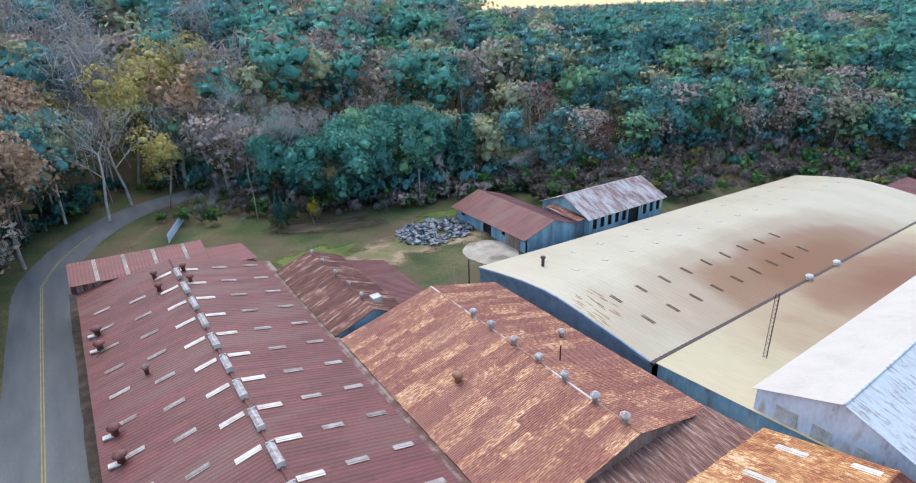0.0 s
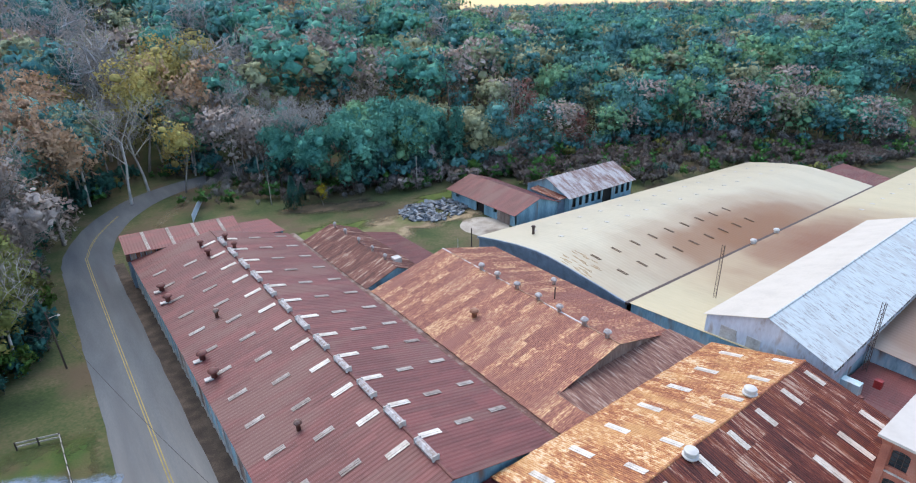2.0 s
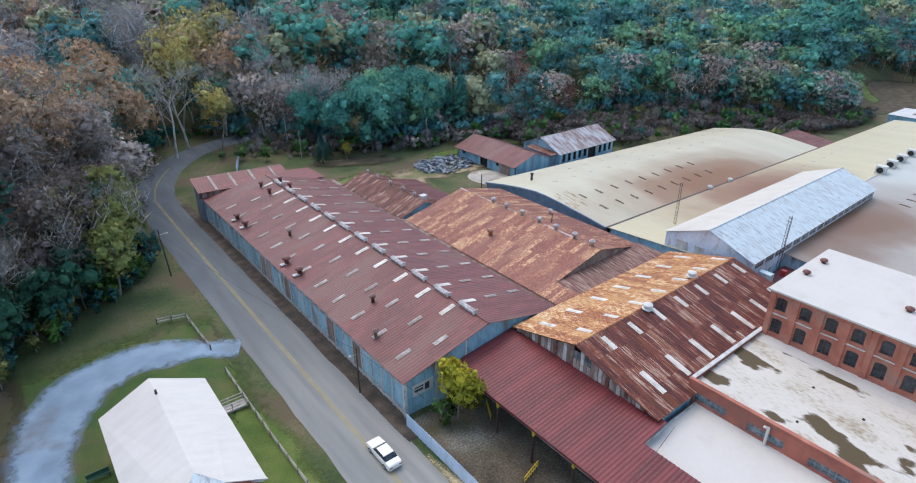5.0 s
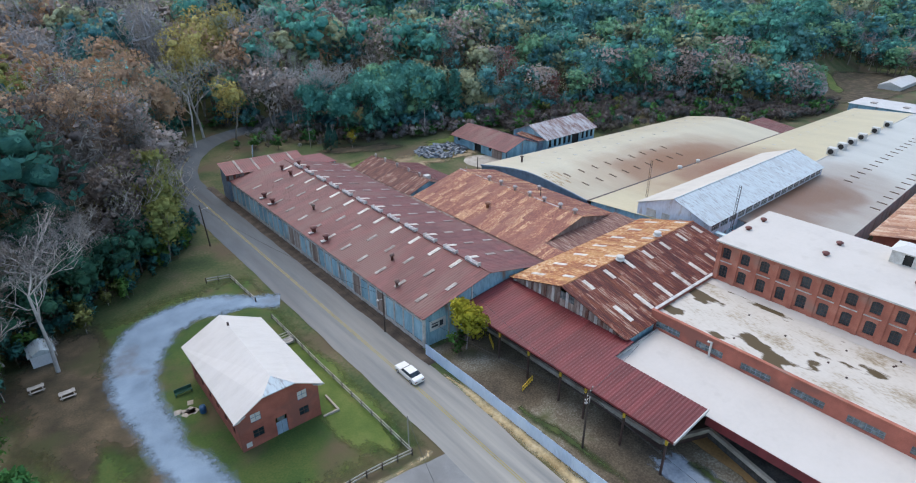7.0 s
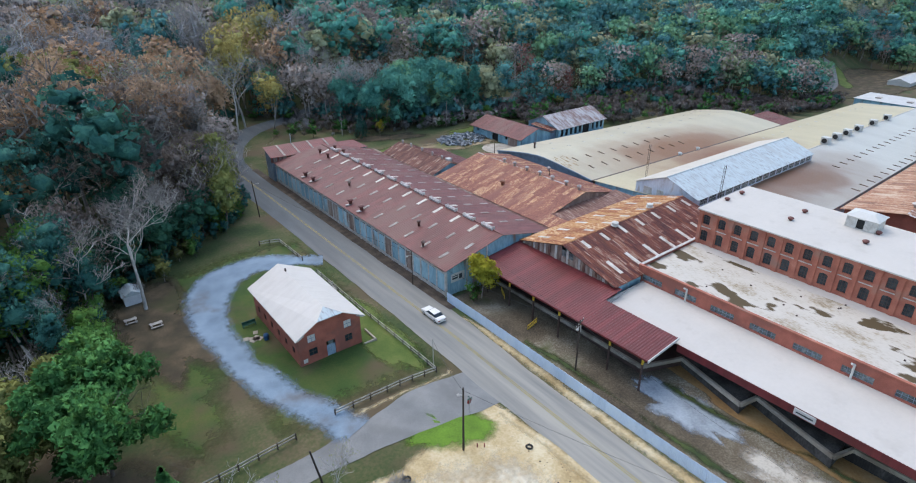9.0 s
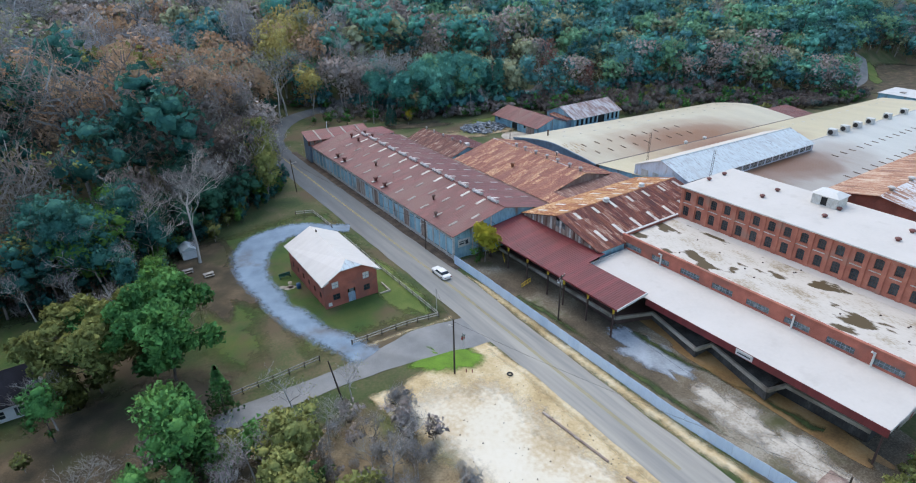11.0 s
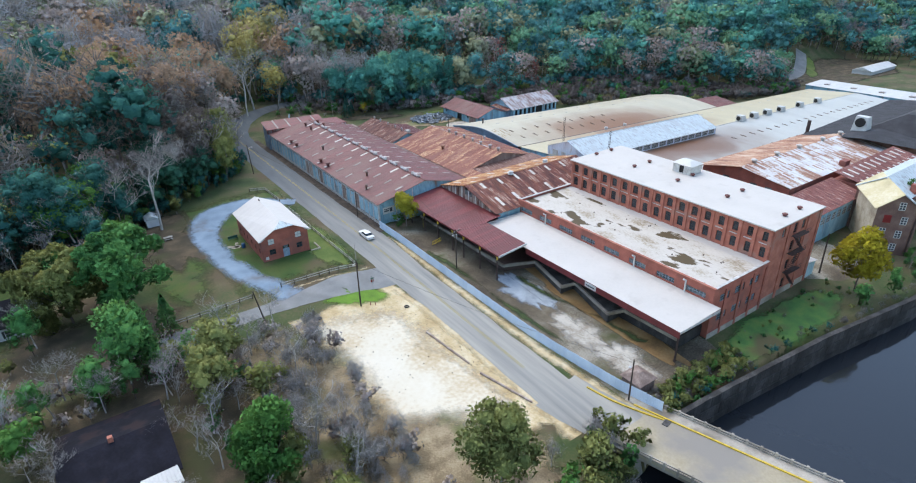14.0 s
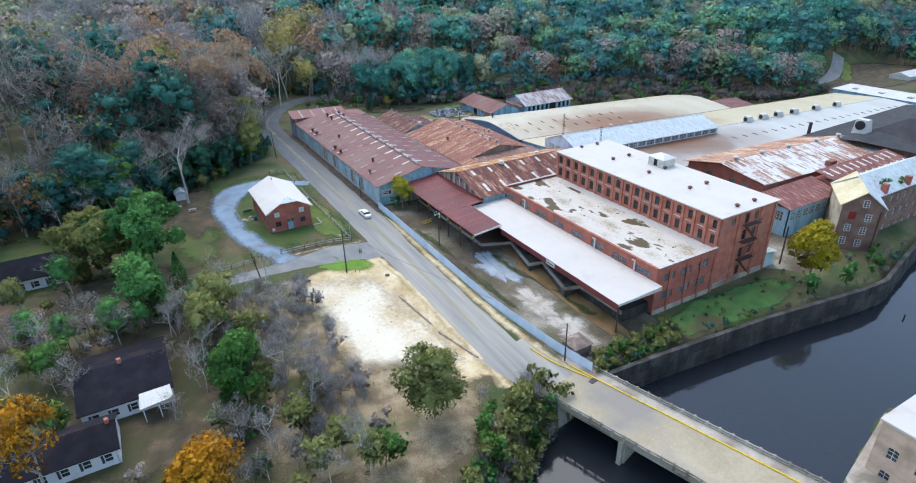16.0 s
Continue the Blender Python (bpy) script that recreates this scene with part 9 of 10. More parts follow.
    n_card = len(lv)
    zmax = max(V[:, 2].max(), lv[:, 2].max() if len(lv) else 0)
    k = h / zmax
    nv = crown_normals(lv, h, rng)
    if kind == "leafy":
        d4 = np.repeat(d / np.linalg.norm(d, axis=1)[:, None], 4, 0)
        nv = nv * 0.7 + d4 * 0.4
        nv /= np.linalg.norm(nv, axis=1)[:, None] + 1e-6
    solid = np.zeros(n_card)
    if lump_c:
        cv, cf, cn = lumps(rng, lump_c, lump_r, fine)
        mid = np.array((0, 0, 0.55 * h))
        out = (cv - mid) / np.array((h * 0.3, h * 0.3, h * 0.45))
        cn = cn * 0.4 + out * 0.7 + np.array((0, 0, 0.15))
        cn /= np.linalg.norm(cn, axis=1)[:, None] + 1e-6
        lv, lf, nv, solid = np.concatenate((lv, cv)), np.concatenate((lf, cf + n_card)), np.concatenate((nv, cn)), np.concatenate((solid, np.ones(len(cv))))
    return V * k, F, lv * k, lf, bark, leaf_mat, nv, solid


def tree_thing(proto, at, label, turn=0.0, scale=1.0, category="tree", group="", name="tree"):
    wv, wf, lv, lf, bark, lm_, nv, so = proto
    t = thing(name, at, label, category, group)
    t.matrix_world = Matrix.Translation(at) @ Matrix.Rotation(turn, 4, "Z") @ Matrix.Diagonal((scale, scale, scale, 1))
    o = new("trunk", mesh_np("trunk", wv, wf, [bark]))
    o.parent = t
    if len(lf):
        c = new("crown", mesh_np("crown", lv, lf, [lm_], normals=nv, solid=so))
        c.parent = t
    return t


GROUND_Z = lambda x, y: height(x, y)
SP = {}
for key, args in {
    "oak_teal": ("leafy", 1, 20, L_TEAL, 2400, 0.42),
    "oak_green": ("leafy", 2, 18, L_GREEN, 2000, 0.42),
    "oak_olive": ("leafy", 3, 18, L_OLIVE, 1700, 0.52, BARK_PALE),
    "maple_orange": ("leafy", 4, 20, L_ORANGE, 2600, 0.42, BARK_PALE, 0.22),
    "maple_brown": ("leafy", 5, 19, L_BROWN, 2200, 0.42, BARK_PALE),
    "poplar_yellow": ("leafy", 6, 22, L_YELLOW, 2200, 0.38, BARK_PALE, 0.1),
    "red_tree": ("leafy", 7, 14, L_RED, 900, 0.36, BARK_PALE),
    "pine_a": ("pine", 8, 22, L_PINE, 1900, 0.68, BARK, 0.22),
    "pine_b": ("leafy", 9, 18, L_PINE, 2600, 0.5, BARK, 0.24),
    "cedar": ("cedar", 10, 12, L_TEAL, 1800, 0.36, BARK, 0.26),
    "bare_a": ("bare", 11, 17, L_GREY, 1500, 0.24, TWIG, 0.1),
    "bare_b": ("bare", 12, 19, L_OLIVE, 260, 0.22, TWIG, 0.0),
    "bare_c": ("bare", 13, 16, L_GREY, 1500, 0.24, TWIG, 0.25),
    "shrub_green": ("shrub", 14, 4.5, L_GREEN, 340, 0.4, BARK),
    "shrub_olive": ("shrub", 15, 4.5, L_OLIVE, 430, 0.34, TWIG),
    "shrub_bare": ("shrub", 16, 5.0, L_GREY, 520, 0.18, TWIG),
    "shrub_teal": ("shrub", 17, 6.0, L_TEAL, 380, 0.5, BARK),
}.items():
    SP[key] = tree_proto(*args)
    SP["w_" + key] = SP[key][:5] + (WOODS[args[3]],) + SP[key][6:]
# near evergreens, without the haze blue painted into the others
for key in ("oak_teal", "shrub_teal", "cedar", "pine_b"):
    SP[key + "_deep"] = SP[key][:5] + (L_DEEP,) + SP[key][6:]
SP["oak_dusk"] = SP["oak_green"][:5] + (L_DUSK,) + SP["oak_green"][6:]
LABEL = {
    "oak_dusk": "dense dark green tree at the foot of the slope",
    "oak_teal": "broad dark blue-green evergreen oak at the wood's edge", "oak_green": "full leafy green tree beside the road", "oak_olive": "olive-yellow leafy tree in autumn colours",
    "maple_orange": "tall tree with rusty orange autumn leaves", "maple_brown": "tree with sparse dull brown leaves", "poplar_yellow": "slender tree with yellow autumn leaves",
    "red_tree": "small tree with red-orange autumn leaves", "pine_a": "tall green pine with clear trunk", "pine_b": "bushy green pine among other trees", "cedar": "dark conical cedar among bare trees",
    "bare_a": "leafless grey tree with fine branches", "bare_b": "nearly bare grey tree with a few leaves", "bare_c": "bare spreading tree with scattered brown leaves",
    "shrub_green": "dense green leafy shrub in rough grass", "shrub_olive": "olive-yellow autumn shrub in rough grass", "shrub_bare": "leafless brown shrub with fine twigs", "shrub_teal": "dark evergreen shrub under the trees"}
MADE = {}
JOIN = {"oak_teal": "teal", "oak_green": "green", "oak_olive": "olive", "maple_orange": "orange", "maple_brown": "brown", "pine_a": "pine", "pine_b": "pine2", "bare_a": "grey3", "bare_b": "grey2", "bare_c": "grey3", "shrub_green": "bush3", "shrub_olive": "bush4", "shrub_bare": "bush2", "shrub_teal": "bush"}
JOINED = []
rt = random.Random(77)


def plant(key, x, y, h=None, label="", group="", z=None):
    """A tree of that kind, h metres high; near evergreens go without the blue haze tint."""
    kind = key.removeprefix("w_")
    if y < 25 and key + "_deep" in SP:
        key += "_deep"
    base = {"pine_a": 22, "pine_b": 18, "cedar": 12, "oak_teal": 20, "oak_dusk": 18, "oak_green": 18, "oak_olive": 18, "maple_orange": 20, "maple_brown": 19, "poplar_yellow": 22, "red_tree": 14, "bare_a": 17, "bare_b": 19, "bare_c": 16, "shrub_green": 4.5, "shrub_olive": 4.5, "shrub_bare": 5.0, "shrub_teal": 6.0}[kind]
    s = (h or base * rt.uniform(0.85, 1.15)) / base
    if not label and (x > 100 or y > 150 or (x < 60 and y > 128)) and kind in JOIN:
        JOINED.append((key, kind, x, y, s * base))
        return None
    at = (x, y, height(x, y) if z is None else z)
    kin = LABEL[kind]
    shrub = "shrub" in key
    if key not in MADE:
        MADE[key] = tree_thing(SP[key], at, label or kin, rt.uniform(0, 6.28), s, "shrub" if shrub else "tree", group, "shrub" if shrub else "tree")
        return MADE[key]
    o = copy_thing(MADE[key], Matrix.Identity(4))
    o.matrix_basis = Matrix.Translation(at) @ Matrix.Rotation(rt.uniform(0, 6.28), 4, "Z") @ Matrix.Diagonal((s * rt.uniform(0.9, 1.1), s * rt.uniform(0.9, 1.1), s, 1))
    return tagged(o, label or kin, group=group)


L_YELGREEN = leaf("yellow_green_leaves", ((0.15, (0.20, 0.21, 0.035)), (0.45, (0.38, 0.38, 0.05)), (0.7, (0.58, 0.52, 0.06)), (0.95, (0.74, 0.62, 0.09))))
# trees that stand out
YOUNG = tree_proto("leafy", 61, 9.5, L_YELGREEN, 3400, 0.26, BARK_PALE, 0.22)
tree_thing(YOUNG, (0.4, 18.8, height(0.4, 18.8)), "young yellow-green tree beside the blue warehouse corner", 0.4)
plant("shrub_green", -1.2, 19.4, 4.0, "dark green bush at the foot of the blue wall")
NEAR = tree_proto("leafy", 41, 13.0, L_YELLOW, 7000, 0.32, BARK, 0.4)
tree_thing(NEAR, (60.0, -60.5, height(60, -60.5)), "round bright yellow tree on the river wall", 0.5, 1.12)
plant("shrub_teal", 55.0, -63.5, 6.0, "dark green shrub spilling over the river wall")
plant("shrub_green", 95.6, -54.5, 3.2, "green shrub growing out of the old mill's roof", z=6.6)
plant("shrub_green", 102.5, -55.0, 2.4, "green shrub growing out of the old mill's roof", z=6.5)
plant("shrub_teal", 65.5, -65.5, 5.0, "dark green shrub on the river wall")
GREENBIG = tree_proto("leafy", 42, 16.0, L_DEEP, 13000, 0.42, BARK, 0.85)
OLIVEBIG = tree_proto("leafy", 52, 13.0, L_OLIVE, 10000, 0.38, BARK, 0.95)
tree_thing(GREENBIG, (-62.5, 14.0, -3.4), "big broad green tree near the side road", 0.0, 1.3)
tree_thing(OLIVEBIG, (-72.0, 17.5, -3.2), "broad olive-green tree beside the white house", 0.7, 1.3)
plant("oak_teal", -43.8, 97, 23, "broad dark evergreen oak standing out of bare trees")
plant("oak_olive", -25.5, 87.0, 16.0, "olive-green tree beside the street lamp pole")
plant("oak_olive", -27.5, 78.0, 14.0, "olive-green tree beside the street lamp pole")
plant("oak_green", -60.0, 44.0, 8.5, "small bright green tree beside the picnic tables")
plant("shrub_olive", -81.8, 6.0, 3.5, "small yellow-green shrub beside the white house")
plant("pine_b", -65.0, -6.5, 14.0, "dark evergreen tree beside the side road")
plant("cedar", -62.5, -4.0, 12.5, "dark evergreen tree beside the side road")
BRIGHT = tree_proto("leafy", 43, 12.0, L_GREEN, 7000, 0.28, BARK, 0.22)
tree_thing(BRIGHT, (-53.8, -42.0, height(-53.8, -42)), "bright green leafy tree beside the old house", 0.3, 1.3)
BUSHY = tree_proto("leafy", 44, 11.5, L_OLIVE, 6500, 0.24, BARK_PALE, 0.45)
tree_thing(BUSHY, (-29.5, -56.5, height(-29.5, -56.5)), "spreading olive-green tree at the lot's end", 0.0, 1.15)
GOLD = tree_proto("leafy", 45, 12.0, L_GOLD, 7000, 0.28, BARK, 0.4)
tree_thing(GOLD, (-62.0, -61.0, height(-62, -61)), "golden orange autumn tree near the houses", 0.0, 1.3)
SPARSE = tree_proto("bare", 46, 16.0, L_GOLD, 3200, 0.3, BARK_PALE, 0.15)
tree_thing(SPARSE, (-79.5, -46.5, height(-79.5, -46.5)), "thin tree with sparse golden leaves over the roof", 0.0, 1.1)
BIGBARE = tree_proto("bare", 53, 19.0, L_GREY, 4200, 0.2, TWIG, 0.2)
tree_thing(BIGBARE, (-50.5, 52.0, height(-50.5, 52)), "large bare grey tree beside the picnic tables", 0.0, 1.3)
tree_thing(BIGBARE, (-45.0, 72.0, height(-45, 72)), "large bare grey tree at the wood's edge", 1.2, 0.85)
for x, y, k in ((-40, 84, 0.95), (-72, 74, 1.05), (-56, 82, 1.05), (-84, 66, 1.0), (-48, 92, 1.1), (-80, 88, 1.15)):
    tree_thing(BIGBARE, (x, y, height(x, y)), "tall bare tree with pale spreading limbs on the slope", x * 0.7, k, group="bare trees on the slope")
SYC = tree_proto("bare", 48, 24.0, W_ORANGE, 3600, 0.34, BARK_PALE, 0.35)
tree_thing(SYC, (-35.5, 104.0, height(-35.5, 104)), "huge pale-limbed sycamore with tan-orange leaves", 0.0, 1.5)
tree_thing(SYC, (-58.0, 112.0, height(-58, 112)), "tall pale-limbed sycamore with tan leaves", 2.4, 1.35)
tree_thing(SYC, (-24.0, 122.0, height(-24, 122)), "tall pale-limbed sycamore above the road bend", 4.1, 1.25)
for x, y, h in ((-14, 137, 35), (-52, 98, 35), (-70, 120, 33), (-12, 190, 34), (-42, 232, 30), (-30, 165, 31), (-48, 150, 32), (-66, 92, 30)):
    plant("w_maple_orange", x, y, h, "tall tree with rusty orange autumn leaves at the road bend")
for x, y, h in ((27, 205, 34), (13, 188, 35), (20, 199, 33), (36, 214, 31), (-4, 205, 30)):
    plant("w_poplar_yellow", x, y, h, "tall tree topped with yellow autumn leaves")
plant("w_poplar_yellow", 17, 160, 22, "slim tree hung with yellow-green creeper")
for x, y, h in ((3, 158, 30), (-6, 163, 28), (9, 168, 30), (24, 178, 28), (-14, 155, 29), (-22, 146, 28), (30, 186, 28), (-18, 172, 30)):
    plant("w_bare_b", x, y, h, "tall bare tree with a pale straight trunk", "bare trees at the bend")
for x, y, h in ((200, 165, 25), (185, 118, 23), (168, 128, 22), (218, 150, 24), (152, 140, 22), (236, 118, 22)):
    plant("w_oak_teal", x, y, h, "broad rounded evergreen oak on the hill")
for x, y, h in ((76, 192, 30), (88, 204, 28), (64, 206, 29)):
    plant("w_maple_brown", x, y, h, "tall tree with dull tan autumn leaves")
DEAD = tree_proto("bare", 49, 24.0, L_BROWN, 0, 0.3, BARK_PALE, -0.3)
tree_thing(DEAD, (108, 158, height(108, 158)), "tall dead tree with a pale bare trunk")
tree_thing(DEAD, (5, 174, height(5, 174)), "tall dead tree with a pale bare trunk", 1.0, 0.9)
tree_thing(DEAD, (-4, 171, height(-4, 171)), "tall dead tree with a pale bare trunk", 2.0, 0.8)
for k in range(26):
    x = rt.uniform(-30, 190)
    y = (170 if x < 20 else lerp_line(WOOD_EDGE, x) + 12) + rt.uniform(0, 55)
    tree_thing(DEAD, (x, y, height(x, y)), "tall pale bare trunk standing out of the woods", rt.uniform(0, 6), rt.uniform(0.8, 1.15))
plant("w_red_tree", 126, 138, 22)
plant("w_red_tree", 131, 118, 16, "orange-leaved tree at the foot of the hill")
for x, y, h in ((53, 128, 21), (60, 131, 20), (46, 133, 19), (66, 133, 21), (73, 131, 23), (79, 134, 22), (57, 138, 22), (68, 141, 23), (40, 147, 18)):
    plant("w_pine_b", x, y, h, "bushy green pine at the field's edge", "field pines")
plant("cedar", 35.0, 126, 9.5, "small dark conical cedar in the field")
plant("cedar", 39.0, 130, 6, "small dark conical cedar in the field")
plant("poplar_yellow", 42.5, 125, 6, "small orange-yellow sapling in the field")
plant("bare_b", 78, 122, 9, "slim bare tree before the pines")

for x, y, h in ((-33, 76, 13), (-38, 71, 12), (-44, 67, 14), (-51, 63, 12), (-57, 60, 15), (-64, 58, 14), (-70, 60, 16), (-47, 75, 16), (-60, 70, 17), (-78, 56, 15)):
    plant("oak_dusk", x, y, h, "dense dark green tree at the foot of the wooded slope", "trees at the slope's foot")
for k in range(46):
    y = rt.uniform(56, 84)
    x = lerp_line([(56, -50), (62, -42), (68, -36), (74, -29), (80, -24), (84, -21)], y) - rt.uniform(0, 9)
    plant(rt.choice(["shrub_teal", "shrub_green", "shrub_bare", "shrub_olive", "shrub_teal"]), x, y, rt.uniform(2.5, 5), group="undergrowth at the wood's edge")
# brush between lot, houses and river
shr = ["shrub_bare", "shrub_bare", "shrub_bare", "shrub_bare", "shrub_olive"]
for k in range(34):
    x, y = rt.uniform(-50, -37), rt.uniform(-52, -8)
    plant(rt.choice(shr), x, y, rt.uniform(3, 6.5), group="brush beside the lot")
for x, y, h, key in ((-44, -22, 11, "bare_a"), (-47, -37, 13, "bare_c"), (-42, -6, 9, "bare_b"), (-48, -12, 10, "bare_a"), (-46, -47, 11, "bare_c"), (-58, -12, 10, "bare_b"), (-66, -8, 9, "bare_c"), (-75, -6, 10, "bare_a"), (-82, -12, 11, "bare_b"), (-84, -24, 11, "bare_c"), (-88, -3, 9, "bare_a"), (-78, 12, 10, "bare_c"), (-62, -15, 9, "bare_a"), (-52, -52, 10, "bare_c"), (-42, -60, 11, "bare_a"), (-70, -12, 10, "oak_teal"), (-80, -18, 8, "oak_green"), (-53, -14, 11, "oak_olive"), (-56, -22, 10, "oak_olive"), (-58, 2, 9, "cedar"), (-64, -3, 12, "cedar"), (-50, -5, 10, "bare_b"), (-92, -30, 9, "oak_green"), (-94, -18, 8, "oak_teal")):
    plant(key, x, y, h)
for k in range(40):
    x = rt.uniform(-46, -12)
    y = lerp_line(RIVER_N, x) + rt.uniform(0.5, 9)
    plant(rt.choice(["shrub_green", "shrub_bare", "shrub_olive", "shrub_olive", "shrub_bare"]), x, y, rt.uniform(2.5, 5.5), group="brush on the river bank")
for k in range(26):
    x, y = rt.uniform(2, 20), rt.uniform(-61, -56.5)
    plant(rt.choice(["shrub_bare", "shrub_olive", "shrub_olive", "shrub_green"]), x, y, rt.uniform(1.6, 3.2), group="brush above the river wall")
for k in range(14):
    plant(rt.choice(["shrub_teal", "shrub_green", "shrub_bare"]), rt.uniform(66, 84), rt.uniform(-66, -60), rt.uniform(2, 4.5), group="brush above the river wall")

for k in range(30):
    x, y = rt.uniform(-76, -56), rt.uniform(46, 66)
    plant(rt.choice(["oak_teal", "bare_a", "bare_c", "oak_green", "shrub_teal", "shrub_bare", "oak_teal"]), x, y, None if k % 3 else rt.uniform(5, 8), group="trees beside the lawn")
for x, y, h, key in ((-60, 34, 11, "oak_green"), (-64, 40, 12, "oak_teal"), (-68, 34, 10, "bare_c"), (-62, 46, 13, "bare_a"), (-72, 42, 11, "bare_c"), (-80, 46, 12, "bare_a"), (-66, 22, 8, "shrub_green"), (-76, 22, 9, "oak_olive"), (-58, 52, 14, "oak_teal")):
    plant(key, x, y, h)
for k in range(44):
    x, y = rt.uniform(-64, -38), rt.uniform(-64, -7)
    if y < -16 or x < -46:
        plant(rt.choice(["shrub_bare", "shrub_bare", "bare_a", "bare_b", "bare_c", "bare_a", "shrub_olive"]), x, y, rt.uniform(4.5, 8.5), group="brush among the houses")
for k in range(26):
    x, y = rt.uniform(-98, -76), rt.uniform(-60, 10)
    if not (-86 < x < -70 and -44 < y < -32):
        plant(rt.choice(["bare_a", "bare_c", "oak_teal", "shrub_green", "oak_olive", "shrub_bare"]), x, y, rt.uniform(5, 10), group="trees among the houses")

for x, y, h, key in ((-70, -10, 9, "cedar"), (-66, -12, 8, "oak_teal"), (-62, -9, 10, "cedar"), (-57, -9, 7, "shrub_teal"), (-78, -10, 8, "oak_teal"), (-86, -8, 9, "bare_c"), (-56, -18, 10, "oak_olive"), (-58, -26, 9, "bare_a"), (-50, -24, 8, "shrub_olive"), (-52, -42, 9, "oak_olive"), (-48, -50, 8, "shrub_olive"), (-56, -46, 9, "bare_c"), (-44, -56, 7, "shrub_olive"), (-40, -62, 7, "shrub_green"), (-24, -64, 6, "shrub_green"), (-18, -62, 6, "shrub_olive"), (-22, -58, 5, "shrub_bare"), (-14, -60.5, 5, "shrub_bare")):
    plant(key, x, y, h)

for k in range(34):
    x, y = rt.uniform(-100, -60), rt.uniform(-34, 44)
    if abs(y) > 4 and not (-97 < x < -77 and 12 < y < 56) and not (-79 < x < -60 and -35 < y < -15) and not (-78 < x < -52 and 6 < y < 26):
        plant(rt.choice(["bare_a", "bare_c", "bare_b", "oak_teal", "bare_a", "shrub_teal", "cedar"]), x, y, rt.uniform(6, 11), group="trees among the houses")
for k in range(30):
    x = rt.uniform(-34, 58)
    y = (lerp_line(WOOD_EDGE, x) if x > -18 else 188 - 3 * (x + 18)) + rt.uniform(4, 26)
    plant(rt.choice(["w_bare_a", "w_bare_b", "w_bare_c"]), x, y, rt.uniform(20, 27), "tall bare grey tree above the road bend", "bare trees at the bend")
# edges of the woods, tree by tree
CLEAR = [((52, 232), 15), ((51, 214), 9)]


def is_free(x, y):
    if any((x - c[0]) ** 2 + (y - c[1]) ** 2 < r_ * r_ for c, r_ in CLEAR):
        return False
    for p in ROADC:
        if (x - p.x) ** 2 + (y - p.y) ** 2 < 8.0 ** 2:
            return False
    if x > 290 and y < lerp_line([(290, 72), (300, 82), (330, 97), (350, 103), (362, 103), (411, 97), (463, 90), (600, 80)], x):
        return False
    return True


ROADC = curve_pts([(-11.25, 119.5), (-10.6, 127), (-7.5, 138), (-1.5, 150), (8, 161), (22, 168), (42, 170), (62, 166), (90, 148), (112, 135), (140, 130)], 8)
WEST_EDGE = [(62, -54), (68, -45), (72, -36), (79, -25), (86, -19.5), (100, -19), (118, -18.5), (135, -18), (150, -13), (165, -3), (175, 5), (190, 14)]
mix_w = ["oak_teal"] * 3 + ["maple_brown"] * 2 + ["bare_a", "bare_b", "bare_c"] * 5 + ["oak_green", "oak_olive", "oak_olive", "maple_orange", "pine_a"]
mix_n = ["oak_teal"] * 7 + ["pine_a", "pine_b"] * 4 + ["oak_green"] * 3 + ["maple_brown"] * 4 + ["oak_olive"] * 2 + ["bare_a", "bare_b", "bare_c", "maple_brown"]
y = 63.0
while y < 176:
    xe = lerp_line(WEST_EDGE, y)
    for row in range(2):
        x = xe - 3 - 7.0 * row - rt.uniform(0, 4)
        if is_free(x, y):
            plant(("w_" if y > 118 else "") + rt.choice(mix_w), x, y + rt.uniform(-2, 2), rt.uniform(15, 23) * (1.45 if y > 112 else 1.0), group="trees at the west wood's edge")
    plant(rt.choice(["shrub_teal", "shrub_green", "shrub_olive", "shrub_teal"]), xe - rt.uniform(0, 3), y + rt.uniform(-1, 1), rt.uniform(3, 6), group="undergrowth at the wood's edge")
    plant(rt.choice(["shrub_teal", "shrub_bare", "shrub_olive"]), xe - rt.uniform(1, 5), y + rt.uniform(1, 3), rt.uniform(3, 7), group="undergrowth at the wood's edge")
    y += 4.6
x = 20.0
while x < 290:
    ye = lerp_line(WOOD_EDGE, x)
    for row in range(2):
        yy = ye + 3 + 8 * row + rt.uniform(0, 4)
        if is_free(x, yy):
            plant("w_" + rt.choice(mix_n), x + rt.uniform(-2, 2), yy, rt.uniform(14, 24), group="trees at the north wood's edge")
    plant(rt.choice(["shrub_teal", "shrub_bare", "shrub_green", "shrub_bare"]), x, ye + rt.uniform(-2, 1), rt.uniform(2.5, 5.5), group="undergrowth at the wood's edge")
    x += 6.2
for k in range(90):
    x = rt.uniform(95, 280)
    y = rt.uniform(lerp_line([(95, 102), (125, 86), (172, 84), (185, 66), (225, 62), (280, 62)], x), lerp_line(WOOD_EDGE, x) + 2)
    plant(rt.choice(["shrub_bare", "shrub_bare", "shrub_bare", "shrub_olive", "shrub_teal"]), x, y, rt.uniform(3, 6), group="brown brush behind the factory")

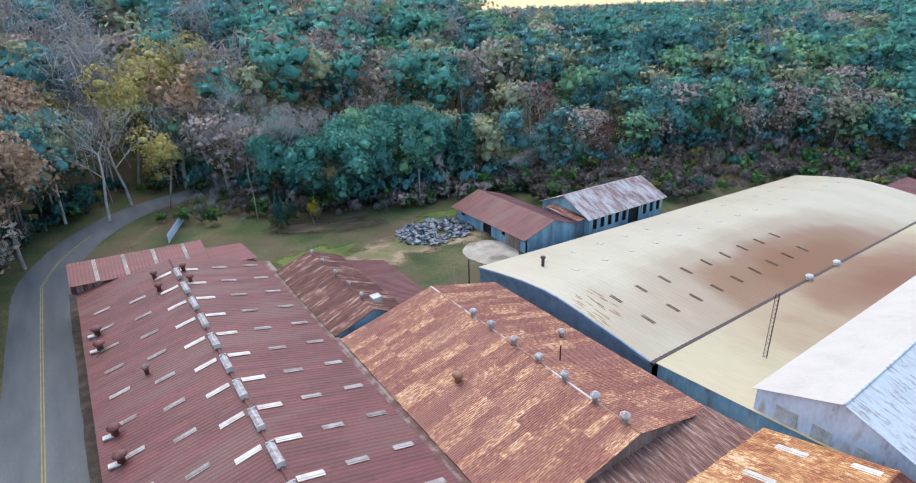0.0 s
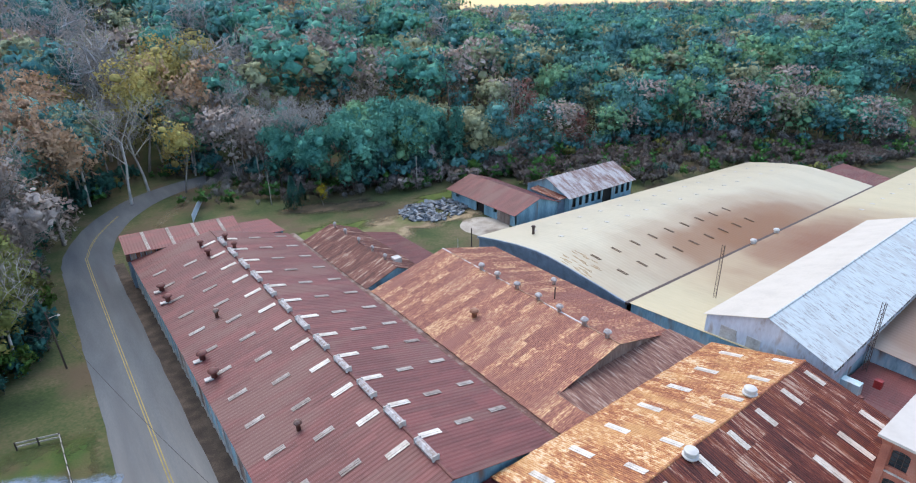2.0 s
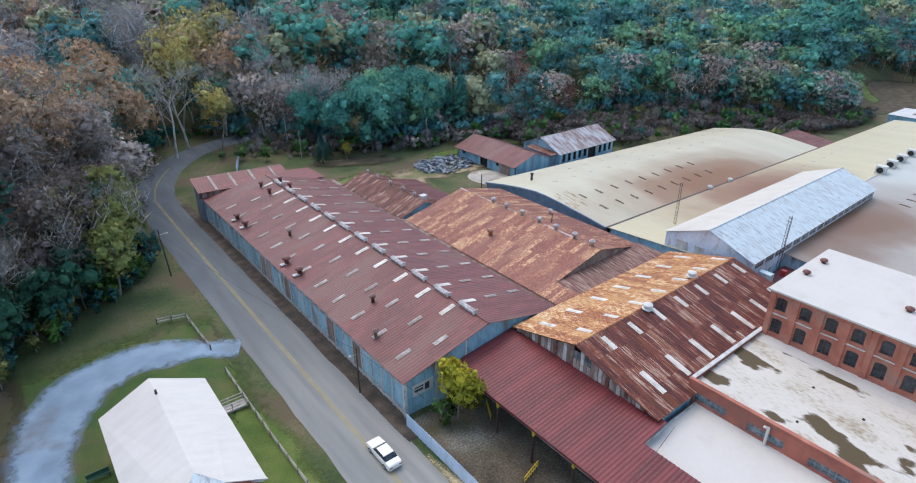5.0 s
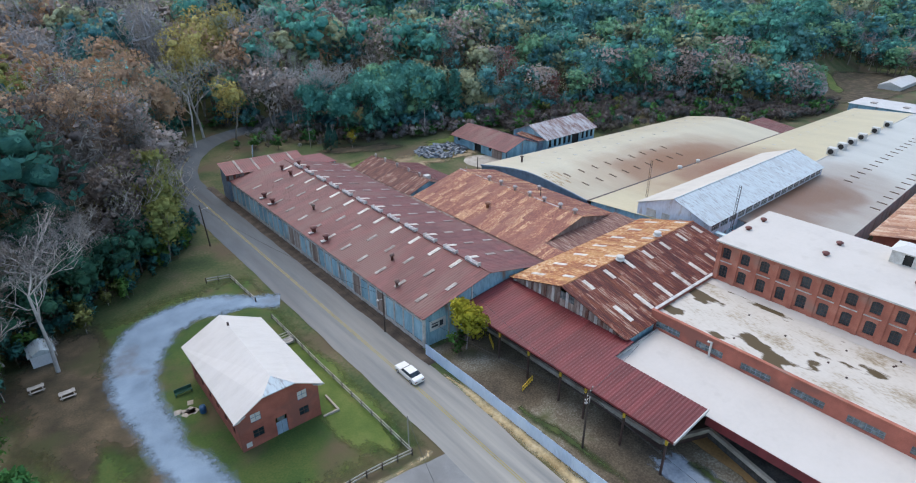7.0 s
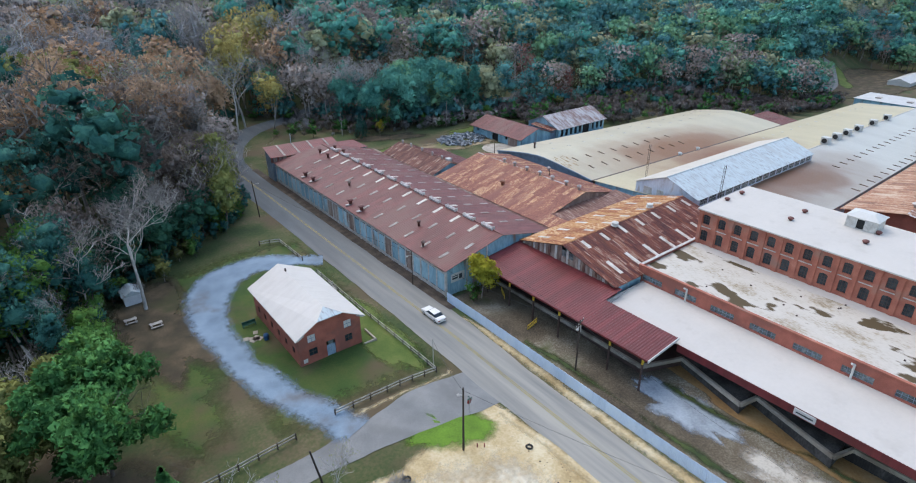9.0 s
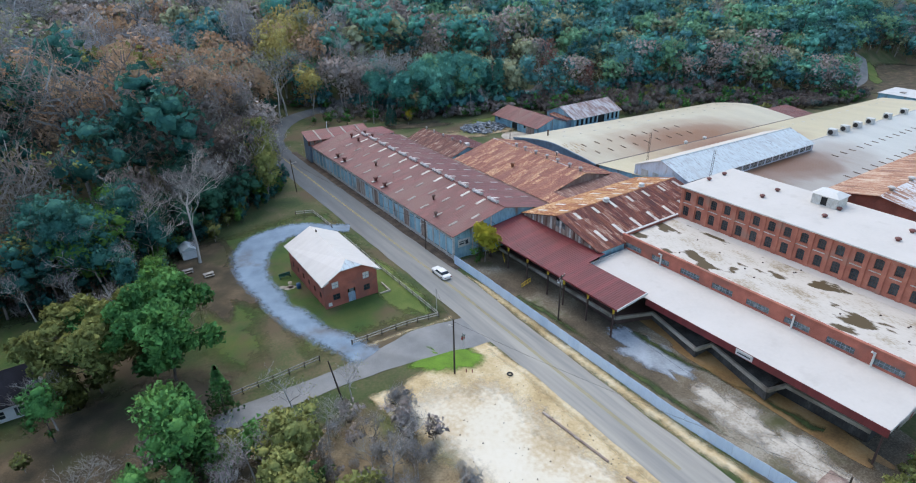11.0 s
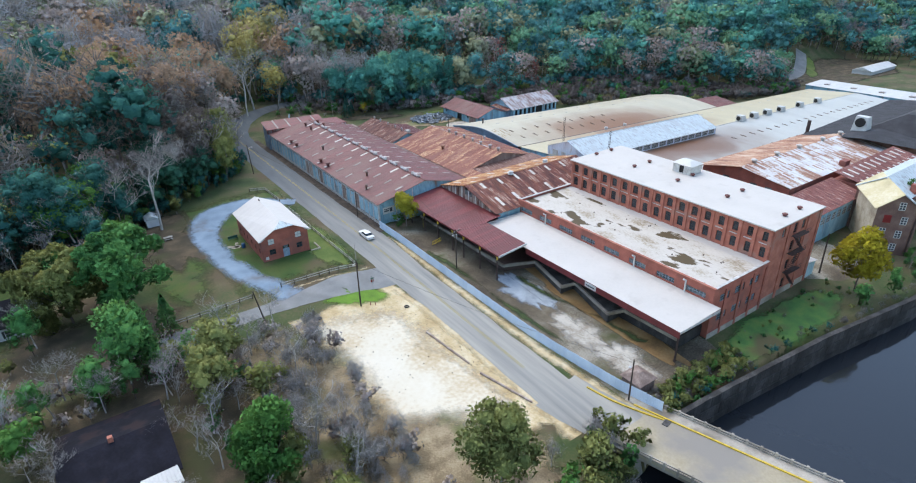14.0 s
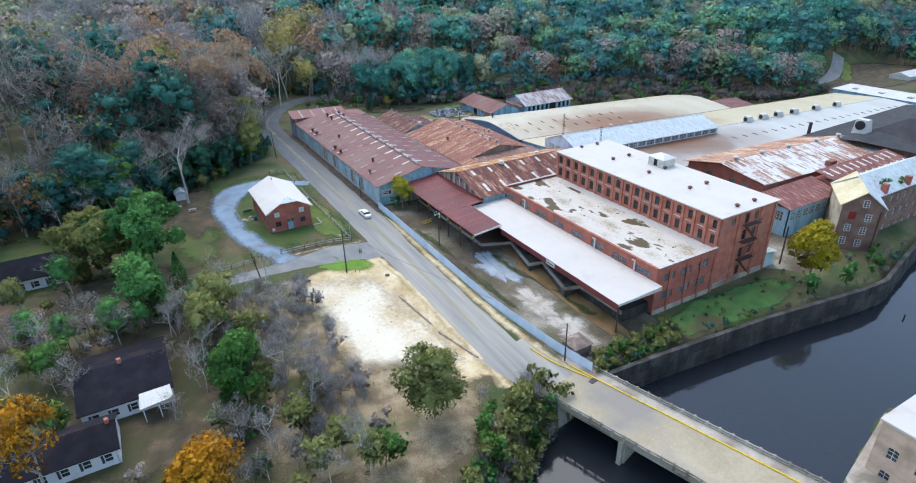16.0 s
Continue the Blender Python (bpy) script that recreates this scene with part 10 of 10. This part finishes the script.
# the deep woods as one mass of trees
FAR = {}
for i, (key, kind, h, mt, n_leaf, size, bk_, wd) in enumerate((
        ("teal", "leafy", 20, L_TEAL, 600, 0.45, BARK, 0.44), ("teal2", "leafy", 18, L_TEAL, 600, 0.45, BARK, 0.55), ("green", "leafy", 19, L_GREEN, 420, 0.54, BARK, 0.46),
        ("olive", "leafy", 19, L_OLIVE, 460, 0.5, BARK_PALE, 0.42), ("orange", "leafy", 20, L_ORANGE, 520, 0.46, BARK_PALE, 0.36), ("brown", "leafy", 19, L_BROWN, 520, 0.44, BARK_PALE, 0.4),
        ("yellow", "leafy", 20, L_YELLOW, 460, 0.42, BARK_PALE, 0.24), ("pine", "leafy", 24, L_PINE, 420, 0.55, BARK, 0.15), ("pine2", "leafy", 21, L_TEAL, 420, 0.55, BARK, 0.2), ("red", "leafy", 17, L_RED, 420, 0.44, BARK_PALE, 0.3),
        ("grey", "leafy", 24, L_GREY, 620, 0.6, BARK_PALE, 0.2), ("grey2", "bare", 22, L_OLIVE, 150, 0.4, BARK_PALE, -0.1), ("grey3", "bare", 21, L_GREY, 520, 0.42, BARK_PALE, 0.0),
        ("bush", "leafy", 7, L_TEAL, 100, 0.62, BARK, 0.6), ("bush2", "leafy", 6, L_GREY, 190, 0.5, BARK, 0.6), ("bush3", "leafy", 7, L_DEEP, 110, 0.6, BARK, 0.6), ("bush4", "leafy", 7, L_OLIVE, 110, 0.55, BARK, 0.6), ("bush5", "leafy", 6, L_BROWN, 150, 0.42, BARK, 0.7))):
    FAR[key] = tree_proto(kind, 100 + i, h, mt, n_leaf, size, bk_, wd, fine=False)
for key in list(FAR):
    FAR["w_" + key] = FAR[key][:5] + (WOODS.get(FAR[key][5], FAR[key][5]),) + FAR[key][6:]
for key in list(FAR):
    wv, wf, lv, lf, bk_, lm_, nv, so = FAR[key]
    cut = int((so < 0.5).sum())
    for tag_, every, grow_, wood in (("_mid", 1, 1.15, 60), ("_far", 2, 1.5, 16), ("_dot", 5, 2.3, 4)):
        c, q = lv[:cut].reshape(-1, 4, 3)[::every], nv[:cut].reshape(-1, 4, 3)[::every]
        mid = c.mean(1, keepdims=True)
        k = len(c) * 4
        core_f = lf[cut // 4:] - cut + k
        verts = np.concatenate(((mid + (c - mid) * grow_).reshape(-1, 3), lv[cut:]))
        quads = np.concatenate((np.arange(k).reshape(-1, 4), core_f))
        FAR[key + tag_] = (wv, wf[:min(wood, len(wf)) if "grey" not in key or tag_ != "_mid" else 110], verts, quads, bk_, lm_, np.concatenate((q.reshape(-1, 3), nv[cut:])), np.concatenate((np.full(k, 0.07), so[cut:])))
far_mats = [BARK, BARK_PALE, L_TEAL, L_GREEN, L_OLIVE, L_ORANGE, L_BROWN, L_YELLOW, L_PINE, L_RED, L_GREY, L_DEEP] + list(WOODS.values())
weights_w = ["teal"] * 4 + ["teal2"] * 3 + ["brown"] * 4 + ["grey"] * 10 + ["grey2"] * 5 + ["orange"] * 2 + ["olive"] * 3 + ["green", "pine", "pine2"]
weights_n = ["teal"] * 5 + ["teal2"] * 4 + ["pine"] * 5 + ["pine2"] * 4 + ["green"] * 4 + ["brown"] * 3 + ["grey"] * 3 + ["olive"] * 4 + ["orange"]
rf = random.Random(123)
vs, fs, sl, ns, full, base = [], [], [], [], [], 0


def species(x, y):
    """Kinds grow in stands: bare and russet trees on the west slope, pines in the middle, evergreen oaks to the east."""
    n = noise.noise((x * 0.02, y * 0.02, 5)) + 0.5 * noise.noise((x * 0.06, y * 0.06, 8))
    if x < -18 and y < 92:
        return rf.choice(("teal", "teal2", "grey", "grey3", "grey2", "pine2", "grey3", "grey"))
    if x < 34:
        if n > 0.28:
            return rf.choice(("orange", "brown", "orange", "grey", "olive"))
        if n < -0.3:
            return rf.choice(("teal", "pine2", "grey", "teal2"))
        return rf.choice(("grey", "grey3", "grey3", "grey2", "grey", "brown", "brown", "olive"))
    if x < 112:
        if y < 170:
            return rf.choice(("pine", "pine2", "pine", "teal", "grey3"))
        if n > 0.15:
            return rf.choice(("brown", "olive", "orange", "grey", "grey3", "pine"))
        return rf.choice(("pine", "pine2", "teal", "grey3", "grey", "olive", "brown"))
    if y > 290 and n > 0.05:
        return rf.choice(("orange", "brown", "olive", "grey", "orange", "teal"))
    if n > 0.32:
        return rf.choice(("olive", "brown", "grey", "olive", "green"))
    return rf.choice(("teal", "teal2", "teal", "teal2", "green", "pine2", "green", "olive", "pine"))


def stand(key, x, y, s):
    global base
    wv, wf, lv, lf, bk_, lm_, nv, so = FAR[key]
    a = rf.uniform(0, 6.28)
    rot = np.array(((math.cos(a), -math.sin(a), 0), (math.sin(a), math.cos(a), 0), (0, 0, 1)))
    z = height(x, y)
    if x > 220:
        s = min(s, max(0.6, (37.5 - z) / 21))  # eastern trees capped so the skyline fits the camera's view
    k = np.array((s * rf.uniform(0.9, 1.15), s * rf.uniform(0.9, 1.15), s))
    for v, f_, m_ in ((wv, wf, bk_), (lv, lf, lm_)):
        vs.append((v * k) @ rot.T + np.array((x, y, z)))
        fs.append(f_ + base)
        sl.append(np.full(len(f_), far_mats.index(m_)))
        base += len(v)
    ns.append(np.zeros((len(wv), 3)))
    ns.append(nv @ rot.T)
    full.append(np.zeros(len(wv)))
    full.append(so)


FULL = {"teal": 20, "green": 19, "olive": 19, "orange": 20, "brown": 19, "pine": 24, "pine2": 21, "grey2": 22, "grey3": 21, "bush": 7, "bush2": 6, "bush3": 7, "bush4": 7}
for key, kind, x, y, h in JOINED:
    stand(("w_" if key.startswith("w_") else "") + JOIN[kind] + "_mid", x, y, h / FULL[JOIN[kind]])
gx = -190.0
while gx < 420:
    gy = 62.0
    while gy < 470:
        step = 10.4 if gy < 240 else 12.0
        x, y = gx + rf.uniform(-4, 4), gy + rf.uniform(-4, 4)
        ne, we = y - lerp_line(WOOD_EDGE, x), lerp_line(WEST_EDGE, y) - x
        west = we > 15 and y > 62 and (x < -18 or ne > 12)
        north = ne > (17 if x < 290 else 1) and x > -22
        if (west or north) and is_free(x, y) and (x > 150 or ne < 245):
            d = max(ne if north else 0, we if west else 0)
            lod = "_mid" if d < 34 else "_far"
            # farther trees take the haze-tinted copies
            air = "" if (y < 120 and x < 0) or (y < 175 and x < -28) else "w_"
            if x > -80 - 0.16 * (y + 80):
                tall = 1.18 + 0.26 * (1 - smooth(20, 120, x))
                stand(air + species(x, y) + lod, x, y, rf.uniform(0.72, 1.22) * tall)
            if d < 26 and rf.random() < 0.8:
                stand(air + rf.choice(("bush", "bush", "bush2")) + "_mid", x + rf.uniform(-3, 3), y + rf.uniform(-3, 3), rf.uniform(0.6, 1.1))
        gy += step
    gx += 10.4 if -130 < gx < 180 else 12.0
# hills further off, in coarser trees
gx = 200.0
while gx < 760:
    gy = 60.0
    while gy < 520:
        x, y = gx + rf.uniform(-5, 5), gy + rf.uniform(-5, 5)
        ne = y - lerp_line(WOOD_EDGE, x)
        if (x > 425 or (gy > 470 and x > 150)) and y > 60 + 0.02 * x and y < 0.95 * x + 120 and is_free(x, y):
            stand("w_" + species(x, y) + "_dot", x, y, rf.uniform(0.9, 1.45))
        gy += 14.5
    gx += 14.5
for k in range(150):
    x, y = rf.uniform(395, 460), rf.uniform(-50, 120)
    stand("w_" + rf.choice(weights_n) + "_far", x, y, rf.uniform(0.7, 1.0))
for k in range(420):
    x = rf.uniform(455, 780)
    y = rf.uniform(-60, 100)
    stand("w_" + rf.choice(weights_n) + "_dot", x, y, rf.uniform(0.8, 1.1))
for k in range(34):
    x = rf.uniform(350, 470)
    stand(rf.choice(("w_teal", "w_olive", "w_grey", "w_pine2", "w_brown")) + "_far", x, lerp_line(WOOD_EDGE, x) + rf.uniform(2, 9), rf.uniform(0.6, 1.0))
# undergrowth along the edges of the woods
for k in range(230):
    x = rf.uniform(18, 225)
    stand("w_" + rf.choice(("bush", "bush", "bush2")) + "_mid", x, lerp_line(WOOD_EDGE, x) + rf.uniform(-1, 15), rf.uniform(0.5, 1.1))
for k in range(130):
    y = rf.uniform(64, 190)
    x = lerp_line(WEST_EDGE, y) - rf.uniform(0.5, 14)
    if is_free(x, y):
        stand(rf.choice(("bush", "bush", "bush2")) + "_mid", x, y, rf.uniform(0.5, 1.0))
for k in range(36):
    x = rf.uniform(20, 62)
    stand(rf.choice(("bush3", "bush3", "bush4", "bush2")) + "_mid", x, rf.uniform(-65.5 + 0.03 * x, -54.5), rf.uniform(0.08, 0.22))
for k in range(120):
    x = rf.uniform(0, 21)
    stand(rf.choice(("bush4", "bush3", "bush2", "bush4")) + "_mid", x, rf.uniform(-61.5, -56.5), rf.uniform(0.15, 0.36))
for k in range(90):
    x = rf.uniform(-32, -9)
    stand(rf.choice(("bush4", "bush3", "bush2", "bush2", "bush4")) + "_mid", x, lerp_line(RIVER_N, x) + rf.uniform(0.5, 8), rf.uniform(0.25, 0.6))
for k in range(46):
    x = rf.uniform(0, 100)
    stand("bush2" if k % 3 else "bush", x, lerp_line(RIVER_N, x) + rf.uniform(0.8, 2.5), rf.uniform(0.18, 0.4))
# brush at the road bend and under the field pines
for k in range(260):
    x = rf.uniform(12, 98)
    y = rf.uniform(lerp_line([(12, 143), (28, 136), (45, 126), (60, 121), (98, 112)], x), lerp_line(WOOD_EDGE, x) + 6)
    if is_free(x, y):
        stand(rf.choice(("w_bush2", "bush5", "bush2", "w_bush5", "bush3")) + "_mid", x, y, rf.uniform(0.3, 0.8))
# brush behind the factory
for k in range(620):
    x = rf.uniform(92, 285)
    y = rf.uniform(lerp_line([(92, 104), (112, 99), (125, 86), (172, 84), (185, 66), (250, 60), (285, 62)], x), lerp_line(WOOD_EDGE, x) + 4)
    stand(rf.choice(("bush2", "bush5", "bush5", "bush2", "bush5", "bush3")) + "_mid", x, y, rf.uniform(0.45, 1.0))
# brown brush beside the sandy lot and among the houses, brightened with hazed leaf colours
for k in range(80):
    x, y = rf.uniform(-50, -35.5), rf.uniform(-58, -9)
    stand(rf.choice(("w_bush5", "w_bush2", "w_bush2", "w_bush2")) + "_mid", x, y, rf.uniform(0.35, 0.85))
for k in range(110):
    x, y = rf.uniform(-96, -50), rf.uniform(-62, -6)
    if not (-88 < x < -58 and -46 < y < -14):
        stand(rf.choice(("w_bush5", "bush3", "bush3", "w_bush2", "bush4")) + "_mid", x, y, rf.uniform(0.3, 0.75))
# woods on the west side behind the houses, and on the far south bank
for k in range(70):
    x, y = rf.uniform(-120, -66), rf.uniform(48, 66)
    stand(rf.choice(weights_w), x, y, rf.uniform(0.55, 0.9))
    stand("bush" if k % 2 else "bush2", x + 3, y - 2, rf.uniform(0.6, 1.0))
for k in range(40):
    x, y = rf.uniform(-135, -102), rf.uniform(-60, 46)
    stand(rf.choice(weights_w), x, y, rf.uniform(0.5, 0.8))
woods = new("far_woods", mesh_np("far_woods", np.concatenate(vs), np.concatenate(fs), far_mats, np.concatenate(sl), np.concatenate(ns), np.concatenate(full)))
tagged(woods, "dense mixed autumn woods of green, brown and orange trees on the hills", "woods", kind="stuff")

# ---- single roof sheets ----
# brighter rust on the north slope, darker on the south, as light falls
sheet_roof(S4, (51.6, 22.4, 4.4 + 0.02), (13.2, 22.4, 4.4 + 0.02), (0, 11.2 - 22.4, 7.6 - 4.4), 1.05, 4, RUST_ORANGE, 1)
sheet_roof(S4, (13.2, -1.4, 4.3 + 0.02), (51.6, -1.4, 4.3 + 0.02), (0, 11.2 + 1.4, 7.6 - 4.3), 1.05, 4, RUST_RED, 2)
sheet_roof(S3, (23.9, 65.6, 3.37), (23.9, 27.4, 3.37), (38.4 - 23.9, 0, 6.9 - 3.35), 1.0, 4, RUST_MIX, 3)
sheet_roof(S3, (23.9, 27.4, 3.37), (23.9, 22.6, 3.37), (3.7, 0, 0.9), 1.0, 1, RUST_MIX, 7)
sheet_roof(S3, (50.2, 27.4, 4.02), (50.2, 65.6, 4.02), (38.4 - 50.2, 0, 6.9 - 4.0), 1.0, 3, RUST_MIX, 4)
sheet_roof(S2, (23.6, 92.3, 3.38), (23.6, 66.6, 3.38), (6.0, 0, 2.2), 1.0, 2, RUST_BROWN, 5)
sheet_roof(S2, (35.2, 66.6, 3.38), (35.2, 92.3, 3.38), (-5.6, 0, 2.2), 1.0, 2, RUST_BROWN, 6)
